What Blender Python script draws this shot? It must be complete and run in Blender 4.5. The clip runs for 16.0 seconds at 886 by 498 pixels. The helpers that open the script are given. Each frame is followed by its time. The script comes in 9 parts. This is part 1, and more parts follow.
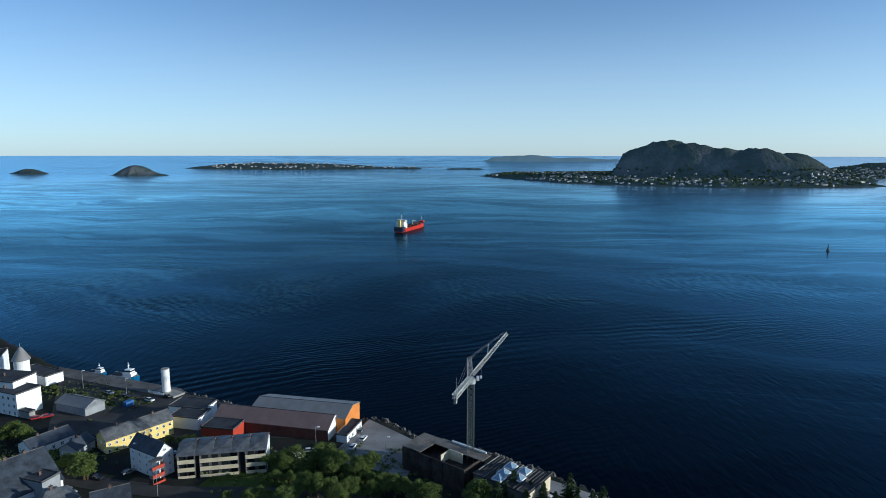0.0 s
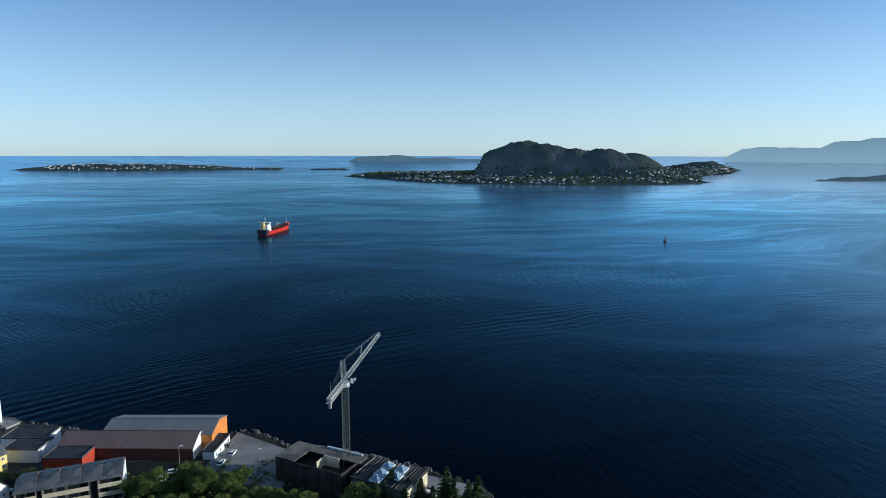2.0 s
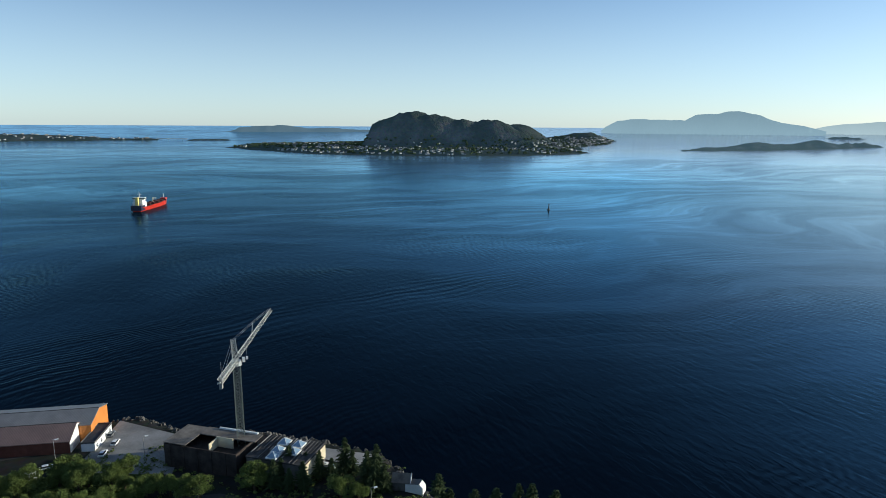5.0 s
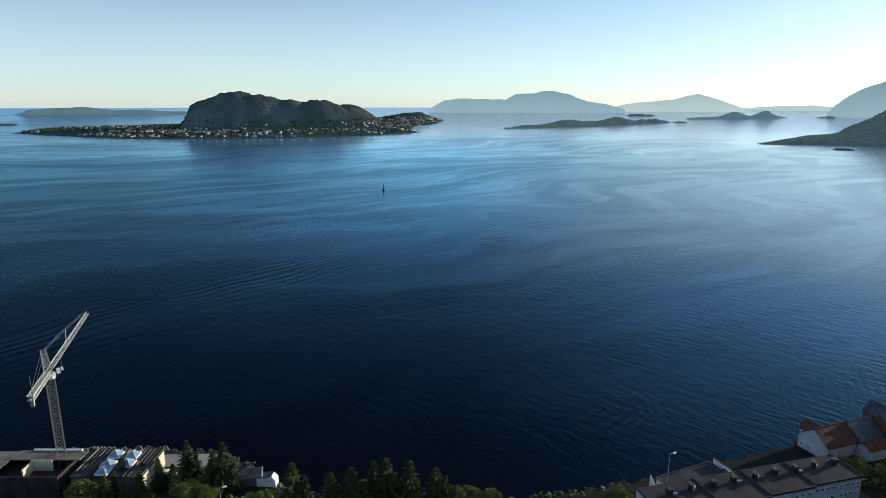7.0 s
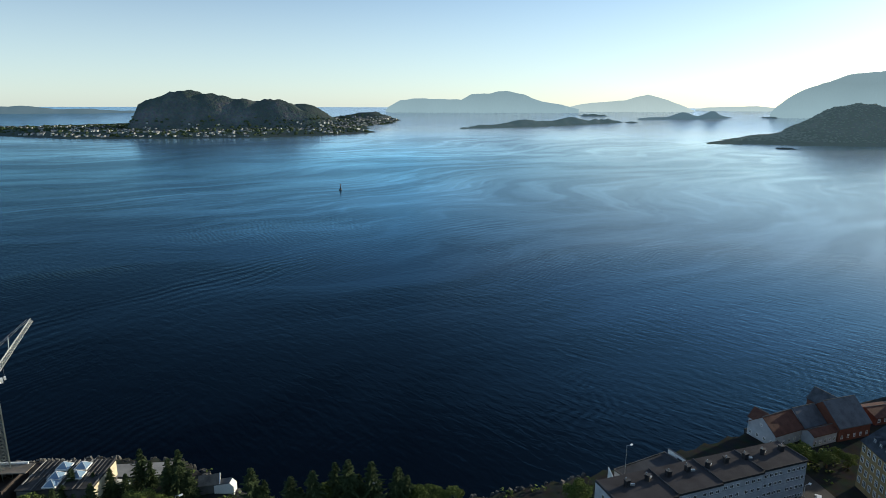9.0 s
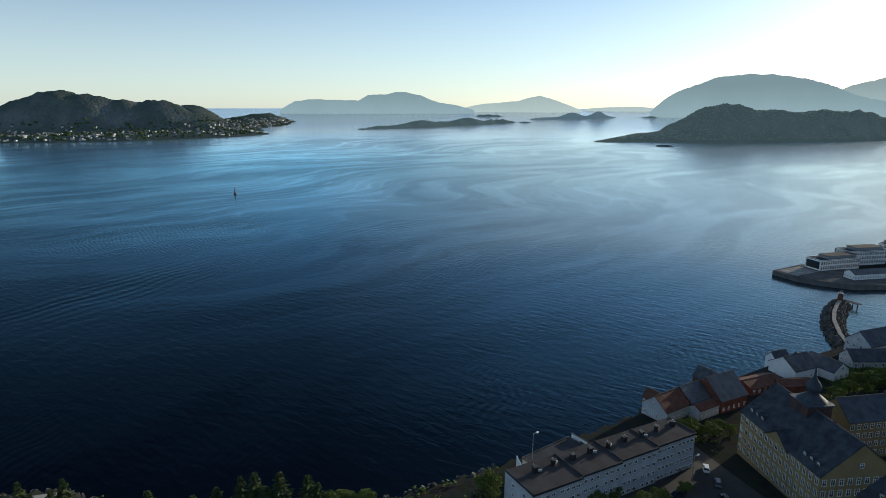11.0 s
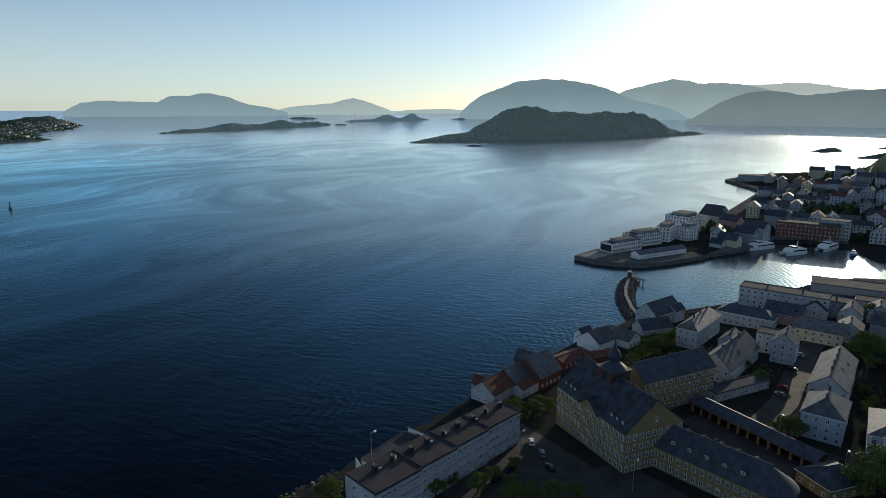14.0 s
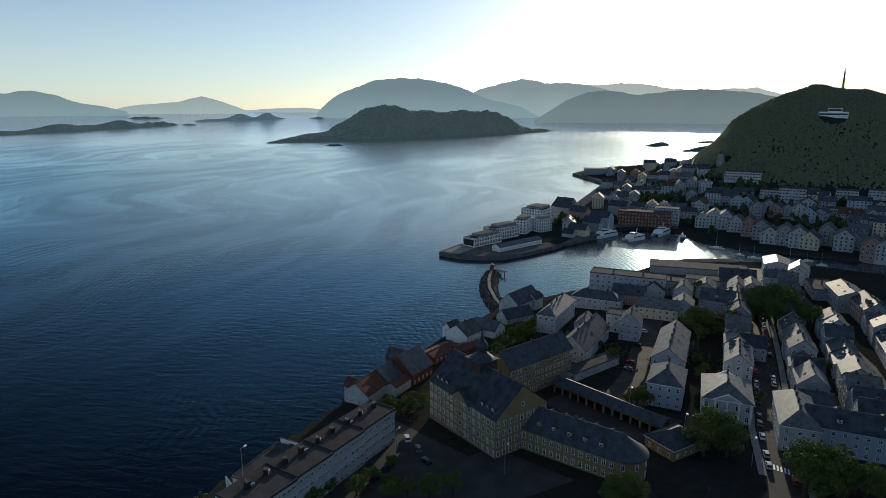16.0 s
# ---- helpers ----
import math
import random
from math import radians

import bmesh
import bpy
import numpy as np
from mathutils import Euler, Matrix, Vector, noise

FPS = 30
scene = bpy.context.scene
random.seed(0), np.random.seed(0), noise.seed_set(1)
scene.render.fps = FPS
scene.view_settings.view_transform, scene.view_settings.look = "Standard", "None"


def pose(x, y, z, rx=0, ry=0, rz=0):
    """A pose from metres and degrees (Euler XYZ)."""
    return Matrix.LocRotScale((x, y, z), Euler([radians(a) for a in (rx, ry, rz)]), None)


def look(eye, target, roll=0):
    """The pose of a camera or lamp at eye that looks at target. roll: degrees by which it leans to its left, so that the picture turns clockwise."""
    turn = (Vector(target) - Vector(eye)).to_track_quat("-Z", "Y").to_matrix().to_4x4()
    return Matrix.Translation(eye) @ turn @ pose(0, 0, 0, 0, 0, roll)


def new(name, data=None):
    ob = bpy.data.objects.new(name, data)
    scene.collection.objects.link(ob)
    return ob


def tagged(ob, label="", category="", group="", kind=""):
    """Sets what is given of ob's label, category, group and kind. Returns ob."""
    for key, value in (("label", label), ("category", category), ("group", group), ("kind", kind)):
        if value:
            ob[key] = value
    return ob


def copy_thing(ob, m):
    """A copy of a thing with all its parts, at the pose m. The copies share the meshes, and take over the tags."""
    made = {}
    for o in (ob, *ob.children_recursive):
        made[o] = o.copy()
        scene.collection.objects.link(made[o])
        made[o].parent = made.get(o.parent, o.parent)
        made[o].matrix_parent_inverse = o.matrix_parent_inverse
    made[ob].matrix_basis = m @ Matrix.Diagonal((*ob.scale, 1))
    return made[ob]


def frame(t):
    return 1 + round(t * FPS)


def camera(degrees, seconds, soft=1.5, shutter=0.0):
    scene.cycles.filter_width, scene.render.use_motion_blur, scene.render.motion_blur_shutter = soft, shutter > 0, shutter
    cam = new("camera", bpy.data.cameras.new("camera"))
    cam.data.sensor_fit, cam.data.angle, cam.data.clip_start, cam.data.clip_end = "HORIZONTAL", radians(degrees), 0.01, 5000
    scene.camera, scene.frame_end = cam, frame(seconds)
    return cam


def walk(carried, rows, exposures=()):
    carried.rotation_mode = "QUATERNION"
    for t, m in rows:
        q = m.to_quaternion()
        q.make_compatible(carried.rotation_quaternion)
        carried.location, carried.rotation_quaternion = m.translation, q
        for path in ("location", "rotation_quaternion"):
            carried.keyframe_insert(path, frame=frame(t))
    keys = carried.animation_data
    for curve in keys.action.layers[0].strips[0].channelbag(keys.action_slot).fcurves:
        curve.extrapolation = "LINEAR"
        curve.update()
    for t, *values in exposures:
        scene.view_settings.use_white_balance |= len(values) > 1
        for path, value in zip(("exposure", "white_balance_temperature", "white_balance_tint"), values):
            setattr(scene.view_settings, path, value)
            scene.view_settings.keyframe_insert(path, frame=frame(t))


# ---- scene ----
cam = camera(70.98, 16.0, soft=0.7)
PATH = [
    (0.0, pose(0.00, 0.00, 110.00, 81.194, -0.059, 0.009)),
    (0.5, pose(-0.20, 0.08, 110.10, 81.207, -0.133, -3.216)),
    (1.0, pose(-0.42, 0.13, 110.13, 81.210, -0.146, -6.529)),
    (1.5, pose(-0.61, 0.13, 110.11, 81.205, -0.068, -9.540)),
    (2.0, pose(-0.74, 0.11, 110.09, 81.209, -0.075, -12.278)),
    (2.5, pose(-0.81, 0.03, 110.10, 81.243, -0.090, -15.060)),
    (3.0, pose(-0.83, -0.13, 110.12, 81.218, -0.064, -17.544)),
    (3.5, pose(-0.90, -0.39, 110.16, 81.223, -0.065, -20.019)),
    (3.7, pose(-0.95, -0.49, 110.19, 81.221, -0.068, -20.803)),
    (5.8, pose(-1.51, -1.56, 110.70, 76.875, -0.065, -24.673)),
    (6.0, pose(-1.54, -1.59, 110.71, 76.851, -0.068, -26.576)),
    (6.5, pose(-1.70, -1.55, 110.56, 76.871, 0.021, -32.959)),
    (7.0, pose(-2.14, -1.39, 110.40, 76.897, 0.008, -37.640)),
    (7.5, pose(-2.36, -1.22, 110.39, 76.895, -0.003, -39.052)),
    (8.0, pose(-2.41, -1.24, 110.33, 76.905, 0.004, -39.900)),
    (8.2, pose(-2.43, -1.26, 110.30, 76.898, -0.056, -40.486)),
    (10.3, pose(-2.47, -1.34, 110.07, 76.942, -0.180, -44.619)),
    (10.5, pose(-2.46, -1.30, 109.99, 76.987, -0.081, -46.476)),
    (11.0, pose(-2.44, -0.95, 109.64, 76.992, -0.074, -50.788)),
    (11.5, pose(-2.47, -0.62, 109.38, 77.179, -0.133, -53.249)),
    (12.0, pose(-2.47, -0.51, 109.20, 77.187, -0.172, -54.073)),
    (12.5, pose(-2.45, -0.54, 109.15, 77.213, -0.238, -55.114)),
    (13.0, pose(-2.47, -0.61, 109.04, 77.225, -0.237, -59.271)),
    (13.5, pose(-2.53, -0.54, 109.01, 77.206, -0.132, -63.516)),
    (14.0, pose(-2.67, -0.44, 109.04, 77.220, -0.094, -67.346)),
    (14.5, pose(-2.81, -0.45, 109.13, 77.231, -0.071, -70.623)),
    (15.0, pose(-2.95, -0.48, 109.20, 77.210, 0.001, -73.880)),
    (15.5, pose(-3.04, -0.45, 109.34, 77.185, 0.006, -76.885)),
    (16.0, pose(-3.07, -0.39, 109.56, 77.112, -0.017, -80.011)),
]
walk(cam, PATH, [(0.0, 0.1, 5900, 4), (3.7, 0.12, 6250, 4), (6.0, 0.34, 7000, 5), (8.2, 0.38, 7300, 5), (11.0, 0.26, 7500, 6), (13.0, 0.06, 7450, 7), (16.0, -0.08, 7500, 7)])

# ---- light ----
SUN_AZ, SUN_EL = radians(100.5), radians(10.8)   # clockwise from +y
SUN_DIR = Vector((math.sin(SUN_AZ) * math.cos(SUN_EL), math.cos(SUN_AZ) * math.cos(SUN_EL), math.sin(SUN_EL)))
world = bpy.data.worlds.new("sky")
scene.world = world
world.use_nodes = True
wn, wl = world.node_tree.nodes, world.node_tree.links
sky = wn.new("ShaderNodeTexSky")
sky.sky_type = "NISHITA"
sky.sun_disc = False
sky.sun_elevation, sky.sun_rotation = SUN_EL, SUN_AZ
sky.altitude, sky.air_density, sky.dust_density, sky.ozone_density = 100, 0.7, 0.38, 3.2
haze = wn.new("ShaderNodeMix")
haze.data_type = "RGBA"
up_way, up_share, haze_fall = wn.new("ShaderNodeTexCoord"), wn.new("ShaderNodeSeparateXYZ"), wn.new("ShaderNodeMapRange")
haze_fall.interpolation_type = "SMOOTHSTEP"   # haze lies along the horizon and thins out overhead
haze_fall.inputs["From Min"].default_value, haze_fall.inputs["From Max"].default_value = 0.0, 0.24
haze_fall.inputs["To Min"].default_value, haze_fall.inputs["To Max"].default_value = 0.46, 0.07
wl.new(up_way.outputs["Generated"], up_share.inputs[0])
wl.new(up_share.outputs["Z"], haze_fall.inputs["Value"])
wl.new(haze_fall.outputs[0], haze.inputs["Factor"])
haze.inputs["B"].default_value = (4.5, 5.3, 5.9, 1)
wl.new(sky.outputs[0], haze.inputs["A"])
wl.new(haze.outputs["Result"], wn["Background"].inputs[0])
wn["Background"].inputs[1].default_value = 0.15
lamp = bpy.data.lights.new("sun", "SUN")
lamp.energy, lamp.angle, lamp.color = 4.0, radians(0.53), (1.0, 0.94, 0.84)
sun = new("sun", lamp)
sun.matrix_world = look(SUN_DIR * 900, (0, 0, 0))

# ---- materials ----


def shader(name):
    m = bpy.data.materials.new(name)
    m.use_nodes = True
    return m, m.node_tree.nodes, m.node_tree.links, m.node_tree.nodes["Principled BSDF"]


def surface(name, color, rough=0.7, metal=0.0, spread=0.25, size=3.0, fine=0.15, bump=0.0, per_object=0.0, island=0.0):
    """Paint, stone, slate and the like: colour with stains (size in metres) and fine grain."""
    m, n, l, p = shader(name)
    geo = n.new("ShaderNodeTexCoord")
    big, small = n.new("ShaderNodeTexNoise"), n.new("ShaderNodeTexNoise")
    big.inputs["Scale"].default_value, big.inputs["Detail"].default_value = 1.0 / size, 5
    small.inputs["Scale"].default_value, small.inputs["Detail"].default_value = 1.0 / fine, 3
    l.new(geo.outputs["Object"], big.inputs["Vector"])
    l.new(geo.outputs["Object"], small.inputs["Vector"])
    mix = n.new("ShaderNodeMath")
    mix.operation = "MULTIPLY_ADD"
    mix.inputs[1].default_value = 0.35
    l.new(small.outputs["Fac"], mix.inputs[0])
    l.new(big.outputs["Fac"], mix.inputs[2])
    last = mix.outputs[0]
    for amount, node, socket in ((per_object, "ShaderNodeObjectInfo", "Random"), (island, "ShaderNodeNewGeometry", "Random Per Island")):
        if amount:
            info, add = n.new(node), n.new("ShaderNodeMath")
            add.operation = "MULTIPLY_ADD"
            add.inputs[1].default_value = amount
            l.new(info.outputs[socket], add.inputs[0])
            l.new(last, add.inputs[2])
            last = add.outputs[0]
    ramp = n.new("ShaderNodeValToRGB")
    lo = [max(0.0, c * (1 - spread)) for c in color]
    hi = [min(0.95, c * (1 + spread)) for c in color]
    ramp.color_ramp.elements[0].position, ramp.color_ramp.elements[0].color = 0.4, (*lo, 1)
    ramp.color_ramp.elements[1].position, ramp.color_ramp.elements[1].color = 0.95 + per_object + island, (*hi, 1)
    l.new(last, ramp.inputs["Fac"])
    l.new(ramp.outputs[0], p.inputs["Base Color"])
    p.inputs["Roughness"].default_value, p.inputs["Metallic"].default_value = rough, metal
    if bump:
        b = n.new("ShaderNodeBump")
        b.inputs["Strength"].default_value, b.inputs["Distance"].default_value = 0.6, bump
        l.new(small.outputs["Fac"], b.inputs["Height"])
        l.new(b.outputs[0], p.inputs["Normal"])
    return m


def ribbed(name, color, pitch, rough=0.45, depth=0.04, axis="X", spread=0.2):
    """Profiled sheet or boarding: ribs along one axis, with stains."""
    m = surface(name, color, rough, spread=spread, size=4.0, fine=0.3)
    n, l, p = m.node_tree.nodes, m.node_tree.links, m.node_tree.nodes["Principled BSDF"]
    geo, wave, b = n.new("ShaderNodeTexCoord"), n.new("ShaderNodeTexWave"), n.new("ShaderNodeBump")
    wave.bands_direction = axis
    wave.inputs["Scale"].default_value = 0.314 / pitch
    l.new(geo.outputs["Object"], wave.inputs["Vector"])
    b.inputs["Strength"].default_value, b.inputs["Distance"].default_value = 0.7, depth
    l.new(wave.outputs["Fac"], b.inputs["Height"])
    l.new(b.outputs[0], p.inputs["Normal"])
    return m


def pane_glass(name, color=(0.02, 0.025, 0.03), rough=0.06):
    m, n, l, p = shader(name)
    p.inputs["Base Color"].default_value = (*color, 1)
    p.inputs["Roughness"].default_value, p.inputs["IOR"].default_value = rough, 1.5
    return m


# painted gloss of the sea: bearing in degrees from the viewpoint, strength
BEARING_GLOSS = ((-32, 1.15), (-24, 0.98), (-15, 0.82), (-5, 0.7), (10, 0.82), (25, 1.25), (33, 1.45), (43, 1.5), (55, 1.6), (65, 1.75), (73, 1.95), (84, 1.8), (95, 1.35))


def sea_water():
    """Deep fjord water: wind ruffled, with smooth slicks drawn out into swirls, and trains of small waves."""
    m, n, l, p = shader("sea_water")
    n.remove(p)
    geo = n.new("ShaderNodeNewGeometry")

    def noise_of(scale, detail, distortion, stretch=(1, 1, 1), turn=0.0, rough=0.5):
        mp, t = n.new("ShaderNodeMapping"), n.new("ShaderNodeTexNoise")
        mp.inputs["Scale"].default_value = stretch
        mp.inputs["Rotation"].default_value = (0, 0, turn)
        t.inputs["Scale"].default_value, t.inputs["Detail"].default_value = scale, detail
        t.inputs["Distortion"].default_value, t.inputs["Roughness"].default_value = distortion, rough
        l.new(geo.outputs["Position"], mp.inputs["Vector"])
        l.new(mp.outputs[0], t.inputs["Vector"])
        return t.outputs["Fac"]

    def ramp_of(fac, *stops):
        r = n.new("ShaderNodeValToRGB")
        e = r.color_ramp.elements
        while len(e) < len(stops):
            e.new(0.5)
        for k, (pos, val) in enumerate(stops):
            e[k].position, e[k].color = pos, (val, val, val, 1)
        l.new(fac, r.inputs["Fac"])
        return r.outputs[0]

    def math_of(op, a, b):
        q = n.new("ShaderNodeMath")
        q.operation = op
        for k, v in enumerate((a, b)):
            if isinstance(v, float):
                q.inputs[k].default_value = v
            else:
                l.new(v, q.inputs[k])
        return q.outputs[0]

    def vec_of(op, a, b):
        q = n.new("ShaderNodeVectorMath")
        q.operation = op
        for k, v in enumerate((a, b)):
            if isinstance(v, tuple):
                q.inputs[k].default_value = v
            else:
                l.new(v, q.inputs[k])
        return q.outputs[0]

    def swirl(vector, scale, detail, stretch, turn):
        mp, t = n.new("ShaderNodeMapping"), n.new("ShaderNodeTexNoise")
        mp.inputs["Scale"].default_value, mp.inputs["Rotation"].default_value = stretch, (0, 0, turn)
        t.inputs["Scale"].default_value, t.inputs["Detail"].default_value = scale, detail
        l.new(vector, mp.inputs["Vector"])
        l.new(mp.outputs[0], t.inputs["Vector"])
        return t

    # slicks: patches and threads of smooth water, drawn out by slow eddies
    at = n.new("ShaderNodeSeparateXYZ")
    l.new(geo.outputs["Position"], at.inputs[0])
    eddy = swirl(geo.outputs["Position"], 0.0017, 1.0, (1, 1, 1), 0.0).outputs["Color"]
    curl = swirl(geo.outputs["Position"], 0.0075, 2.0, (1, 1, 1), 0.0).outputs["Color"]
    drawn = vec_of("ADD", geo.outputs["Position"], vec_of("MULTIPLY", vec_of("SUBTRACT", eddy, (0.5, 0.5, 0.5)), (520.0, 520.0, 0.0)))
    drawn = vec_of("ADD", drawn, vec_of("MULTIPLY", vec_of("SUBTRACT", curl, (0.5, 0.5, 0.5)), (90.0, 90.0, 0.0)))
    band = ramp_of(swirl(drawn, 0.0042, 3.0, (0.36, 1.3, 1), 0.25).outputs["Fac"], (0.41, 0.0), (0.47, 0.8), (0.52, 0.5), (0.545, 0.05), (0.6, 0.0), (0.63, 0.7), (0.72, 0.3))
    thread = ramp_of(swirl(drawn, 0.0095, 3.0, (0.3, 1.2, 1), -0.2).outputs["Fac"], (0.45, 0.0), (0.49, 1.0), (0.51, 0.8), (0.57, 0.0))
    strand = ramp_of(swirl(drawn, 0.021, 4.0, (0.22, 1.3, 1), 0.1).outputs["Fac"], (0.46, 0.0), (0.495, 1.0), (0.505, 0.9), (0.54, 0.0))
    broad = ramp_of(swirl(drawn, 0.0016, 2.0, (0.6, 1.5, 1), 0.2).outputs["Fac"], (0.4, 0.0), (0.6, 1.0))
    slick = math_of("ADD", math_of("MULTIPLY", band, 0.5), math_of("MULTIPLY", math_of("MULTIPLY", thread, math_of("ADD", broad, 0.1)), 0.25))
    slick = math_of("ADD", slick, math_of("MULTIPLY", math_of("MULTIPLY", strand, broad), 0.35))
    slick = math_of("MINIMUM", math_of("ADD", slick, math_of("MULTIPLY", broad, 0.22)), 1.0)
    rough = n.new("ShaderNodeMapRange")
    rough.inputs["To Min"].default_value, rough.inputs["To Max"].default_value = 0.18, 0.12
    l.new(slick, rough.inputs["Value"])
    # wave trains
    mp, wave = n.new("ShaderNodeMapping"), n.new("ShaderNodeTexWave")
    mp.inputs["Rotation"].default_value = (0, 0, radians(68))
    wave.inputs["Scale"].default_value = 0.085
    wave.inputs["Distortion"].default_value, wave.inputs["Detail"].default_value = 14.0, 3.0
    wave.inputs["Detail Scale"].default_value = 0.4
    l.new(geo.outputs["Position"], mp.inputs["Vector"])
    l.new(mp.outputs[0], wave.inputs["Vector"])
    train = ramp_of(noise_of(0.006, 2.0, 0.6), (0.46, 0.0), (0.66, 1.0))
    chop = noise_of(0.3, 4.0, 0.3, (1, 0.36, 1), 0.35)
    # the long wake of a boat that has passed: parallel swells along a bent line
    bend = math_of("SUBTRACT", at.outputs["X"], 350.0)
    off = math_of("SUBTRACT", at.outputs["Y"], math_of("SUBTRACT", 405.0, math_of("MULTIPLY", math_of("MULTIPLY", bend, bend), 0.00055)))
    off = math_of("ADD", off, math_of("MULTIPLY", noise_of(0.011, 2.0, 0.0), 46.0))
    far_off = math_of("DIVIDE", math_of("SUBTRACT", off, 23.0), 34.0)
    lane = math_of("POWER", 2.718, math_of("MULTIPLY", math_of("MULTIPLY", far_off, far_off), -1.0))
    lane = math_of("MULTIPLY", lane, ramp_of(noise_of(0.009, 1.0, 0.0), (0.38, 0.1), (0.6, 1.0)))
    wake = math_of("MULTIPLY", math_of("SINE", math_of("MULTIPLY", off, 0.72), 0.0), lane)
    height = math_of("ADD", math_of("MULTIPLY", math_of("MULTIPLY", wave.outputs["Fac"], train), 0.34), math_of("MULTIPLY", chop, 0.95))
    height = math_of("ADD", height, math_of("MULTIPLY", wake, 0.27))
    calm = math_of("SUBTRACT", 1.0, math_of("MULTIPLY", slick, 0.75))
    b = n.new("ShaderNodeBump")
    b2 = n.new("ShaderNodeBump")
    for q in (b, b2):
        q.inputs["Strength"].default_value, q.inputs["Distance"].default_value = 0.5, 0.6
    # the deep water's own colour, under a gloss that grows towards the grazing view
    deep, gloss, mix = n.new("ShaderNodeBsdfDiffuse"), n.new("ShaderNodeBsdfGlossy"), n.new("ShaderNodeMixShader")
    deep.inputs["Color"].default_value = (0.0016, 0.0038, 0.0088, 1)
    l.new(rough.outputs[0], gloss.inputs["Roughness"])
    l.new(b.outputs[0], gloss.inputs["Normal"])
    facing = n.new("ShaderNodeLayerWeight")
    facing.inputs["Blend"].default_value = 0.5
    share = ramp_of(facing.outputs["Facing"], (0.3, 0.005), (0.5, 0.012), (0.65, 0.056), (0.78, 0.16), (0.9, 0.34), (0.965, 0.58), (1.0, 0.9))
    # gloss painted by bearing from the viewpoint: darker straight out, brighter towards the sound
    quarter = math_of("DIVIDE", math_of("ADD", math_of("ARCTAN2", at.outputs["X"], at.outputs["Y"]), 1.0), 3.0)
    bearing_gloss = ramp_of(quarter, *[((radians(deg) + 1.0) / 3.0, val / 3.0) for deg, val in BEARING_GLOSS])
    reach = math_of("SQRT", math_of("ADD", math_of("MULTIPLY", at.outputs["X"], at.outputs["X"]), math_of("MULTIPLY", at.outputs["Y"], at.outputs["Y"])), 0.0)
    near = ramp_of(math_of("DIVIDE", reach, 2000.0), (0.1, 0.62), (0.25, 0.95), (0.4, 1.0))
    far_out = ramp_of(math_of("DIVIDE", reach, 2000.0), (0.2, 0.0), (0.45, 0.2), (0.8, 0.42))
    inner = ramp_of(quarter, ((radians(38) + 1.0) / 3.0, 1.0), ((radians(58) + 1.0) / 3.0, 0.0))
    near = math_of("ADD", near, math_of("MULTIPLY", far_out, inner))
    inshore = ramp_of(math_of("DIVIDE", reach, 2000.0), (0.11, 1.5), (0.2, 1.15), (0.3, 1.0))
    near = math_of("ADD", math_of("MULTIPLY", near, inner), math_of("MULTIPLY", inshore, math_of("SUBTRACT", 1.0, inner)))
    gloss_gain = math_of("MULTIPLY", math_of("MULTIPLY", bearing_gloss, 3.0), near)
    share = math_of("MULTIPLY", share, math_of("MULTIPLY", gloss_gain, math_of("ADD", math_of("MULTIPLY", slick, math_of("ADD", math_of("MULTIPLY", inner, 0.4), 0.3)), math_of("SUBTRACT", 0.88, math_of("MULTIPLY", inner, 0.16)))))
    # extra mirror share painted onto the far water, for the bright horizon sky
    far_gloss = math_of("MULTIPLY", ramp_of(math_of("DIVIDE", reach, 5000.0), (0.4, 0.0), (0.6, 1.0)), ramp_of(quarter, ((radians(0) + 1.0) / 3.0, 0.25), ((radians(45) + 1.0) / 3.0, 1.0)))
    share = math_of("MINIMUM", math_of("ADD", share, math_of("MULTIPLY", far_gloss, 0.4)), 1.0)
    up = n.new("ShaderNodeCombineXYZ")
    up.inputs[2].default_value = 1.0
    l.new(b2.outputs[0], facing.inputs["Normal"])
    l.new(up.outputs[0], b2.inputs["Normal"])
    lean = n.new("ShaderNodeMix")
    lean.data_type = "VECTOR"
    lean.inputs["Factor"].default_value = 0.93
    l.new(geo.outputs["Normal"], lean.inputs["A"])
    l.new(up.outputs[0], lean.inputs["B"])
    l.new(lean.outputs["Result"], b.inputs["Normal"])
    still = n.new("ShaderNodeMapRange")
    l.new(at.outputs["X"], still.inputs["Value"])
    still.inputs["From Min"].default_value, still.inputs["From Max"].default_value = 100, 480
    still.inputs["To Min"].default_value, still.inputs["To Max"].default_value = 1.3, 0.36
    swell = math_of("MULTIPLY", math_of("MULTIPLY", height, calm), math_of("MULTIPLY", still.outputs[0], ramp_of(math_of("DIVIDE", reach, 5000.0), (0.25, 1.0), (0.55, 0.08))))
    l.new(swell, b.inputs["Height"])
    l.new(swell, b2.inputs["Height"])
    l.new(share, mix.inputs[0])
    l.new(deep.outputs[0], mix.inputs[1])
    # small wavelets scatter part of the light widely
    wide, lobes = n.new("ShaderNodeBsdfGlossy"), n.new("ShaderNodeMixShader")
    tone = n.new("ShaderNodeMix")   # reflection tint painted by bearing and distance: blue straight out, paler towards the sound
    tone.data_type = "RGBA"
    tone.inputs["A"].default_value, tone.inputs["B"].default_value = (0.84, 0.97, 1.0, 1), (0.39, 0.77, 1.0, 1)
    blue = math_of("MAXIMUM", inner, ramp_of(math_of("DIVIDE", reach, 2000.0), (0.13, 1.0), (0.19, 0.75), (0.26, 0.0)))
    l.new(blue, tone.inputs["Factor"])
    pale = n.new("ShaderNodeMix")   # paints the gloss paler towards the horizon, for the low white sky
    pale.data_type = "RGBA"
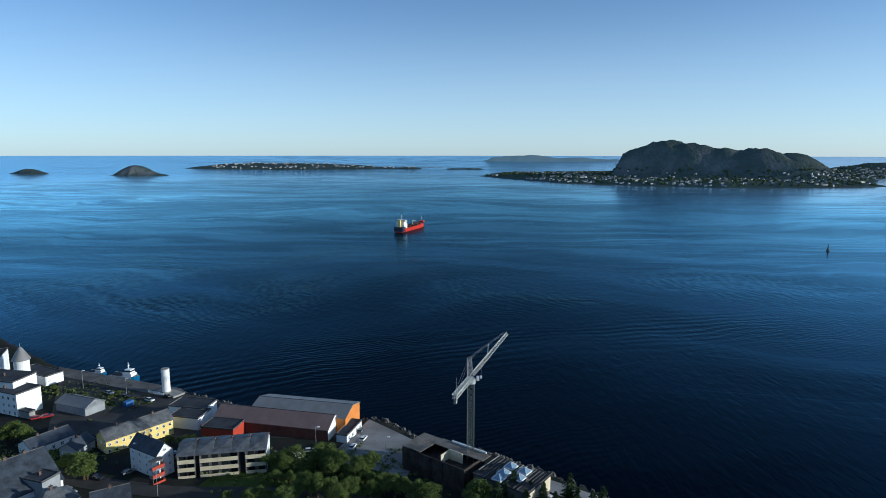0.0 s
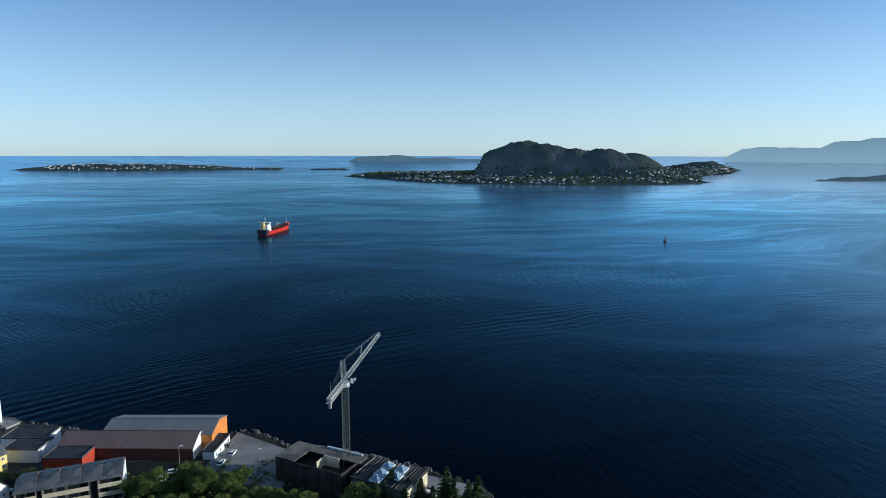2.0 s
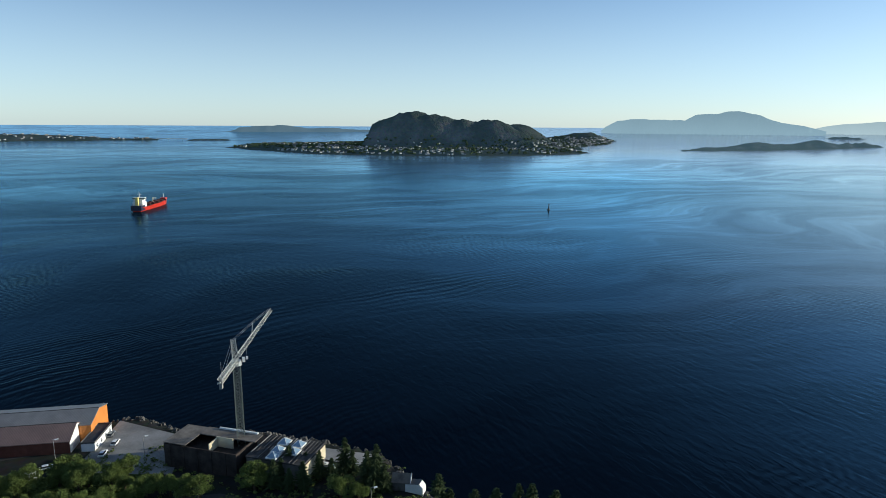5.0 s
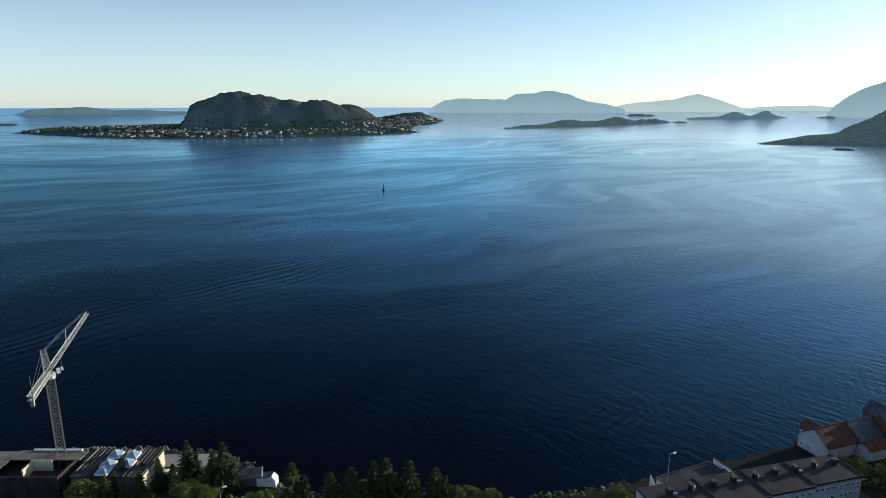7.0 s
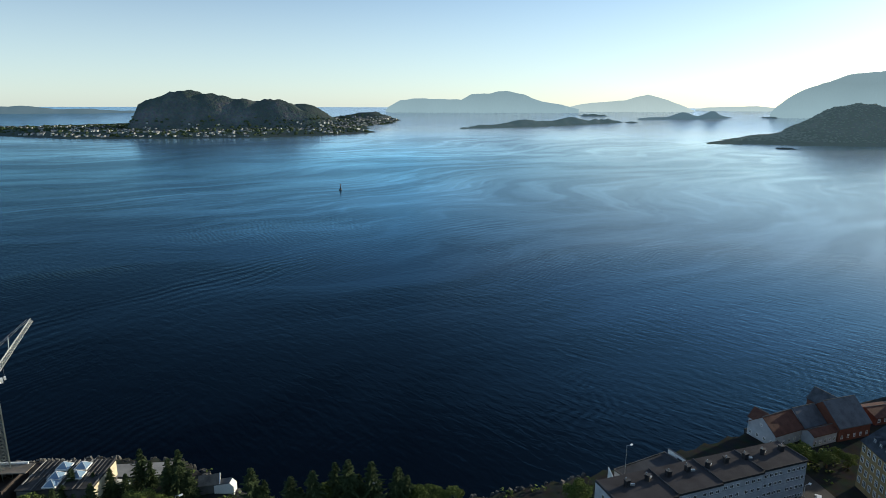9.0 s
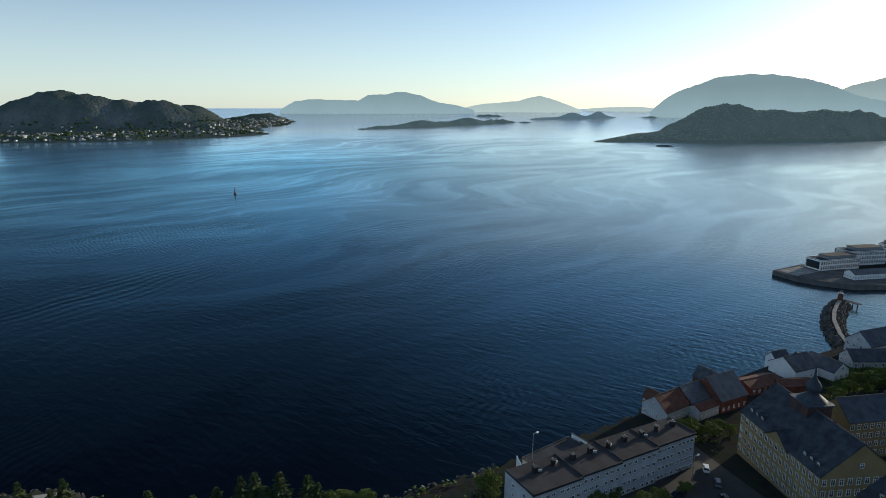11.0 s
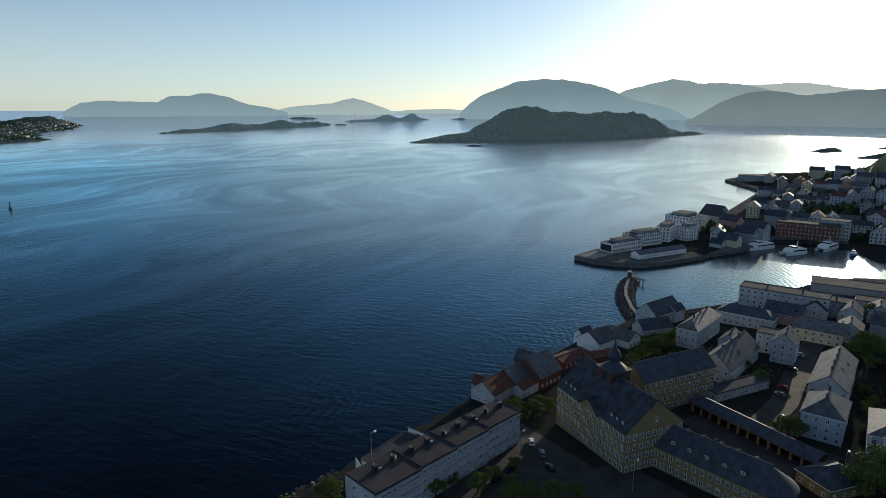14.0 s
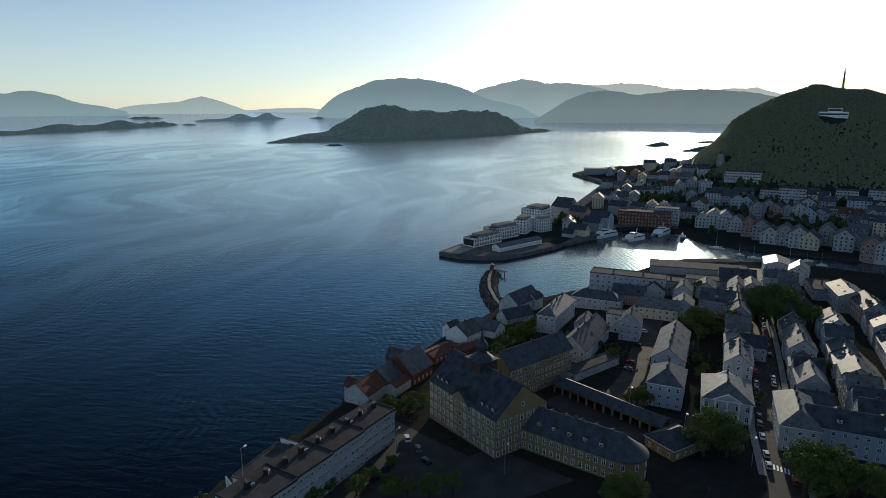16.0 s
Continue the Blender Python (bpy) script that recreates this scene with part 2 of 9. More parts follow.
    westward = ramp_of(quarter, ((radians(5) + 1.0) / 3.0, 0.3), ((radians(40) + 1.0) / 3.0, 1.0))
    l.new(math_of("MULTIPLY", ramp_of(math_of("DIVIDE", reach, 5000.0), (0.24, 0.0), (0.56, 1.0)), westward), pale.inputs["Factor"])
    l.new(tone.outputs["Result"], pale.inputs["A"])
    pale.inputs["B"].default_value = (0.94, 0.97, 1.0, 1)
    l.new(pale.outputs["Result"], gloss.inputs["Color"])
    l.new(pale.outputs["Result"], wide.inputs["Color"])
    wide.inputs["Roughness"].default_value = 0.55
    l.new(b.outputs[0], wide.inputs["Normal"])
    lobes.inputs[0].default_value = 0.1
    l.new(gloss.outputs[0], lobes.inputs[1])
    l.new(wide.outputs[0], lobes.inputs[2])
    l.new(lobes.outputs[0], mix.inputs[2])
    l.new(mix.outputs[0], n["Material Output"].inputs[0])
    return m


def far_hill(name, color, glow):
    """Distant mountains; the haze of many kilometres is painted in as a glow, stronger at the foot."""
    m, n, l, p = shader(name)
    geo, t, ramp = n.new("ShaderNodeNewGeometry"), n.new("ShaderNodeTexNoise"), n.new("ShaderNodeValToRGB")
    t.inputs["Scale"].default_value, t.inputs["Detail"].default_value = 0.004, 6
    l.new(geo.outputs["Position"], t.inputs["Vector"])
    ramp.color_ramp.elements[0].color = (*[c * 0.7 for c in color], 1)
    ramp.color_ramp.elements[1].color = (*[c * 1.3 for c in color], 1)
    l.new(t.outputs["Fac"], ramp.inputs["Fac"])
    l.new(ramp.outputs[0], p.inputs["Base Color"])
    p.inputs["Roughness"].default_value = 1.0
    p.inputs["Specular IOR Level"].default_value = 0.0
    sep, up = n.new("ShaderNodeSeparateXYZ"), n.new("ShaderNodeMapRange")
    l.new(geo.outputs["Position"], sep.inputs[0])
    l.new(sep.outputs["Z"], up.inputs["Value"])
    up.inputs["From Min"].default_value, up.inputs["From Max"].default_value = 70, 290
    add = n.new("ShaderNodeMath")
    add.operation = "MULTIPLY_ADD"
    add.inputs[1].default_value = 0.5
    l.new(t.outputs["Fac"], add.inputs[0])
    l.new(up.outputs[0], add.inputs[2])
    haze_glow = n.new("ShaderNodeValToRGB")
    haze_glow.color_ramp.elements[0].position, haze_glow.color_ramp.elements[0].color = 0.1, (*[c * 1.3 for c in glow], 1)
    haze_glow.color_ramp.elements[1].position, haze_glow.color_ramp.elements[1].color = 1.1, (*[c * 0.88 for c in glow], 1)
    l.new(add.outputs[0], haze_glow.inputs["Fac"])
    l.new(haze_glow.outputs[0], p.inputs["Emission Color"])
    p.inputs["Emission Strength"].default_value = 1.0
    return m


def hillside(name, rock, wood, size=60.0, bump=1.5, haze_glow=None):
    """Moor, woods and bare rock, mixed by slope and by patches; far land also emits a painted haze colour."""
    m, n, l, p = shader(name)
    geo = n.new("ShaderNodeNewGeometry")
    a, c = n.new("ShaderNodeTexNoise"), n.new("ShaderNodeTexNoise")
    a.inputs["Scale"].default_value, a.inputs["Detail"].default_value = 1 / size, 8
    c.inputs["Scale"].default_value, c.inputs["Detail"].default_value = 8 / size, 6
    l.new(geo.outputs["Position"], a.inputs["Vector"])
    l.new(geo.outputs["Position"], c.inputs["Vector"])
    sep, add = n.new("ShaderNodeSeparateXYZ"), n.new("ShaderNodeMath")
    l.new(geo.outputs["Normal"], sep.inputs[0])
    add.operation = "SUBTRACT"
    l.new(a.outputs["Fac"], add.inputs[0])
    steep = n.new("ShaderNodeMath")
    steep.operation = "MULTIPLY_ADD"
    steep.inputs[1].default_value, steep.inputs[2].default_value = 0.6, -0.45
    l.new(sep.outputs["Z"], steep.inputs[0])
    l.new(steep.outputs[0], add.inputs[1])
    ramp = n.new("ShaderNodeValToRGB")
    e = ramp.color_ramp.elements
    e[0].position, e[0].color = 0.3, (*wood, 1)
    e[1].position, e[1].color = 0.72, (*rock, 1)
    mid = e.new(0.5)
    mid.color = (*[(u * 0.75 + v * 0.25) for u, v in zip(wood, rock)], 1)
    l.new(add.outputs[0], ramp.inputs["Fac"])
    dark = n.new("ShaderNodeMix")
    dark.data_type, dark.blend_type = "RGBA", "MULTIPLY"
    dark.inputs["Factor"].default_value = 0.7
    l.new(ramp.outputs[0], dark.inputs["A"])
    l.new(c.outputs["Color"], dark.inputs["B"])
    l.new(dark.outputs["Result"], p.inputs["Base Color"])
    p.inputs["Roughness"].default_value = 0.95
    p.inputs["Specular IOR Level"].default_value = 0.0
    # distance haze painted in as an even emission
    if haze_glow:
        p.inputs["Emission Color"].default_value, p.inputs["Emission Strength"].default_value = (*haze_glow, 1), 1.0
    b = n.new("ShaderNodeBump")
    b.inputs["Strength"].default_value, b.inputs["Distance"].default_value = 0.8, bump
    l.new(c.outputs["Fac"], b.inputs["Height"])
    l.new(b.outputs[0], p.inputs["Normal"])
    return m


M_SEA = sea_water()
M_GROUND = hillside("ground_soil", (0.066, 0.068, 0.072), (0.046, 0.05, 0.043), 25.0, 0.15)
# islands and headland carry painted haze: their last colour is emitted
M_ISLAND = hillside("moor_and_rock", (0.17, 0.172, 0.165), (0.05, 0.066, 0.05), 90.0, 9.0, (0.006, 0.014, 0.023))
HEAD_HAZE_GLOW = (0.026, 0.046, 0.062)
M_SKERRY = hillside("skerry_rock_painted_haze", (0.13, 0.14, 0.15), (0.05, 0.065, 0.06), 60.0, 5.0, (0.034, 0.064, 0.085))
M_WOODED = hillside("wooded_slope", (0.15, 0.15, 0.13), (0.07, 0.085, 0.055), 60.0, 3.0, HEAD_HAZE_GLOW)
# second colour of each: distance haze painted in as a glow
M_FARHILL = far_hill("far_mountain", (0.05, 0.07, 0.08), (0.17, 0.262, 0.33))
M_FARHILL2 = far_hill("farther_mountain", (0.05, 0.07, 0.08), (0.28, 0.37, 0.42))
M_FARHILL3 = far_hill("wooded_hill_painted_haze", (0.05, 0.06, 0.06), (0.13, 0.185, 0.225))
M_FARHILL5 = far_hill("second_mountain_painted_haze", (0.05, 0.06, 0.07), (0.235, 0.33, 0.39))
M_FARHILL6 = far_hill("last_mountain_painted_haze", (0.05, 0.06, 0.07), (0.42, 0.5, 0.54))
M_FARHILL4 = far_hill("low_island_painted_haze", (0.05, 0.06, 0.07), (0.05, 0.092, 0.128))
M_ASPHALT = surface("asphalt", (0.055, 0.053, 0.052), 0.85, spread=0.35, size=6, fine=0.2)
M_GRAVEL = surface("gravel", (0.24, 0.235, 0.225), 0.95, spread=0.4, size=9, fine=0.5, bump=0.1)
M_LAWN = surface("lawn", (0.06, 0.085, 0.025), 0.95, spread=0.5, size=8, fine=0.6, bump=0.1)
M_ROCK = surface("shore_rock", (0.05, 0.048, 0.046), 0.9, spread=0.5, size=1.5, fine=0.3, bump=0.15)
M_CONCRETE = surface("concrete", (0.3, 0.29, 0.27), 0.85, spread=0.3, size=4, fine=0.3)
M_CONCRETE_D = surface("weathered_concrete", (0.13, 0.125, 0.12), 0.9, spread=0.4, size=5, fine=0.3)
M_CREAM = surface("cream_wall", (0.62, 0.54, 0.38), 0.8, spread=0.15)
M_WHITE = surface("white_paint", (0.78, 0.78, 0.76), 0.6, spread=0.1, size=2.5)
M_PLASTER = surface("grey_white_plaster", (0.42, 0.435, 0.455), 0.75, spread=0.2, size=2.5)
M_GREYWALL = surface("grey_paint", (0.27, 0.285, 0.3), 0.7, spread=0.15)
M_YELLOW = surface("yellow_paint", (0.78, 0.6, 0.2), 0.65, spread=0.12)
M_OCHRE = surface("ochre_plaster", (0.27, 0.2, 0.105), 0.8, spread=0.18)
M_ORANGE = ribbed("orange_sheet", (0.66, 0.23, 0.05), 0.4, 0.5, 0.05)
M_RED = ribbed("red_sheet", (0.42, 0.05, 0.025), 0.4, 0.5, 0.05)
M_BRICKRED = surface("red_brick", (0.17, 0.07, 0.05), 0.85, spread=0.25, size=2)
M_ROSE = surface("rose_plaster", (0.36, 0.21, 0.18), 0.8, spread=0.15)
M_BLUEWALL = surface("pale_blue_paint", (0.33, 0.41, 0.5), 0.7, spread=0.12)
M_SLATE = surface("slate", (0.066, 0.074, 0.085), 0.6, spread=0.65, size=2.5, fine=0.35, bump=0.03, per_object=0.25)
M_SLATE_D = surface("dark_slate", (0.045, 0.054, 0.067), 0.6, spread=0.65, size=2.5, fine=0.35, bump=0.03, per_object=0.25)
M_SLATE_L = surface("pale_slate", (0.11, 0.115, 0.12), 0.55, spread=0.6, size=1.8, fine=0.35, bump=0.03)
M_REDTILE = surface("red_tile", (0.12, 0.058, 0.045), 0.7, spread=0.35, size=2, fine=0.3, bump=0.03)
M_FELT = surface("roofing_felt", (0.06, 0.064, 0.072), 0.95, spread=0.4, size=5, fine=0.4)
M_FELT_R = surface("reddish_felt", (0.06, 0.056, 0.058), 0.8, spread=0.35, size=6, fine=0.4)
M_SHEET_G = ribbed("grey_roof_sheet", (0.2, 0.195, 0.19), 0.5, 0.5, 0.04)
M_SHEET_M = ribbed("maroon_roof_sheet", (0.2, 0.13, 0.11), 0.5, 0.45, 0.04)
M_GLASS = pane_glass("window_glass")
M_BLUEGLASS = pane_glass("skylight_glass", (0.2, 0.3, 0.4), 0.1)
M_DARK = surface("dark_opening", (0.02, 0.02, 0.022), 0.6)
M_STEEL = surface("galvanised_steel", (0.5, 0.51, 0.5), 0.4, 0.6, spread=0.25, size=1.0)
M_CRANE = surface("pale_grey_crane_paint", (0.55, 0.55, 0.5), 0.55, spread=0.25, size=1.2)
M_BARK = surface("bark", (0.09, 0.065, 0.045), 0.95, spread=0.4, size=0.8)
M_BRICKCHIM = surface("chimney_brick", (0.12, 0.09, 0.08), 0.9, spread=0.3)
for m_, s_ in ((M_ASPHALT, 0.12), (M_GRAVEL, 0.1), (M_LAWN, 0), (M_ROCK, 0), (M_CONCRETE, 0), (M_CONCRETE_D, 0), (M_FELT, 0.05), (M_FELT_R, 0.02), (M_SLATE_D, 0.1), (M_SLATE, 0.17), (M_SLATE_L, 0.36),
               (M_PLASTER, 0.05), (M_OCHRE, 0.05), (M_CREAM, 0.05), (M_REDTILE, 0.05), (M_BRICKRED, 0.05), (M_BRICKCHIM, 0), (M_BARK, 0)):
    m_.node_tree.nodes["Principled BSDF"].inputs["Specular IOR Level"].default_value = s_
M_RUBBER = surface("rubber", (0.02, 0.02, 0.02), 0.8)


def leaf_mat(name, color, spread):
    m = surface(name, color, 0.75, spread=spread, size=1.2, fine=0.3, island=0.5)
    p = m.node_tree.nodes["Principled BSDF"]
    p.inputs["Specular IOR Level"].default_value = 0.06
    p.inputs["Transmission Weight"].default_value = 0.0
    return m


M_LEAF = leaf_mat("broad_leaves", (0.075, 0.1, 0.028), 0.6)
M_NEEDLE = leaf_mat("fir_needles", (0.035, 0.05, 0.022), 0.6)

# ---- helpers for meshes ----


class Geo:
    """Collects faces of one mesh."""

    def __init__(self):
        self.v, self.f, self.m = [], [], []

    def face(self, pts, mi=0):
        k = len(self.v)
        self.v += [tuple(p) for p in pts]
        self.f.append(tuple(range(k, k + len(pts))))
        self.m.append(mi)

    def hexa(self, lo, hi, mi=0):
        """A solid between two rings of four or more points."""
        k, n = len(self.v), len(lo)
        self.v += [tuple(p) for p in lo] + [tuple(p) for p in hi]
        self.f.append(tuple(range(k + n - 1, k - 1, -1)))
        self.f.append(tuple(range(k + n, k + 2 * n)))
        self.m += [mi, mi]
        for i in range(n):
            j = (i + 1) % n
            self.f.append((k + i, k + j, k + n + j, k + n + i))
            self.m.append(mi)
        return self

    def box(self, x0, x1, y0, y1, z0, z1, mi=0):
        q = ((x0, y0), (x1, y0), (x1, y1), (x0, y1))
        return self.hexa([(*p, z0) for p in q], [(*p, z1) for p in q], mi)

    def rim(self, x0, x1, y0, y1, w, z0, z1):
        """A low wall round a rectangle."""
        k = len(self.v)
        for z in (z0, z1):
            self.v += [(x0, y0, z), (x1, y0, z), (x1, y1, z), (x0, y1, z), (x0 + w, y0 + w, z), (x1 - w, y0 + w, z), (x1 - w, y1 - w, z), (x0 + w, y1 - w, z)]
        for i in range(4):
            j = (i + 1) % 4
            self.f += [(k + i, k + j, k + 8 + j, k + 8 + i), (k + 4 + j, k + 4 + i, k + 12 + i, k + 12 + j), (k + 8 + i, k + 8 + j, k + 12 + j, k + 12 + i)]
            self.m += [0, 0, 0]
        return self

    def bar(self, a, b, w, mi=0):
        """A square bar from a to b."""
        a, b = Vector(a), Vector(b)
        d = (b - a).normalized()
        s = d.cross(Vector((0, 0, 1)) if abs(d.z) < 0.9 else Vector((1, 0, 0))).normalized() * (w / 2)
        t = d.cross(s).normalized() * (w / 2)
        ring = (s + t, -s + t, -s - t, s - t)
        return self.hexa([a + r for r in ring], [b + r for r in ring], mi)

    def tube(self, x, y, z0, z1, r0, r1, n=12, mi=0):
        ang = [2 * math.pi * i / n for i in range(n)]
        return self.hexa([(x + r0 * math.cos(q), y + r0 * math.sin(q), z0) for q in ang],
                         [(x + r1 * math.cos(q), y + r1 * math.sin(q), z1) for q in ang], mi)

    def mesh(self, name, *mats):
        me = bpy.data.meshes.new(name)
        me.from_pydata(self.v, [], self.f)
        for m in mats:
            me.materials.append(m)
        if len(mats) > 1:
            me.polygons.foreach_set("material_index", self.m)
        me.update()
        return me


def part(name, geo, mats, parent, label="", at=None, turn=0.0, scale=None):
    """Links a mesh as one part under a thing."""
    mats = mats if isinstance(mats, (tuple, list)) else (mats,)
    me = geo.mesh(name, *mats) if isinstance(geo, Geo) else geo
    ob = new(name, me)
    ob.parent = parent
    if at is not None:
        ob.location = at
    if turn:
        ob.rotation_euler = (0, 0, turn)
    if scale is not None:
        ob.scale = scale
    return tagged(ob, label)


def thing(name, label, category, group="", kind="", at=(0, 0, 0), turn=0.0):
    ob = new(name)
    ob.empty_display_size = 0.5
    ob.location = at
    ob.rotation_euler = (0, 0, radians(turn))
    return tagged(ob, label, category, group, kind)


# ---- terrain ----
# -- terrain maths
def smooth(u):
    u = np.clip(u, 0.0, 1.0)
    return u * u * (3 - 2 * u)


def sea_z(r):
    """The far water lifts to the horizon, so that it meets the sky within the world's edge."""
    return 84.0 * np.clip((r - 3000.0) / 1900.0, 0, None) ** 2


def inside_by(px, py, ring):
    """How far points lie inside a ring of corners (negative: outside)."""
    best, inside = np.full(px.shape, 1e18), np.zeros(px.shape, bool)
    for (ax, ay), (bx, by) in zip(ring, ring[1:] + ring[:1]):
        dx, dy = bx - ax, by - ay
        k = np.clip(((px - ax) * dx + (py - ay) * dy) / (dx * dx + dy * dy), 0, 1)
        best = np.minimum(best, (px - ax - k * dx) ** 2 + (py - ay - k * dy) ** 2)
        if ay != by:
            inside ^= ((ay > py) != (by > py)) & (px < (bx - ax) * (py - ay) / (by - ay) + ax)
    d = np.sqrt(best)
    return np.where(inside, d, -d)


def rolling(px, py, size, seed):
    """Soft uneven noise, about -1 to 1, with three octaves of value noise."""
    out = np.zeros(px.shape)
    for k in range(4):
        s, amp = size / 2**k, 0.55**k
        u, v = px / s + 37.1 * seed, py / s + 11.7 * seed
        iu, iv = np.floor(u), np.floor(v)
        fu, fv = smooth(u - iu), smooth(v - iv)

        def hash2(a, b):
            w = np.sin(a * 127.1 + b * 311.7 + seed * 17.3 + k) * 43758.5453
            return (w - np.floor(w)) * 2 - 1

        out += amp * ((hash2(iu, iv) * (1 - fu) + hash2(iu + 1, iv) * fu) * (1 - fv) + (hash2(iu, iv + 1) * (1 - fu) + hash2(iu + 1, iv + 1) * fu) * fv)
    return out


def hills(px, py, peaks):
    z = np.zeros(px.shape)
    for x, y, h, sx, sy, turn, power in peaks:
        c, s = math.cos(math.radians(turn)), math.sin(math.radians(turn))
        u, v = ((px - x) * c + (py - y) * s) / sx, (-(px - x) * s + (py - y) * c) / sy
        z = np.maximum(z, h * np.exp(-((u * u + v * v) ** (power / 2))))
    return z


def ridge(px, py, ax, ay, bx, by, profile, front, back, power=2.5):
    """Height of a ridge from a to b: profile is (share of the way, height); front and back are its half widths."""
    dx, dy = bx - ax, by - ay
    n = math.hypot(dx, dy)
    u = ((px - ax) * dx + (py - ay) * dy) / n**2
    v = (-(px - ax) * dy + (py - ay) * dx) / n
    h = np.interp(u, [p[0] for p in profile], [p[1] for p in profile], left=0, right=0)
    return h * np.exp(-(np.abs(v / np.where(v < 0, front, back)) ** power))


COAST = [(-420, 470), (-259, 352), (-191, 299), (-122, 272), (-83, 252), (-33, 241), (-22, 240), (-6, 219), (16, 213),
         (37, 197), (52, 183), (60, 150), (88, 117), (138, 95), (181, 80), (204, 73), (232, 61), (274, 46), (303, 32), (326, 22), (346, -2), (377, -33),
         (433, -73), (452, -97), (458, -130), (452, -180), (400, -300), (440, -330), (485, -205), (497, -175), (512, -150), (530, -125),
         (572, -112), (578, -85), (570, -58), (524, -36), (486, -6), (456, 18), (441, 34), (437.5, 50), (438, 64), (446, 80), (676, -21), (918, -75), (1044, -34),
         (1128, -71), (1192, -126), (1343, -269), (1836, -420), (2300, -900), (2300, -1500), (-420, -1500)]
AKSLA = (941, -188, 865, -460)
AKSLA_TOP = [(-0.12, 0), (-0.001, 12), (0.06, 31), (0.121, 44), (0.167, 60), (0.199, 75), (0.268, 88), (0.348, 100), (0.427, 108), (0.516, 114), (0.628, 111), (0.716, 108), (0.797, 104), (1.125, 96), (1.6, 64), (2.1, 14)]


def ground_z(px, py):
    px, py = np.asarray(px, float), np.asarray(py, float)
    d = inside_by(px, py, COAST)
    z = 2.6 + 2.2 * smooth((d - 12) / 60) + 12 * smooth((px - 520) / 220) * smooth((d - 20) / 120)
    wild = 0.95 * ridge(px, py, *AKSLA, AKSLA_TOP, 190.0, 320.0, 2.6)
    z = z + wild * smooth(d / 130) * (1 + 0.1 * rolling(px, py, 120, 3))
    z = z + 170 * np.exp(-(((px + 160) / 150) ** 2 + ((py + 300) / 190) ** 2))   # unseen hill added behind the viewpoint, to keep sky light off the near fronts
    return np.where(d > 0, z, np.maximum(-6.0, 2.6 + d * 2.0))
# -- end of terrain maths


def sheet(name, xs, ys, zs, keep, material, label, category, kind="structure"):
    """A height field over a grid; keep: which corners belong to it."""
    nx, ny = len(xs), len(ys)
    gx, gy = np.meshgrid(xs, ys, indexing="ij")
    idx = np.arange(nx * ny).reshape(nx, ny)
    use = keep[:-1, :-1] | keep[1:, :-1] | keep[:-1, 1:] | keep[1:, 1:]
    quads = np.stack([idx[:-1, :-1][use], idx[1:, :-1][use], idx[1:, 1:][use], idx[:-1, 1:][use]], 1)
    used, back = np.unique(quads, return_inverse=True)
    co = np.stack([gx.ravel()[used], gy.ravel()[used], zs.ravel()[used]], 1)
    me = bpy.data.meshes.new(name)
    me.from_pydata(co.tolist(), [], back.reshape(-1, 4).tolist())
    me.materials.append(material)
    me.shade_smooth()
    return tagged(new(name, me), label, category, kind=kind)


def island(name, ring, base, peaks, cell, material, label, seed, ramp=60.0, rough=0.15, category="island", crest=None):
    px, py = [p[0] for p in ring], [p[1] for p in ring]
    xs, ys = np.arange(min(px) - 2 * cell, max(px) + 3 * cell, cell), np.arange(min(py) - 2 * cell, max(py) + 3 * cell, cell)
    gx, gy = np.meshgrid(xs, ys, indexing="ij")
    d = inside_by(gx, gy, ring) + cell * 1.2 * rolling(gx, gy, cell * 6, seed + 5)
    up = base * smooth(d / ramp) + hills(gx, gy, peaks) * smooth(d / (ramp * 1.2))
    if crest:
        up += ridge(gx, gy, *crest) * smooth(d / (ramp * 0.7)) * (1 + 0.1 * rolling(gx, gy, 90, seed + 3) + 0.05 * rolling(gx, gy, 40, seed + 8)) / (1 + rough * rolling(gx, gy, 220, seed))
    up = up * (1 + rough * rolling(gx, gy, 220, seed)) + 1.5 * smooth(d / 20) * (1 + rolling(gx, gy, 50, seed + 1))
    z = sea_z(np.hypot(gx, gy)) + np.where(d > 0, up, np.maximum(d * 0.15, -6))
    return sheet(name, xs, ys, z, d > 0, material, label, category)


def graded(lo, a, b, hi, step, growth):
    """Grid lines: close between a and b, wider and wider outside."""
    out = list(np.arange(a, b, step))
    q, s = b, step
    while q < hi:
        out.append(q)
        s = min(s * growth, 14.0)
        q += s
    q, s = a, step
    while q > lo:
        s = min(s * growth, 40.0)
        q -= s
        out.insert(0, q)
    return np.array(out)


xs, ys = graded(-420, -280, 620, 2000, 3.2, 1.08), graded(-1100, -260, 380, 470, 3.2, 1.12)
gx, gy = np.meshgrid(xs, ys, indexing="ij")
gz = ground_z(gx, gy)
sheet("ground", xs, ys, gz, inside_by(gx, gy, COAST) > -3, M_GROUND, "uneven town ground of asphalt, soil and grass rising to a wooded hill", "ground")

# water: one disc, finer towards the horizon
rings = np.concatenate([np.linspace(4, 3000, 70), np.linspace(3020, 4930, 60)])
spokes = 240
g = Geo()
for r in rings:
    for k in range(spokes):
        a = 2 * math.pi * k / spokes
        g.v.append((r * math.cos(a), r * math.sin(a), float(sea_z(r))))
for i in range(len(rings) - 1):
    for k in range(spokes):
        j = (k + 1) % spokes
        g.f.append((i * spokes + k, (i + 1) * spokes + k, (i + 1) * spokes + j, i * spokes + j))
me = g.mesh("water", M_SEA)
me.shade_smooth()
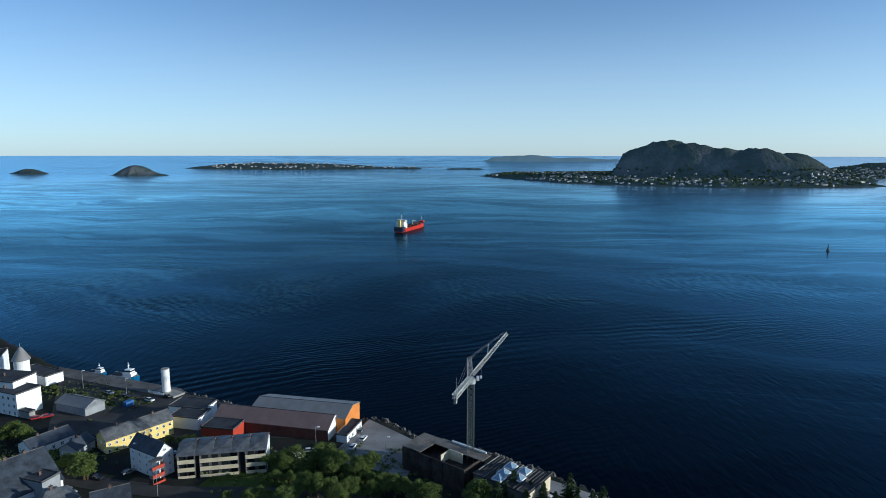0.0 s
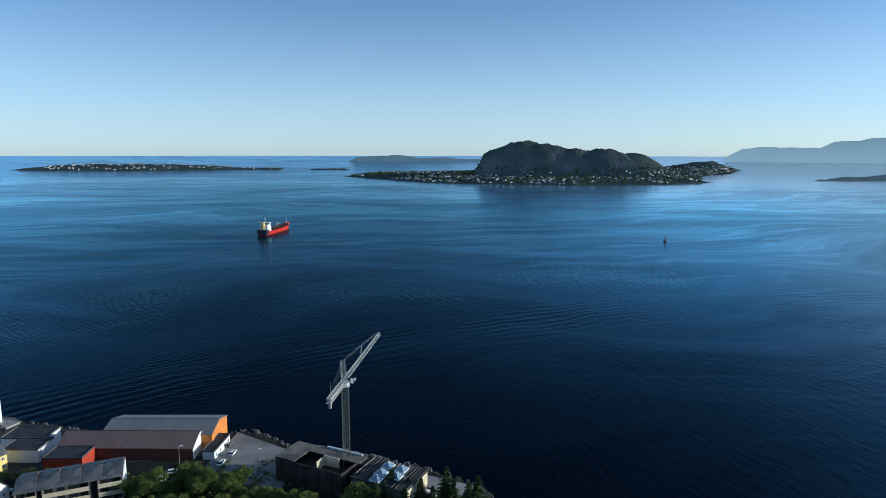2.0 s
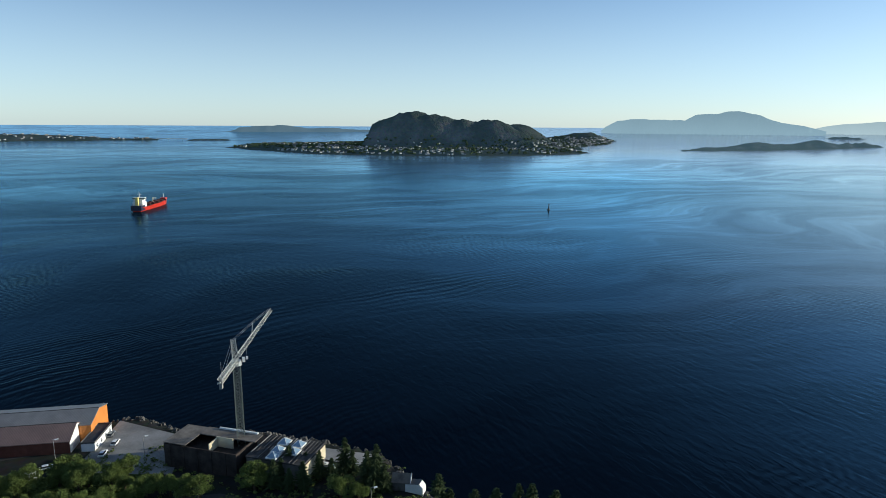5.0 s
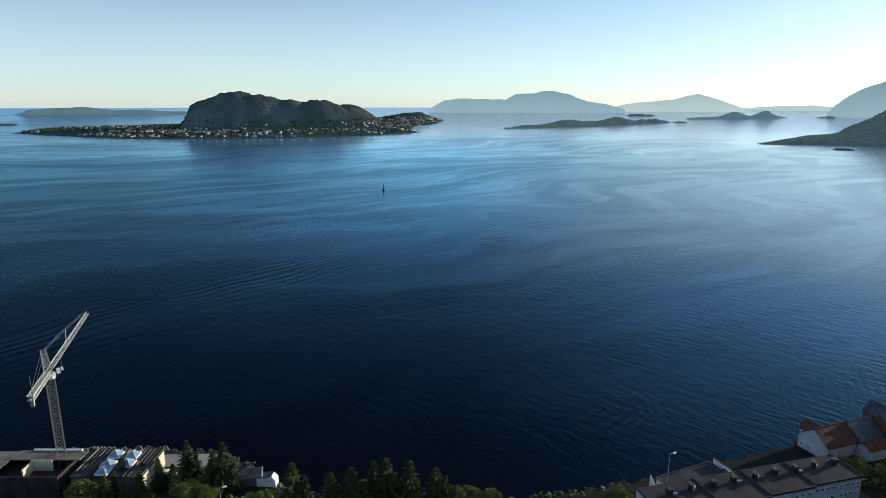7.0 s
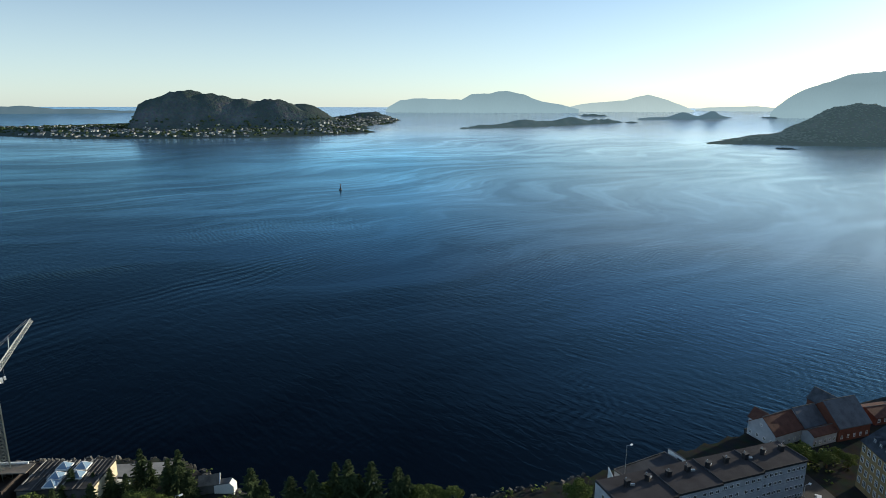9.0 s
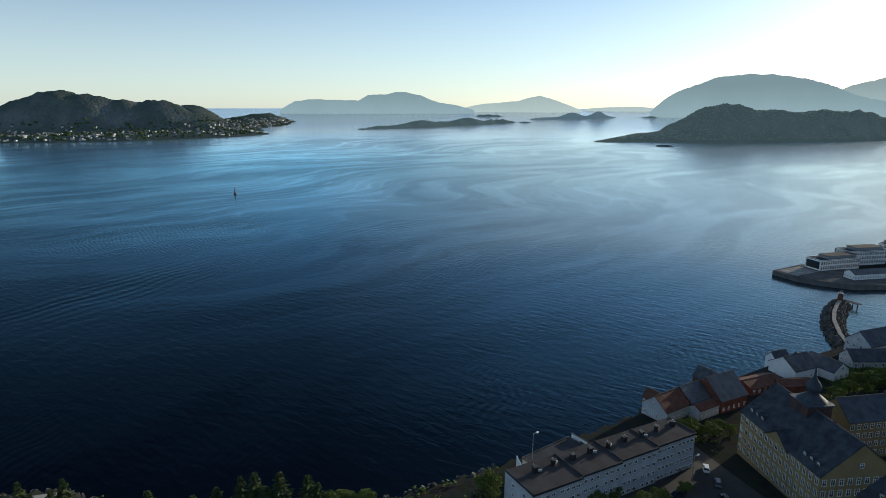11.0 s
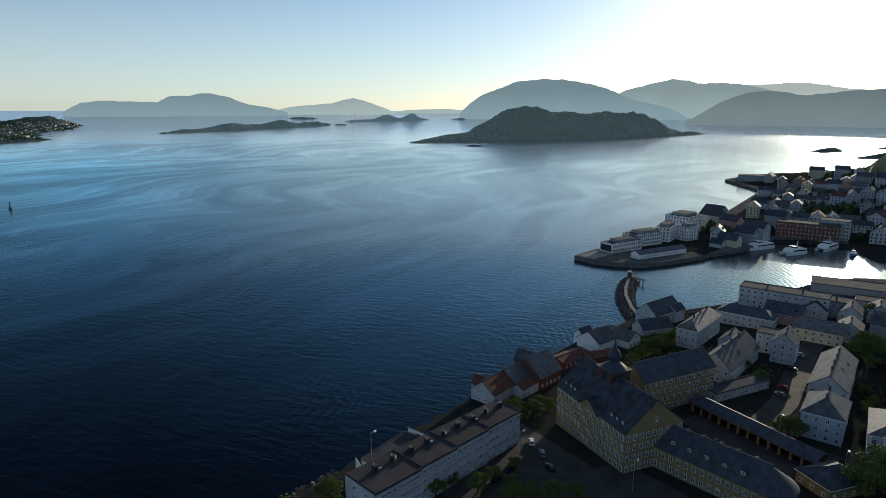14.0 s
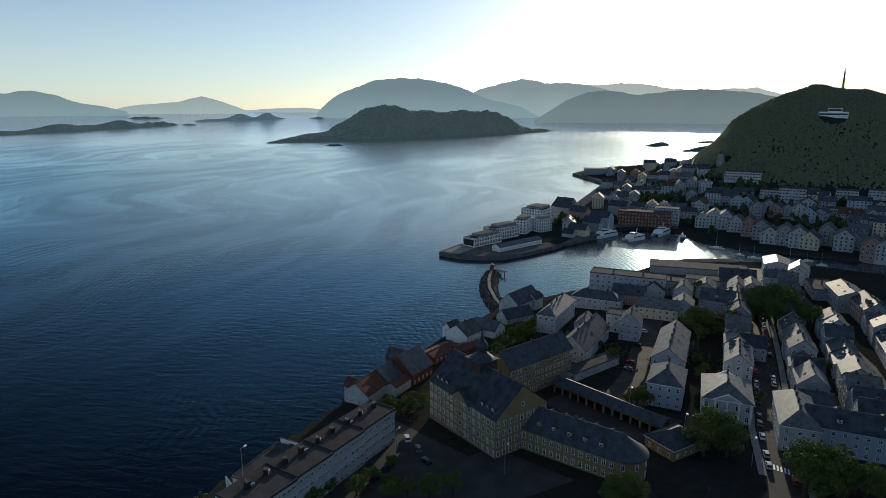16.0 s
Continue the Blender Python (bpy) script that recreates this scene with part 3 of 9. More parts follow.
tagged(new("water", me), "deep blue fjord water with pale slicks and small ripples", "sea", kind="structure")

# islands and mountains across the fjord
VALDER = [(178, 2985), (300, 2560), (444, 2272), (650, 2090), (893, 1985), (1150, 1960), (1487, 2056), (1560, 2250), (1800, 2600), (2356, 3040), (2300, 3200), (1400, 3300), (700, 3350), (250, 3150)]
VALDER_HILLS = [(1600, 2900, 92, 150, 170, -30, 3.0), (2150, 3250, 78, 330, 160, -40, 2.0)]
VALDER_RIDGE = (722, 2622, 1339, 2367, [(-0.01, 0), (0.0, 36), (0.027, 54), (0.038, 87), (0.071, 103), (0.168, 112), (0.218, 134), (0.348, 141), (0.429, 135), (0.511, 119), (0.61, 108), (0.694, 99), (0.747, 106), (0.833, 106), (0.92, 92), (0.989, 67), (1.15, 10)], 120.0, 260.0, 3.5)
HEAD_RIDGE = (1880, 889, 2700, -9, [(0.001, 0), (0.111, 3), (0.193, 14), (0.231, 24), (0.249, 52), (0.29, 78), (0.308, 96), (0.372, 100), (0.447, 86), (0.527, 79), (0.568, 73), (0.631, 83), (0.675, 79), (0.73, 85), (0.787, 76), (0.859, 54), (0.999, 10)], 75.0, 260.0, 2.6)
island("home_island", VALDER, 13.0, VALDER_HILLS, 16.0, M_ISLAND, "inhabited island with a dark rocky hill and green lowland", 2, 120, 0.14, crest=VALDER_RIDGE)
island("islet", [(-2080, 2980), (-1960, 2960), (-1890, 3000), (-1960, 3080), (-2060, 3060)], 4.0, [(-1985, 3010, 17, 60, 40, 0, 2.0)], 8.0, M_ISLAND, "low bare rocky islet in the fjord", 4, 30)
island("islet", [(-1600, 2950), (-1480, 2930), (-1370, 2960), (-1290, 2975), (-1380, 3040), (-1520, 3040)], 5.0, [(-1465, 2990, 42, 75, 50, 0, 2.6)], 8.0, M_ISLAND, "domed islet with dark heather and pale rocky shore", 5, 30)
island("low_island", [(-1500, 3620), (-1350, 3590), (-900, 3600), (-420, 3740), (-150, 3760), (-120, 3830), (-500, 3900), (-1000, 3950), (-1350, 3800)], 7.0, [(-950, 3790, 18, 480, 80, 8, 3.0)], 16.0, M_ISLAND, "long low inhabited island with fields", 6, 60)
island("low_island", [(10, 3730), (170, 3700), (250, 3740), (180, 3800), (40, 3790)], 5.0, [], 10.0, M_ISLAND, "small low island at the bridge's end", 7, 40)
island("outer_island", [(220, 4470), (500, 4420), (1250, 4310), (1350, 4380), (1000, 4500), (400, 4560)], 8.0, [(560, 4480, 31, 230, 60, -5, 3.0), (950, 4420, 12, 200, 60, -8, 2.0)], 18.0, M_FARHILL4, "long low outer island with painted haze", 8, 50)
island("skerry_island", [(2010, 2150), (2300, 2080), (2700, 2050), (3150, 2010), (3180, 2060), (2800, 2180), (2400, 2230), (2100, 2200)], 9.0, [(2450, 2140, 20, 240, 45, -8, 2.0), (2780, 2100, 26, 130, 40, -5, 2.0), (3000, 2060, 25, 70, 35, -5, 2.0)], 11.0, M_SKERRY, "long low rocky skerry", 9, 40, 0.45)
island("skerry_island", [(3380, 2060), (3500, 1980), (3850, 1690), (3900, 1760), (3750, 1980), (3500, 2150)], 7.0, [(3783, 1790, 56, 45, 55, 0, 1.6), (3690, 1940, 32, 70, 70, 0, 2.0)], 14.0, M_FARHILL4, "rocky island with a small peak and painted haze", 10, 60, 0.3)


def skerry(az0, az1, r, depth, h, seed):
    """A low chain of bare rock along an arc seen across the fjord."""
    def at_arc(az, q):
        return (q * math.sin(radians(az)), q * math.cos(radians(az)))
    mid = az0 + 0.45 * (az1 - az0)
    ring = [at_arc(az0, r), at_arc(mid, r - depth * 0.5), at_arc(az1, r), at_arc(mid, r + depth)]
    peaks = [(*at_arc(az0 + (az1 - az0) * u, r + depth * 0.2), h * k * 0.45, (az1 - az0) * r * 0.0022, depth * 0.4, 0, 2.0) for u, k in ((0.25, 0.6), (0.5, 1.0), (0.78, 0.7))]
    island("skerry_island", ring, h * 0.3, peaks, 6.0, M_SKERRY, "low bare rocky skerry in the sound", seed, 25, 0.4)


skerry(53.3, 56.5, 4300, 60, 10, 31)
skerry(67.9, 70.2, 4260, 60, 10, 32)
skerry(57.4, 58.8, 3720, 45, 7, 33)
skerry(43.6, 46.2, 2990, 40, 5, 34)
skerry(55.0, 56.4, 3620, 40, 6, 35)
island("rock_islet", [(1722, 655), (1715, 625), (1740, 600), (1752, 628)], 3.0, [], 3.0, M_ISLAND, "tiny bare rock in the fjord", 12, 10)
HEADLAND = [(1783, 850), (1800, 812), (1880, 740), (1940, 600), (2006, 512), (2300, 300), (2650, 110), (3001, -11), (3080, 60), (2900, 300), (2500, 700), (2150, 950), (1900, 900)]
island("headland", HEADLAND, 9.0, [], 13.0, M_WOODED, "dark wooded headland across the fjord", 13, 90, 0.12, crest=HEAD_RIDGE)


def far_range(name, r, skyline, material, label, seed):
    """A distant mountain range along an arc: az and height in degrees above the eye's level."""
    g = Geo()
    n = 260
    azs, els = [s[0] for s in skyline], [s[1] for s in skyline]
    rows = 7
    for i in range(n + 1):
        a = azs[0] + (azs[-1] - azs[0]) * i / n
        u = np.interp(a, azs, els)
        rough = 0.05 * float(rolling(np.array([a * 40.0]), np.array([0.0]), 30, seed)[0])
        foot = float(sea_z(r)) - 3
        top = 110 + (r + 120) * math.tan(radians(u + rough * min(1.0, max(0.0, u + 0.4))))
        for k in range(rows):
            f = k / (rows - 1)
            rr = r + 120 * f + 14 * float(rolling(np.array([a * 60.0]), np.array([k * 9.0]), 25, seed + 2)[0]) * (0 < k < rows - 1)
            z = foot + (max(top, foot + 1) - foot) * f**0.85
            g.v.append((rr * math.sin(radians(a)), rr * math.cos(radians(a)), z))
    for i in range(n):
        for k in range(rows - 1):
            q = i * rows + k
            g.f.append((q, q + rows, q + rows + 1, q + 1))
    me = g.mesh(name, material)
    me.shade_smooth()
    tagged(new(name, me), label, "backdrop", kind="structure")


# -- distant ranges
far_range("mountain_range", 4500, [(36.4, -0.5), (36.7, -0.2), (37.7, 0.35), (39.2, 0.5), (43.2, 0.4), (44.1, 0.88), (45.5, 0.98), (47.3, 1.2), (48.9, 0.82), (50.4, 0.24), (52.1, 0.0), (53.6, -0.4)], M_FARHILL, "mountain island in painted blue haze", 21)
far_range("mountain_range", 4620, [(51.8, -0.5), (53.3, -0.05), (54.7, 0.19), (57.4, 0.37), (59.3, 0.82), (61.1, 0.36), (62.4, -0.14), (63.2, -0.5)], M_FARHILL2, "distant mountains in painted pale blue haze", 22)
far_range("mountain_range", 4250, [(68.8, -0.6), (69.2, -0.1), (69.8, 0.45), (70.8, 1.09), (73.5, 2.16), (74.5, 2.36), (76.3, 2.51), (78.3, 2.37), (80.8, 1.94), (82.7, 1.2), (84.0, 0.7), (87.0, 0.0), (88.5, -0.8)], M_FARHILL, "high mountain in painted blue haze", 23)
far_range("mountain_range", 4400, [(80.0, -0.6), (82.0, 0.7), (82.7, 1.2), (83.3, 1.54), (85.3, 2.03), (87.2, 2.45), (89.0, 2.01), (90.8, 2.1), (92.7, 1.89), (96.0, 1.0), (99.0, 0.2)], M_FARHILL5, "second high mountain, painted paler for haze", 23)
far_range("mountain_range", 4700, [(90.5, 1.0), (92.7, 1.8), (95.5, 1.96), (97.9, 1.85), (99.7, 1.46), (101.5, 1.3), (104.0, 1.46), (106.1, 1.53), (108.2, 0.94), (114.0, 0.6)], M_FARHILL6, "far mountains painted pale for haze near the sun", 24)
far_range("mountain_range", 3850, [(88.2, -1.2), (88.9, -0.76), (90.8, 0.46), (92.7, 1.27), (94.4, 1.36), (97.0, 1.01), (99.9, 1.32), (101.9, 1.44), (104.0, 1.33), (106.1, 1.09), (107.6, 0.77), (120.0, 0.3)], M_FARHILL3, "wooded hills beyond the sound in painted haze", 25)
far_range("mountain_range", 4720, [(62.5, -0.5), (64.0, -0.2), (65.9, -0.13), (67.8, -0.08), (70.0, -0.3)], M_FARHILL2, "far hills painted faint for haze on the horizon", 26)

# ---- kinds of buildings ----
WINDOWS = {}


def window_mesh(w, h, rows=2):
    """A window: casing, glass behind it, and glazing bars. Its face looks to -y."""
    key = (w, h, rows)
    if key not in WINDOWS:
        f, b = 0.1, 0.035
        xs_ = [-w / 2, -w / 2 + f, -b, b, w / 2 - f, w / 2]
        zs_ = [0, f, h * 0.62 - b, h * 0.62 + b, h - f, h] if rows > 1 else [0, f, h - f, h]
        me, bm = bpy.data.meshes.new("window"), bmesh.new()
        front = [[bm.verts.new((x, -0.08, z)) for z in zs_] for x in xs_]
        for i in range(len(xs_) - 1):
            for j in range(len(zs_) - 1):
                q = [front[i][j], front[i + 1][j], front[i + 1][j + 1], front[i][j + 1]]
                if i % 2 and j % 2:
                    back = [bm.verts.new((v.co.x, -0.02, v.co.z)) for v in q]
                    for k in range(4):
                        bm.faces.new((q[k], q[(k + 1) % 4], back[(k + 1) % 4], back[k]))
                    bm.faces.new(back).material_index = 1
                else:
                    bm.faces.new(q)
        rim = [front[0][0], front[-1][0], front[-1][-1], front[0][-1]]
        edge = [[r[0] for r in front], front[-1], [r[-1] for r in front[::-1]], front[0][::-1]]
        wall = [bm.verts.new((v.co.x, 0.0, v.co.z)) for v in rim]
        for k, run in enumerate(edge):
            bm.faces.new([wall[(k + 1) % 4], wall[k]] + run)
        bm.to_mesh(me)
        bm.free()
        me.materials.append(M_WHITE)
        me.materials.append(M_GLASS)
        WINDOWS[key] = me
    return WINDOWS[key]


def wall_windows(parent, x0, x1, y, zs, turn, pivot, w=1.1, h=1.4, pitch=2.7, rows=2):
    """Rows of windows along one wall, which runs from x0 to x1 in the wall's own axes."""
    n = max(1, int((x1 - x0 - 0.6) / pitch))
    me = window_mesh(w, h, rows)
    c, s = math.cos(turn), math.sin(turn)
    if math.hypot(parent.location.x, parent.location.y) > 600 and parent.name.split(".")[0] == "house" and n * len(zs) > 3:
        # far off: too small to pick apart one by one
        g = Geo()
        for z in zs:
            for i in range(n):
                u = x0 + (x1 - x0) * (i + 0.5) / n
                for k, (d, o) in enumerate(((0.0, 0.06), (0.12, 0.09))):
                    q = [(u - w / 2 + d, y), (u + w / 2 - d, y), (u + w / 2 - d, y - o), (u - w / 2 + d, y - o)]
                    q = [(pivot[0] + e * c - f * s, pivot[1] + e * s + f * c) for e, f in q]
                    g.hexa([(*e, z + d) for e in q], [(*e, z + h - d) for e in q], k)
        tagged(part("glazing", g, (M_WHITE, M_GLASS), parent), kind="stuff")
        return
    for z in zs:
        for i in range(n):
            u = x0 + (x1 - x0) * (i + 0.5) / n
            part("window", me, (), parent, at=(pivot[0] + u * c - y * s, pivot[1] + u * s + y * c, z), turn=turn)




def house(x, y, z, L, W, floors, rise, turn, wall, roof, label, roof_kind="gable", chimneys=1, dormers=0, sides="nsew", win=(1.1, 1.4, 2.7), storey=2.8, name="house", category="house", group="town houses", end=None, glazed="", pediment=None):
    """A house at (x, y, z), L along its own x, W across, with windows on the sides named (s: -y, n: +y, e: +x, w: -x)."""
    he = floors * storey + 0.5
    t = thing(name, label, category, group, at=(x, y, z), turn=turn)
    a, b = L / 2, W / 2
    g = Geo()
    g.box(-a, a, -b, b, -2.5, he)
    if roof_kind == "gable":
        for sx in (-a, a):
            i, o = (sx, sx - math.copysign(0.3, sx))
            lo = [(i, -b, he), (i, b, he), (i, 0, he + rise)]
            hi = [(o, -b, he), (o, b, he), (o, 0, he + rise)]
            g.hexa(lo, hi)
    part("wall", g, wall, t)
    if end:
        for s in (-1, 1):
            lo = [(s * (a + 0.02), -b, 0), (s * (a + 0.02), b, 0), (s * (a + 0.02), b, he), (s * (a + 0.02), 0, he + rise), (s * (a + 0.02), -b, he)]
            part("gable_panel", Geo().hexa(lo, [(p[0] + s * 0.06, p[1], p[2]) for p in lo]), end, t, "white gable cladding")
    if pediment:
        pw, ph = (b + 0.2, rise) if roof_kind == "gable" else (b * 0.62, 2.7)
        for s in (-1, 1):
            f = s * a
            lo = [(f + s * 0.02, -pw, he - 0.1), (f + s * 0.02, pw, he - 0.1), (f + s * 0.02, 0, he + ph - 0.1)]
            inner = [(f + s * 0.02, p[1] * 0.82, he + 0.35 + (p[2] - he) * 0.78) for p in lo]
            part("pediment", Geo().hexa(lo, [(p[0] + s * 0.5, p[1], p[2]) for p in lo]), pediment, t, "white moulded pediment")
            part("tympanum", Geo().hexa([(p[0] + s * 0.5, p[1], p[2]) for p in inner], [(p[0] + s * 0.56, p[1], p[2]) for p in inner]), wall, t)
        for k in range(5):
            y_ = -b + 0.5 + (W - 1.0) * k / 4
            part("pilaster", Geo().box(-a - 0.25, -a - 0.01, y_ - 0.3, y_ + 0.3, 0.0, he - 0.15), pediment, t)
    if "w" in glazed:
        part("glazed_front", Geo().box(-a - 0.12, -a - 0.01, -b + 0.7, b - 0.7, 1.2, he - 0.8), M_GLASS, t, "dark glass front")
        part("front_frame", Geo().box(-a - 0.3, -a - 0.01, -b, -b + 0.6, 0.4, he).box(-a - 0.3, -a - 0.01, b - 0.6, b, 0.4, he).box(-a - 0.3, -a - 0.01, -b + 0.6, b - 0.6, he - 0.7, he), M_WHITE, t)
    if "t" in glazed:
        part("penthouse", Geo().box(-a * 0.5, a * 0.9, -b * 0.62, b * 0.7, he + 0.25, he + 2.1), M_GREYWALL, t, "set-back top storey")
        part("penthouse_roof", Geo().box(-a * 0.54, a * 0.93, -b * 0.68, b * 0.74, he + 2.1, he + 2.3), roof, t)
    g = Geo()
    e, th = 0.45, 0.28
    if roof_kind == "gable":
        d = Vector((0, b, -rise)).normalized() * e
        under = [(-b - d.y, he + d.z), (0, he + rise), (b + d.y, he + d.z)]
        ring = under + [(v, z + th) for v, z in under[::-1]]
        g.hexa([(-a - 0.3, *q) for q in ring], [(a + 0.3, *q) for q in ring])
    elif roof_kind == "hip":
        k = max(0.15, a - b * 0.9)
        lo = [(-a - e, -b - e, he), (a + e, -b - e, he), (a + e, b + e, he), (-a - e, b + e, he)]
        rg = [(-k, 0, he + rise), (k, 0, he + rise)]
        g.face([lo[0], lo[1], rg[1], rg[0]])
        g.face([lo[1], lo[2], rg[1]])
        g.face([lo[2], lo[3], rg[0], rg[1]])
        g.face([lo[3], lo[0], rg[0]])
        part("eaves", Geo().hexa([(p[0], p[1], he - 0.25) for p in lo], [(p[0], p[1], he - 0.01) for p in lo]), M_WHITE, t)
    else:
        g.box(-a - 0.15, a + 0.15, -b - 0.15, b + 0.15, he, he + 0.25)
        part("parapet", Geo().rim(-a - 0.15, a + 0.15, -b - 0.15, b + 0.15, 0.25, he + 0.25, he + 0.55), M_WHITE if glazed else M_CONCRETE_D, t)
    part("roof", g, roof, t)
    if roof_kind == "gable" and math.hypot(x, y) < 420:
        part("ridge_cap", Geo().bar((-a - 0.3, 0, he + rise + th + 0.02), (a + 0.3, 0, he + rise + th + 0.02), 0.22), M_CONCRETE_D, t)
        pick_rng = random.Random(int(x * 7 + y * 13))
        if group in ("street rows", "houses of the old town") and dormers == 0:
            for k in range(pick_rng.choice((1, 2, 3))):
                s, u, f = pick_rng.choice((-1, 1)), pick_rng.uniform(-a * 0.7, a * 0.7), pick_rng.uniform(0.35, 0.65)
                q = []
                for du, df in ((-0.45, -0.09), (0.45, -0.09), (0.45, 0.09), (-0.45, 0.09)):
                    q.append(Vector((u + du, s * b * (1 - f - df), he + rise * (f + df) + th)))
                up_ = Vector((0, s * rise, b)).normalized()
                rw = part("roof_window", Geo().hexa(q, [v + up_ * 0.1 for v in q]), M_DARK, t)
                c_ = sum(q, Vector()) / 4
                q = [c_ + (v - c_) * 0.82 for v in q]
                part("pane", Geo().hexa([v + up_ * 0.1 for v in q], [v + up_ * 0.12 for v in q]), M_GLASS, rw)
    zs = [0.9 + storey * k for k in range(floors)]
    w, h, pitch = win
    if "s" in sides:
        wall_windows(t, -a, a, -b - 0.01, zs, 0.0, (0, 0), w, h, pitch)
    if "n" in sides:
        wall_windows(t, -a, a, -b - 0.01, zs, math.pi, (0, 0), w, h, pitch)
    top = [he + rise * 0.22] if roof_kind == "gable" and rise > 3 else []
    if "e" in sides:
        wall_windows(t, -b, b, -a - 0.01, zs, math.pi / 2, (0, 0), w, h, pitch)
        for q in top:
            wall_windows(t, -0.8, 0.8, -a - 0.31, [q], math.pi / 2, (0, 0), w * 0.9, h * 0.8, 2.0)
    if "w" in sides:
        wall_windows(t, -b, b, -a - 0.01, zs, -math.pi / 2, (0, 0), w, h, pitch)
        for q in top:
            wall_windows(t, -0.8, 0.8, -a - 0.31, [q], -math.pi / 2, (0, 0), w * 0.9, h * 0.8, 2.0)
    for k in range(chimneys):
        u = (-0.5 + (k + 0.5) / chimneys) * L * 0.8
        base = he + rise * 0.7 if roof_kind != "flat" else he
        g = Geo().box(u - 0.4, u + 0.4, -0.35, 0.35, base, he + rise + 1.1)
        g.box(u - 0.48, u + 0.48, -0.43, 0.43, he + rise + 0.9, he + rise + 1.05)
        g.tube(u, 0, he + rise + 1.1, he + rise + 1.5, 0.13, 0.11, 8)
        part("chimney", g, M_BRICKCHIM, t)
    for k in range(dormers):
        u = (-0.5 + (k + 0.5) / dormers) * L * 0.82
        for s in (-1, 1):
            yb, zb = s * b * 0.72, he + rise * 0.28
            g = Geo()
            ye = s * b * 0.1
            g.hexa([(u - 0.8, yb, zb), (u + 0.8, yb, zb), (u + 0.8, ye, zb), (u - 0.8, ye, zb)],
                   [(u - 0.8, yb, zb + 1.5), (u + 0.8, yb, zb + 1.5), (u + 0.8, ye, zb + 1.5), (u - 0.8, ye, zb + 1.5)], 0)
            g.hexa([(u - 1.0, yb + s * 0.2, zb + 1.45), (u + 1.0, yb + s * 0.2, zb + 1.45), (u + 1.0, ye, zb + 1.5), (u - 1.0, ye, zb + 1.5)],
                   [(u, yb + s * 0.2, zb + 2.2), (u + 0.01, yb + s * 0.2, zb + 2.2), (u + 0.01, ye, zb + 2.2), (u, ye, zb + 2.2)], 1)
            d = part("dormer", g, (wall, roof), t)
            part("window", window_mesh(0.9, 1.1), (), d, at=(u, yb + s * 0.01, zb + 0.2), turn=0.0 if s < 0 else math.pi)
    return t


# ---- the town's houses ----
house(-55.4, 238.3, 2.60, 40.0, 16.0, 2, 2.2, 167.9, M_ORANGE, M_SHEET_G, 'large orange sheet warehouse with a low grey roof', chimneys=0, sides='', win=(1.6, 2.2, 6.0), name='warehouse', category='warehouse', group='harbour sheds', storey=2.9)
house(-65.1, 231.3, 2.63, 48.0, 13.0, 1, 3.2, 167.3, M_BRICKRED, M_SHEET_M, 'long warehouse with maroon sheet roof and white gable', end=M_WHITE, chimneys=0, sides='', win=(1.3, 1.4, 3.0), name='warehouse', category='warehouse', group='harbour sheds', storey=4.0)
house(-47.0, 223.6, 2.63, 8.0, 3.0, 1, 0.3, 0.0, M_WHITE, M_FELT, 'small white flat-roofed office front before the maroon warehouse', group='harbour sheds', roof_kind='flat', chimneys=0, sides='s', storey=3.4)
house(-83.9, 224.0, 2.97, 13.1, 8.7, 1, 0.3, 169.6, M_RED, M_FELT, 'red sheet annex with a flat felt roof', roof_kind='flat', chimneys=0, sides='', name='warehouse', category='warehouse', group='harbour sheds', storey=4.2)
house(-100.4, 234.1, 2.82, 9.3, 12.6, 1, 0.3, 78.3, M_WHITE, M_FELT, 'white flat-roofed workshop beside the quay', roof_kind='flat', chimneys=0, sides='s', win=(0.9, 1.2, 2.2), name='workshop', category='workshop', group='harbour sheds', storey=4.4)
house(-102.7, 242.6, 2.65, 9.4, 15.9, 1, 0.3, 78.3, M_WHITE, M_FELT, 'white flat-roofed workshop with a roof step', roof_kind='flat', chimneys=0, sides='', name='workshop', category='workshop', group='harbour sheds', storey=5.0)
house(-151.7, 247.0, 3.28, 17.0, 9.2, 1, 2.2, 158.3, M_GREYWALL, M_SHEET_G, 'grey metal shed with a pale ribbed roof', chimneys=0, sides='', name='shed', category='shed', group='harbour sheds', storey=3.2)
house(-180.2, 246.8, 3.85, 10.5, 21.8, 3, 0.3, 69.2, M_WHITE, M_FELT, 'white flat-roofed factory block', roof_kind='flat', chimneys=2, sides='w', name='factory', category='factory', group='harbour sheds', storey=3.0)
house(-186.0, 251.9, 3.70, 12.1, 20.0, 4, 0.3, 80.4, M_WHITE, M_FELT, 'white flat-roofed factory block, higher part', roof_kind='flat', chimneys=1, sides='', name='factory', category='factory', group='harbour sheds', storey=3.0)
house(-192.0, 283.8, 2.61, 8.4, 22.0, 1, 0.3, 63.1, M_WHITE, M_FELT, 'low white quayside store with dark roof', roof_kind='flat', chimneys=0, sides='', name='workshop', category='workshop', group='harbour sheds', storey=4.0)
house(-214.5, 280.2, 3.04, 13.6, 14.8, 4, 0.3, 111.9, M_WHITE, M_FELT, 'white quayside factory at the far end', roof_kind='flat', chimneys=0, sides='', name='factory', category='factory', group='harbour sheds', storey=3.2)
house(-167.8, 237.8, 4.05, 2.4, 5.8, 1, 0.3, 69.4, M_CONCRETE, M_FELT, 'small grey store with a flat roof', roof_kind='flat', chimneys=0, sides='', name='shed', category='shed', group='harbour sheds', storey=2.4)
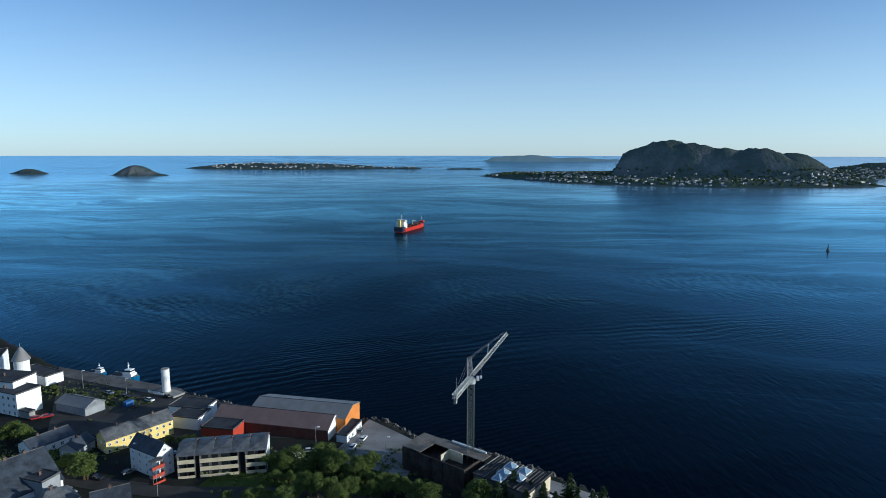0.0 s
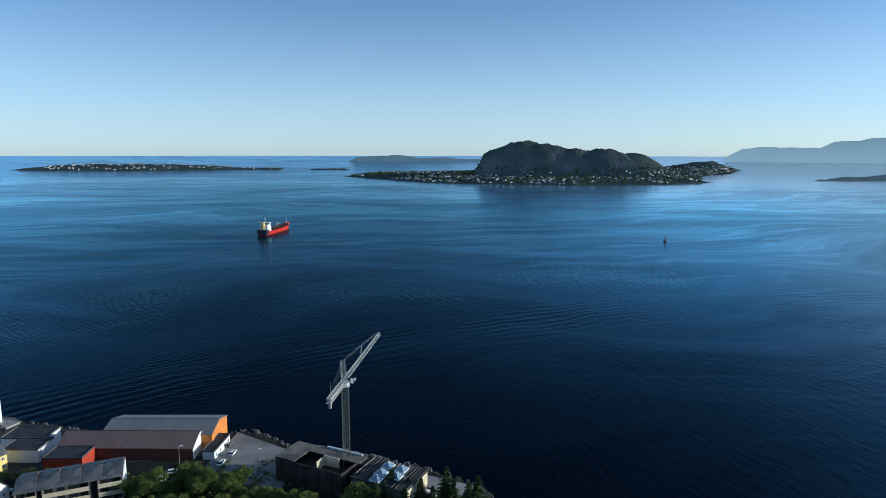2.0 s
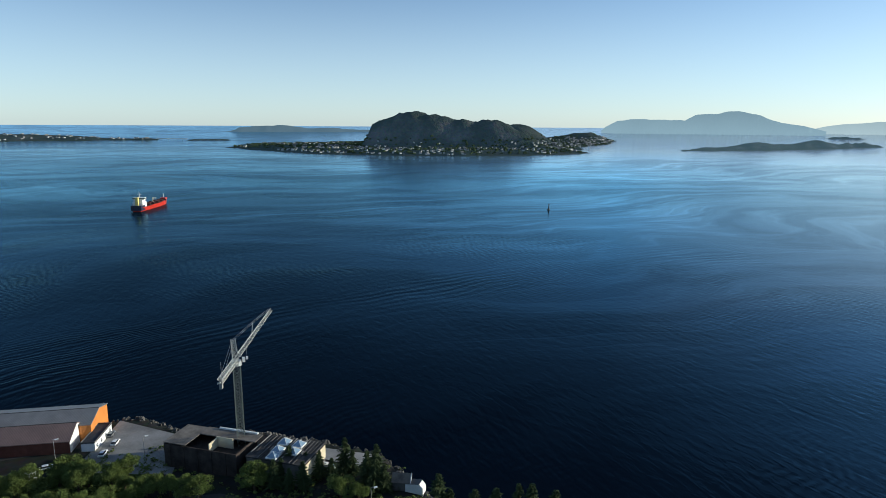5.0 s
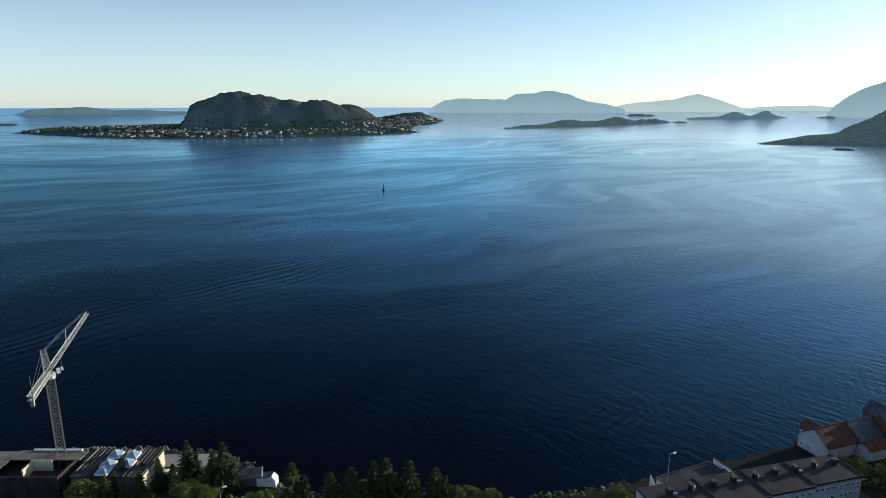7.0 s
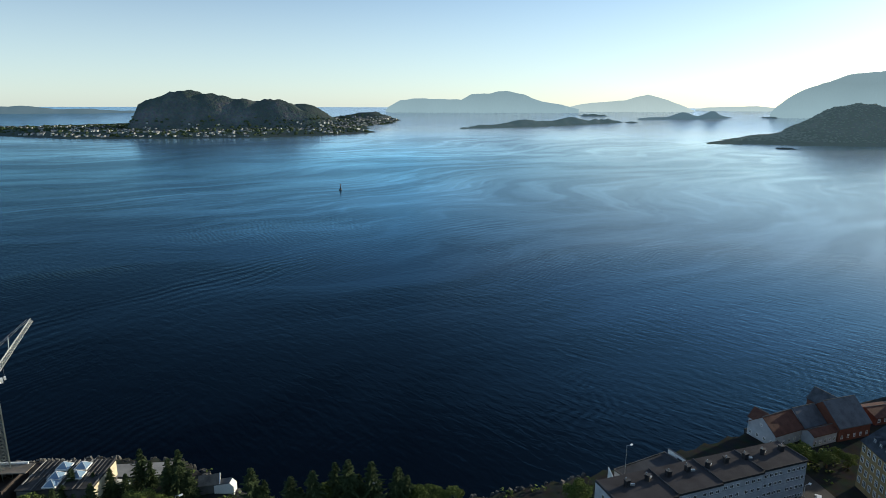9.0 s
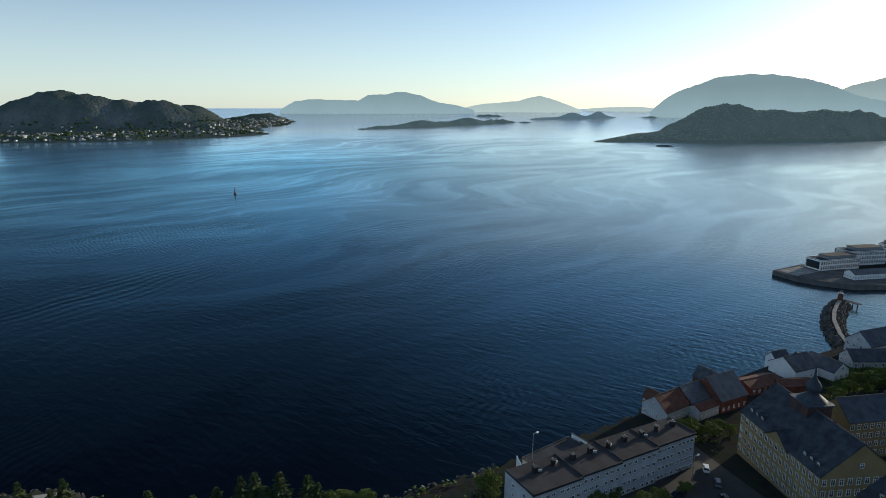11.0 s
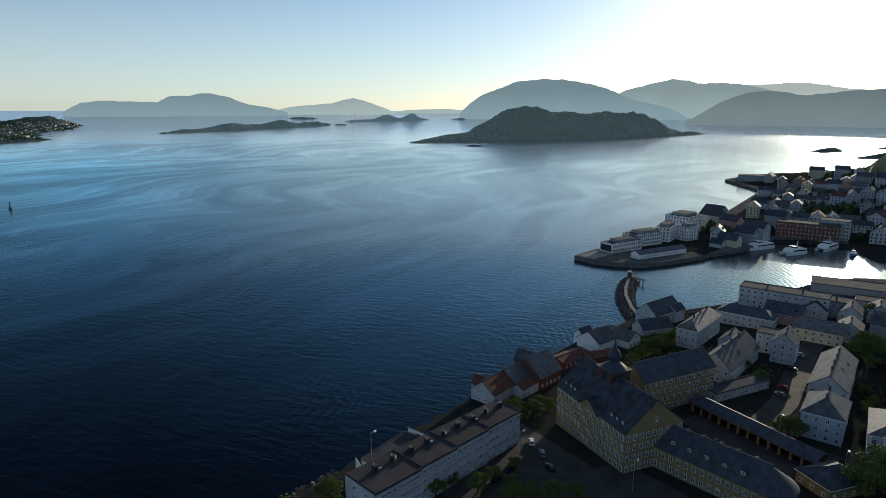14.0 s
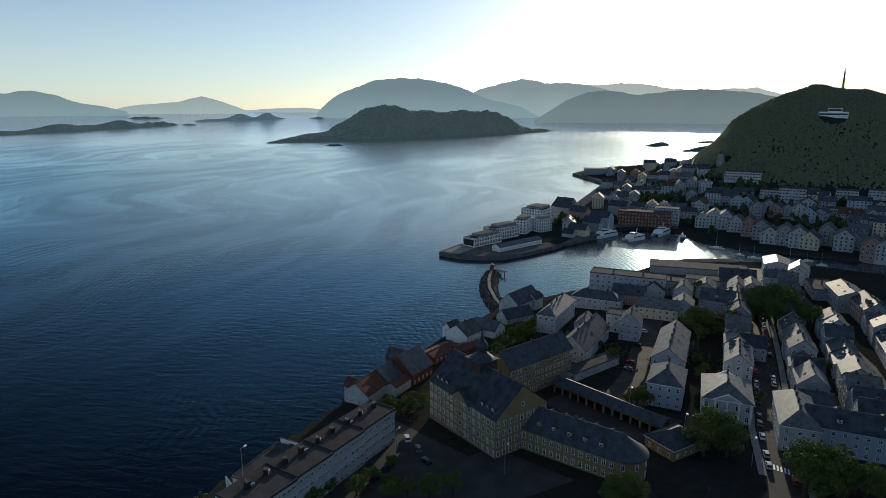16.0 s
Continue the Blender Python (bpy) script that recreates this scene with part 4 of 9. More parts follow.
house(-35.9, 225.2, 2.63, 13.8, 4.3, 1, 0.6, 74.3, M_WHITE, M_FELT, 'white site cabin with a dark roof', roof_kind='flat', chimneys=0, sides='s', name='site_cabin', category='cabin', group='harbour sheds', storey=2.6)
house(-114.0, 217.7, 3.84, 24.4, 7.9, 2, 2.8, 50.4, M_YELLOW, M_SLATE_L, 'yellow two-storey row house with worn grey roof', chimneys=3, group='houses above the quay', sides='sw', win=(1.0, 1.2, 2.3), storey=2.5)
house(-97.3, 194.7, 4.54, 14.4, 6.2, 3, 3.2, 148.9, M_WHITE, M_SLATE_D, 'white house with dark slate gable roof', group='houses above the quay', win=(0.8, 1.1, 2.8), storey=2.6, sides='nw')
house(-142.7, 210.7, 4.69, 14.8, 8.8, 1, 2.2, 59.1, M_WHITE, M_SLATE_D, 'long low white house with dark roof', group='houses above the quay', chimneys=2, sides='sw')
house(-129.7, 207.3, 4.61, 9.0, 6.7, 1, 2.0, 80.7, M_GREYWALL, M_SLATE_D, 'small grey house with dark roof', group='houses above the quay', sides='sw')
house(-113.0, 166.5, 4.80, 11.0, 9.0, 2, 3.0, 50.4, M_WHITE, M_SLATE_L, 'white house with worn slate roof', group='houses above the quay', roof_kind='hip', sides='s')
house(-134.0, 173.5, 4.80, 27.0, 23.0, 2, 7.0, -124.9, M_WHITE, M_SLATE_D, 'large house with a wide blue-black slate roof', group='houses above the quay', chimneys=4, sides='e')
house(-121.5, 174.5, 4.80, 9.0, 6.0, 3, 0.3, -17.4, M_GREYWALL, M_FELT, 'grey flat-roofed house annex', group='houses above the quay', roof_kind='flat', chimneys=1, sides='')
house(-133.0, 183.5, 4.80, 8.0, 7.0, 3, 0.3, 45.4, M_GREYWALL, M_FELT, 'grey flat-roofed stair block', group='houses above the quay', roof_kind='flat', chimneys=1, sides='')
house(-96.8, 167.9, 4.80, 10.0, 8.0, 2, 2.5, 30.0, M_BLUEWALL, M_SLATE_D, 'dark blue house with steep roof beside the road', group='houses above the quay', sides='sew')
t = thing("apartment_block", "long white four-storey block with a stepped front and flat reddish roof", "apartment block", "blocks", at=(150.0, 63.0, 2.91), turn=-22.5)
STEPS = ((-31.6, -15.2, -7.0), (-15.2, -0.8, -6.4), (-0.8, 13.6, -5.8), (13.6, 29.6, -5.2))
for x0, x1, yf in STEPS:
    part("wall", Geo().box(x0 + 0.02, x1 - 0.02, yf, 5.0, -2.5, 11.7), M_PLASTER, t)
    part("roof", Geo().box(x0, x1, yf - 0.3, 5.2, 11.7, 12.0), M_FELT_R, t)
    part("fascia", Geo().box(x0 + 0.02, x1 - 0.02, yf - 0.42, yf - 0.3, 11.45, 12.1), M_DARK, t, "dark roof edge")
    part("party_wall", Geo().box(x0 + 0.1, x0 + 0.4, yf - 0.2, 5.1, 12.0, 12.35), M_FELT, t)
    for k in range(4):
        for half in (0, 1):
            xa, xb = x0 + 0.7 + half * (x1 - x0) / 2, x0 - 0.4 + (half + 1) * (x1 - x0) / 2
            wall_windows(t, xa, xb, yf - 0.01, [0.9 + 2.8 * k], 0.0, (0, 0), 1.2, 1.0, 1.55, 1)
        part("string_course", Geo().box(x0 + 0.3, x1 - 0.3, yf - 0.05, yf, 0.62 + 2.8 * k, 0.72 + 2.8 * k), M_GREYWALL, t)
wall_windows(t, -3.6, 6.4, -31.62, [3.7, 6.5, 9.3], -math.pi / 2, (0, 0), 1.0, 1.1, 3.2, 1)
part("end_rail", Geo().box(29.3, 29.55, -5.2, 5.0, 12.0, 12.3), M_FELT, t)
house(204.9, 65.6, 2.60, 13.2, 10.5, 1, 4.0, -17.6, M_PLASTER, M_REDTILE, 'old whitewashed warehouse with red tiled gable roof', group='old houses by the fjord', chimneys=0, sides='sw', storey=3.9, win=(0.9, 1.2, 2.4))
house(202.4, 69.6, 2.60, 5.0, 5.0, 1, 2.6, 72.0, M_PLASTER, M_REDTILE, 'small red-tiled gable behind the whitewashed warehouse', group='old houses by the fjord', chimneys=0, sides='', storey=5.6)
house(215.6, 61.4, 2.60, 9.6, 10.4, 1, 4.4, -20.6, M_PLASTER, M_SLATE, 'old whitewashed house with slate roof by the water', group='old houses by the fjord', chimneys=0, sides='s', storey=4.1, win=(0.9, 1.2, 2.0))
house(212.6, 54.8, 2.60, 10.5, 4.4, 1, 1.2, -20.6, M_PLASTER, M_REDTILE, 'low whitewashed lean-to with reddish roof', group='old houses by the fjord', chimneys=0, sides='s', storey=3.4, win=(0.9, 1.2, 1.8))
house(226.0, 54.2, 2.60, 13.5, 14.5, 1, 6.2, -24.0, M_BRICKRED, M_SLATE, 'red-fronted old house with a high slate roof', group='old houses by the fjord', chimneys=0, sides='s', storey=4.4, win=(0.9, 1.3, 2.2))
house(228.2, 58.6, 2.60, 9.0, 6.0, 1, 3.4, 66.0, M_BRICKRED, M_SLATE, 'slate-roofed gable of the red house towards the water', group='old houses by the fjord', chimneys=0, sides='', storey=6.9)
house(248.5, 45.5, 2.60, 17.0, 9.0, 1, 1.6, -28.0, M_BRICKRED, M_REDTILE, 'low red-roofed boathouse on the shore', group='old houses by the fjord', chimneys=0, sides='s', storey=2.3)
house(256.4, 34.4, 2.63, 15.0, 7.0, 1, 1.2, -46.0, M_BRICKRED, M_REDTILE, 'low dark red shed beside the white boathouse', group='old houses by the fjord', chimneys=0, sides='', storey=2.2)
house(271.6, 37.6, 2.60, 13.0, 12.2, 1, 4.0, -28.2, M_WHITE, M_SLATE, 'white boathouse with broad gable and slate roof', group='old houses by the fjord', chimneys=1, sides='s', storey=4.0, win=(0.8, 1.1, 2.2))
house(277.0, 44.6, 2.60, 8.0, 5.0, 1, 2.4, -28.2, M_WHITE, M_SLATE_D, 'small dark-roofed annex on the water side', group='old houses by the fjord', chimneys=0, sides='', storey=3.6)
house(280.6, 27.6, 2.60, 13.5, 9.5, 1, 3.2, 64.0, M_WHITE, M_SLATE, 'white boathouse with grey slate roof', group='old houses by the fjord', chimneys=0, sides='w', storey=3.3)
house(151.0, 80.5, 2.60, 20.0, 6.5, 1, 0.4, -14.0, M_PLASTER, M_FELT, 'low flat-roofed boathouse with a white end wall behind the block', group='old houses by the fjord', roof_kind='flat', chimneys=0, sides='', storey=3.6)
t = thing("parapet", "white boarded parapet wall beside the flat roof", "wall", at=(161.2, 77.2, 2.6), turn=74.3)
part("panel", Geo().box(-3.3, 3.3, -0.12, 0.12, -1.0, 5.8), M_WHITE, t)
part("capping", Geo().box(-3.4, 3.4, -0.2, 0.2, 5.8, 5.95), M_SLATE_D, t)
part("opening", Geo().box(-2.2, -0.4, 0.122, 0.15, 3.6, 4.9), M_SLATE_D, t, "dark window opening")
t = thing("parapet", "small white raked parapet at the corner of the flat roof", "wall", at=(139.2, 85.3, 2.6), turn=57.8)
lo = [(-2.0, -0.12, -1.0), (2.0, -0.12, -1.0), (2.0, -0.12, 5.6), (-2.0, -0.12, 4.2)]
part("panel", Geo().hexa(lo, [(q[0], 0.12, q[2]) for q in lo]), M_WHITE, t)
house(302.0, 15.7, 2.62, 17.0, 9.0, 1, 3.5, -50.0, M_PLASTER, M_SLATE_D, 'long boathouse with a dark roof beside the breakwater', group='old houses by the fjord', chimneys=0, sides='sw')
house(320.6, 14.3, 2.60, 22.0, 12.0, 2, 5, -30.0, M_PLASTER, M_SLATE_D, 'white quayside warehouse with a large dark gable roof', group='old houses by the fjord', chimneys=0, sides='sw')
house(324.7, 6.6, 2.60, 8.0, 6.0, 2, 2.5, -30.0, M_PLASTER, M_SLATE_D, 'white quayside house with gable', group='old houses by the fjord', chimneys=0, sides='sw')
house(298.2, -5.0, 3.37, 31.3, 9.3, 3, 4.0, -18.8, M_PLASTER, M_SLATE_L, 'white three-storey house with ribbed hipped roof', group='houses of the old town', roof_kind='hip', chimneys=3, sides='sw')
house(263.7, -17.0, 4.63, 34.6, 12.5, 2, 5.5, -20.2, M_PLASTER, M_SLATE, 'white stepped-gable house with slate roof and dormers', group='houses of the old town', chimneys=3, dormers=0, sides='sw')
house(283.8, -18.3, 4.32, 11.0, 8.0, 2, 3.5, -15.0, M_PLASTER, M_SLATE_D, 'small white wooden house with steep gable', group='houses of the old town', sides='sw')
house(330.6, -27.1, 3.01, 26.0, 11.0, 2, 3.5, 74.0, M_PLASTER, M_SLATE_D, 'white two-storey house with hipped dark roof', group='houses of the old town', roof_kind='hip', chimneys=2, sides='nw')
house(340.8, -44.8, 3.27, 17.0, 11.0, 2, 4, 74.0, M_ROSE, M_SLATE_D, 'rose-coloured house with dark roof', group='houses of the old town', chimneys=1, sides='nw')
house(356.2, -60.9, 3.31, 17.0, 11.0, 2, 4, -14.0, M_PLASTER, M_SLATE_D, 'white house with dark gable roof', group='houses of the old town', chimneys=1, sides='snw')
house(282.8, -39.2, 4.80, 13.0, 9.0, 3, 4.2, -14.0, M_PLASTER, M_SLATE_D, 'white house with steep gable', group='houses of the old town', chimneys=1, sides='snw')
house(291.0, -33.7, 4.65, 9.0, 9.0, 3, 0.4, -14.0, M_PLASTER, M_FELT, 'white house with stacked balconies', group='houses of the old town', roof_kind='flat', chimneys=0, sides='sw')
house(316.4, -56.9, 4.56, 19.0, 15.0, 2, 3, 75.0, M_CREAM, M_SLATE_L, 'cream building with a pale sunlit roof', group='houses of the old town', chimneys=0, sides='new')
house(361.7, -46.3, 2.71, 42.0, 13.0, 4, 0.4, 76.0, M_PLASTER, M_FELT, 'white four-storey quayside building with flat roof', group='houses of the old town', roof_kind='flat', chimneys=2, win=(1.4, 1.3, 3.0), sides='new')
house(363.2, -65.7, 3.30, 24.0, 12.0, 3, 0.4, 76.0, M_GREYWALL, M_FELT, 'grey quayside building with cluttered flat roof', group='houses of the old town', roof_kind='flat', chimneys=2, sides='new')
house(239.7, -19.2, 4.80, 28.0, 6.0, 1, 0.8, -42.0, M_PLASTER, M_FELT, 'long low white outbuilding with dark roof', group='houses of the old town', roof_kind='flat', chimneys=0, sides='sw')
house(252.2, -51.9, 4.80, 36.0, 12.0, 3, 4.5, -15.0, M_PLASTER, M_SLATE, 'long house row with slate roof and chimneys', group='houses of the old town', chimneys=4, dormers=0, sides='snw')
house(219.2, -44.6, 4.80, 17.0, 12.0, 3, 4.5, -15.0, M_BLUEWALL, M_SLATE, 'end house of the row with hipped slate roof', group='houses of the old town', roof_kind='hip', chimneys=2, sides='snw')
house(214.2, -63.9, 4.80, 20.5, 15.9, 2, 4.5, -12.2, M_PLASTER, M_SLATE_L, 'white classical house with pediment and slate roof', group='houses of the old town', roof_kind='hip', chimneys=2, win=(1.2, 2.0, 2.6), pediment=M_WHITE, storey=3.6, sides='snw')
house(198.7, -81.1, 4.80, 25.0, 11.0, 3, 4.2, -13.0, M_PLASTER, M_SLATE_L, 'white corner house with rounded front and pale slate roof', group='houses of the old town', chimneys=4, roof_kind='hip', sides='nw')
house(323.1, -86.4, 4.80, 16.0, 12.0, 3, 4.5, 70.0, M_GREYWALL, M_SLATE, 'grey villa with steep slate roof among trees', group='houses of the old town', dormers=1, sides='new')
house(350.0, -75.1, 4.13, 13.0, 10.0, 2, 4, -14.0, M_PLASTER, M_SLATE_D, 'white wooden house among tall trees', group='houses of the old town', sides='snw')
house(358.9, -105.7, 4.79, 16.0, 10.0, 2, 4, -14.0, M_GREYWALL, M_SLATE_D, 'grey house with dark roof', group='houses of the old town', sides='snw')
house(375.7, -92.9, 4.10, 22.0, 12.0, 2, 3, 80.0, M_GREYWALL, M_FELT, 'grey quayside shed with dark roof', group='houses of the old town', roof_kind='flat', chimneys=0, sides='new')
house(383.2, -112.1, 4.60, 20.0, 12.0, 2, 4, 80.0, M_GREYWALL, M_SLATE_D, 'dark-roofed quayside house beside the harbour yard', group='houses of the old town', sides='new')
house(416.5, -144.7, 3.56, 22.0, 15.0, 3, 2.5, -14.0, M_PLASTER, M_SLATE, 'large pale hall with curved grey roof', group='houses of the old town', chimneys=0, sides='snw')
house(374.8, -130.3, 4.80, 12.0, 9.0, 3, 3.5, 76.0, M_PLASTER, M_SLATE, 'small white wooden house with steep gable', group='houses of the old town', sides='new')
house(395.9, -150.8, 4.54, 16.0, 11.0, 3, 4, -20.0, M_PLASTER, M_SLATE_L, 'white house with sunlit roof', group='houses of the old town', sides='snw')
house(369.1, -153.6, 4.80, 24.0, 12.0, 2, 3, -10.0, M_GREYWALL, M_FELT, 'dark flat-roofed town building', group='houses of the old town', roof_kind='flat', sides='nw')
house(348.8, -158.1, 4.80, 26.0, 14.0, 3, 3, -8.0, M_GREYWALL, M_SLATE_D, 'grey town building with dark roof', group='houses of the old town', sides='nw')
house(328.0, -159.8, 4.80, 20.0, 12.0, 3, 3.5, -8.0, M_ROSE, M_SLATE_D, 'rose town building with dark roof', group='houses of the old town', sides='nw')
house(353.8, -132.1, 4.80, 9.0, 8.0, 2, 3, -20.0, M_CREAM, M_SLATE_L, 'small cream house among trees', group='houses of the old town', sides='snw')
house(187.3, 18.6, 4.50, 35.3, 21.3, 4, 8.5, 45.3, M_OCHRE, M_SLATE_D, 'ochre plastered school with steep blue-grey slate roof', chimneys=2, win=(1.3, 1.9, 2.2), name='school_building', category='school', group='school wings', storey=3.2, sides='nw')
house(223.0, 5.0, 4.62, 34.0, 12.0, 4, 5.0, -41.5, M_OCHRE, M_SLATE_D, 'ochre school wing with slate roof and many windows', chimneys=1, win=(1.3, 1.8, 2.1), sides='s', name='school_building', category='school', group='school wings', storey=3.0)
house(174.1, -10.4, 4.80, 30.8, 13.0, 2, 5.0, -116.8, M_OCHRE, M_SLATE_D, 'low ochre school wing with dormers', chimneys=1, dormers=5, win=(1.2, 1.8, 2.2), name='school_building', category='school', group='school wings', storey=3.3, sides='se')
house(183.7, -41.4, 4.80, 14.0, 11.0, 1, 3.2, -50.0, M_OCHRE, M_SLATE_D, 'ochre school pavilion with lit windows', chimneys=0, roof_kind='hip', name='school_building', category='school', group='school wings', storey=3.4, sides='sw')
house(213.2, -92.6, 4.80, 10.0, 11.1, 2, 3.3, 75.7, M_PLASTER, M_SLATE_D, 'white street house with slate roof, built wall to wall', group='street rows', chimneys=1, dormers=0, sides='ne')
house(225.4, -95.3, 4.80, 13.5, 10.0, 3, 4.5, -12.5, M_GREYWALL, M_SLATE_L, 'grey street house with slate roof, built wall to wall', group='street rows', chimneys=1, dormers=0, sides='nw')
house(236.6, -98.4, 4.80, 10.0, 9.4, 3, 3.8, 76.7, M_PLASTER, M_SLATE_D, 'white street house with slate roof, built wall to wall', group='street rows', chimneys=1, dormers=0, sides='ne')
house(246.3, -100.5, 4.80, 9.9, 10.0, 2, 3.6, -15.2, M_PLASTER, M_SLATE_D, 'white street house with slate roof, built wall to wall', group='street rows', chimneys=1, dormers=0, sides='nw')
house(259.4, -104.3, 4.80, 9.1, 10.0, 3, 3.9, -12.7, M_PLASTER, M_SLATE_D, 'white street house with slate roof, built wall to wall', group='street rows', chimneys=2, dormers=0, sides='nw')
house(269.8, -106.3, 4.80, 11.7, 10.0, 2, 3.4, -14.1, M_PLASTER, M_SLATE_D, 'white street house with slate roof, built wall to wall', group='street rows', chimneys=2, dormers=0, sides='nw')
house(281.0, -110.1, 4.80, 11.5, 10.0, 2, 4.3, -13.5, M_GREYWALL, M_SLATE, 'grey street house with slate roof, built wall to wall', group='street rows', chimneys=1, dormers=0, sides='nw')
house(292.5, -112.5, 4.80, 11.6, 10.0, 2, 4.6, -12.3, M_CREAM, M_SLATE_D, 'cream street house with slate roof, built wall to wall', group='street rows', chimneys=2, dormers=2, sides='nw')
house(307.1, -116.2, 4.80, 10.0, 10.0, 2, 4.2, -13.9, M_CREAM, M_SLATE_D, 'cream street house with slate roof, built wall to wall', group='street rows', chimneys=1, dormers=0, sides='snw')
house(201.9, -106.1, 4.80, 10.5, 11.7, 3, 4.0, 73.8, M_PLASTER, M_SLATE_D, 'white street house with slate roof, built wall to wall', group='street rows', chimneys=1, dormers=0, sides='ne')
house(212.2, -109.0, 4.80, 10.5, 9.4, 3, 3.7, 74.8, M_PLASTER, M_SLATE_D, 'white street house with slate roof, built wall to wall', group='street rows', chimneys=1, dormers=0, sides='ne')
house(223.2, -111.1, 4.80, 10.5, 12.7, 3, 3.6, 76.7, M_PLASTER, M_SLATE_L, 'white street house with slate roof, built wall to wall', group='street rows', chimneys=2, dormers=0, sides='ne')
house(236.1, -114.9, 4.80, 13.6, 10.5, 3, 3.5, -15.1, M_PLASTER, M_SLATE, 'white street house with slate roof, built wall to wall', group='street rows', chimneys=1, dormers=0, sides='nw')
house(252.9, -119.3, 4.80, 12.8, 10.5, 2, 3.3, -16.1, M_PLASTER, M_SLATE, 'white street house with slate roof, built wall to wall', group='street rows', chimneys=1, dormers=1, sides='nw')
house(266.0, -122.5, 4.80, 13.6, 10.5, 2, 3.5, -16.0, M_GREYWALL, M_SLATE_D, 'grey street house with slate roof, built wall to wall', group='street rows', chimneys=1, dormers=0, sides='nw')
house(278.2, -125.2, 4.80, 10.5, 11.1, 3, 3.5, 76.6, M_BLUEWALL, M_SLATE_D, 'pale blue street house with slate roof, built wall to wall', group='street rows', chimneys=2, dormers=0, sides='ne')
house(288.1, -128.6, 4.80, 9.3, 10.5, 3, 4.1, -16.0, M_PLASTER, M_SLATE, 'white street house with slate roof, built wall to wall', group='street rows', chimneys=1, dormers=0, sides='nw')
house(298.3, -130.5, 4.80, 11.1, 10.5, 3, 3.9, -12.5, M_PLASTER, M_SLATE_D, 'white street house with slate roof, built wall to wall', group='street rows', chimneys=1, dormers=0, sides='nw')
house(200.4, -127.9, 4.80, 11.7, 10.5, 3, 4.1, -13.1, M_BLUEWALL, M_SLATE_D, 'pale blue street house with slate roof, built wall to wall', group='street rows', chimneys=2, dormers=1, sides='nw')
house(211.0, -131.0, 4.80, 9.9, 10.5, 2, 3.4, -12.7, M_CREAM, M_SLATE_D, 'cream street house with slate roof, built wall to wall', group='street rows', chimneys=2, dormers=0, sides='nw')
house(222.4, -133.8, 4.80, 13.2, 10.5, 3, 4.4, -16.2, M_BLUEWALL, M_SLATE_D, 'pale blue street house with slate roof, built wall to wall', group='street rows', chimneys=1, dormers=0, sides='nw')
house(234.2, -137.0, 4.80, 10.8, 10.5, 2, 3.5, -16.0, M_PLASTER, M_SLATE, 'white street house with slate roof, built wall to wall', group='street rows', chimneys=2, dormers=2, sides='nw')
house(245.3, -139.0, 4.80, 11.2, 10.5, 2, 3.7, -14.4, M_PLASTER, M_SLATE_L, 'white street house with slate roof, built wall to wall', group='street rows', chimneys=2, dormers=0, sides='nw')
house(261.4, -143.0, 4.80, 13.7, 10.5, 2, 3.9, -15.8, M_PLASTER, M_SLATE, 'white street house with slate roof, built wall to wall', group='street rows', chimneys=1, dormers=0, sides='nw')
house(272.7, -146.1, 4.80, 9.2, 10.5, 2, 3.3, -13.8, M_PLASTER, M_SLATE, 'white street house with slate roof, built wall to wall', group='street rows', chimneys=1, dormers=0, sides='nw')
house(282.2, -148.6, 4.80, 10.1, 10.5, 2, 4.5, -16.2, M_PLASTER, M_SLATE_D, 'white street house with slate roof, built wall to wall', group='street rows', chimneys=2, dormers=2, sides='nw')
house(292.2, -150.8, 4.80, 10.1, 10.5, 3, 3.4, -15.2, M_PLASTER, M_SLATE, 'white street house with slate roof, built wall to wall', group='street rows', chimneys=1, dormers=0, sides='nw')
house(307.3, -154.6, 4.80, 10.5, 12.7, 2, 3.4, 75.0, M_PLASTER, M_SLATE, 'white street house with slate roof, built wall to wall', group='street rows', chimneys=1, dormers=0, sides='ne')
house(319.0, -158.2, 4.80, 11.3, 10.5, 3, 3.7, -14.5, M_GREYWALL, M_SLATE_D, 'grey street house with slate roof, built wall to wall', group='street rows', chimneys=2, dormers=2, sides='nw')
house(214.6, -149.1, 4.80, 9.7, 11.0, 3, 4.0, -15.5, M_PLASTER, M_SLATE, 'white street house with slate roof, built wall to wall', group='street rows', chimneys=2, dormers=0, sides='nw')
house(228.0, -151.8, 4.80, 11.0, 9.2, 3, 4.4, 76.6, M_BLUEWALL, M_SLATE, 'pale blue street house with slate roof, built wall to wall', group='street rows', chimneys=2, dormers=0, sides='ne')
house(237.5, -155.4, 4.80, 10.5, 11.0, 3, 4.4, -15.0, M_GREYWALL, M_SLATE_D, 'grey street house with slate roof, built wall to wall', group='street rows', chimneys=2, dormers=0, sides='nw')
house(247.3, -156.8, 4.80, 8.8, 11.0, 2, 4.6, -15.0, M_PLASTER, M_SLATE_D, 'white street house with slate roof, built wall to wall', group='street rows', chimneys=1, dormers=1, sides='nw')
house(256.2, -159.2, 4.80, 11.0, 9.3, 3, 3.8, 76.0, M_CREAM, M_SLATE, 'cream street house with slate roof, built wall to wall', group='street rows', chimneys=2, dormers=0, sides='ne')
house(265.9, -162.4, 4.80, 10.6, 11.0, 3, 4.3, -13.2, M_GREYWALL, M_SLATE, 'grey street house with slate roof, built wall to wall', group='street rows', chimneys=2, dormers=0, sides='nw')
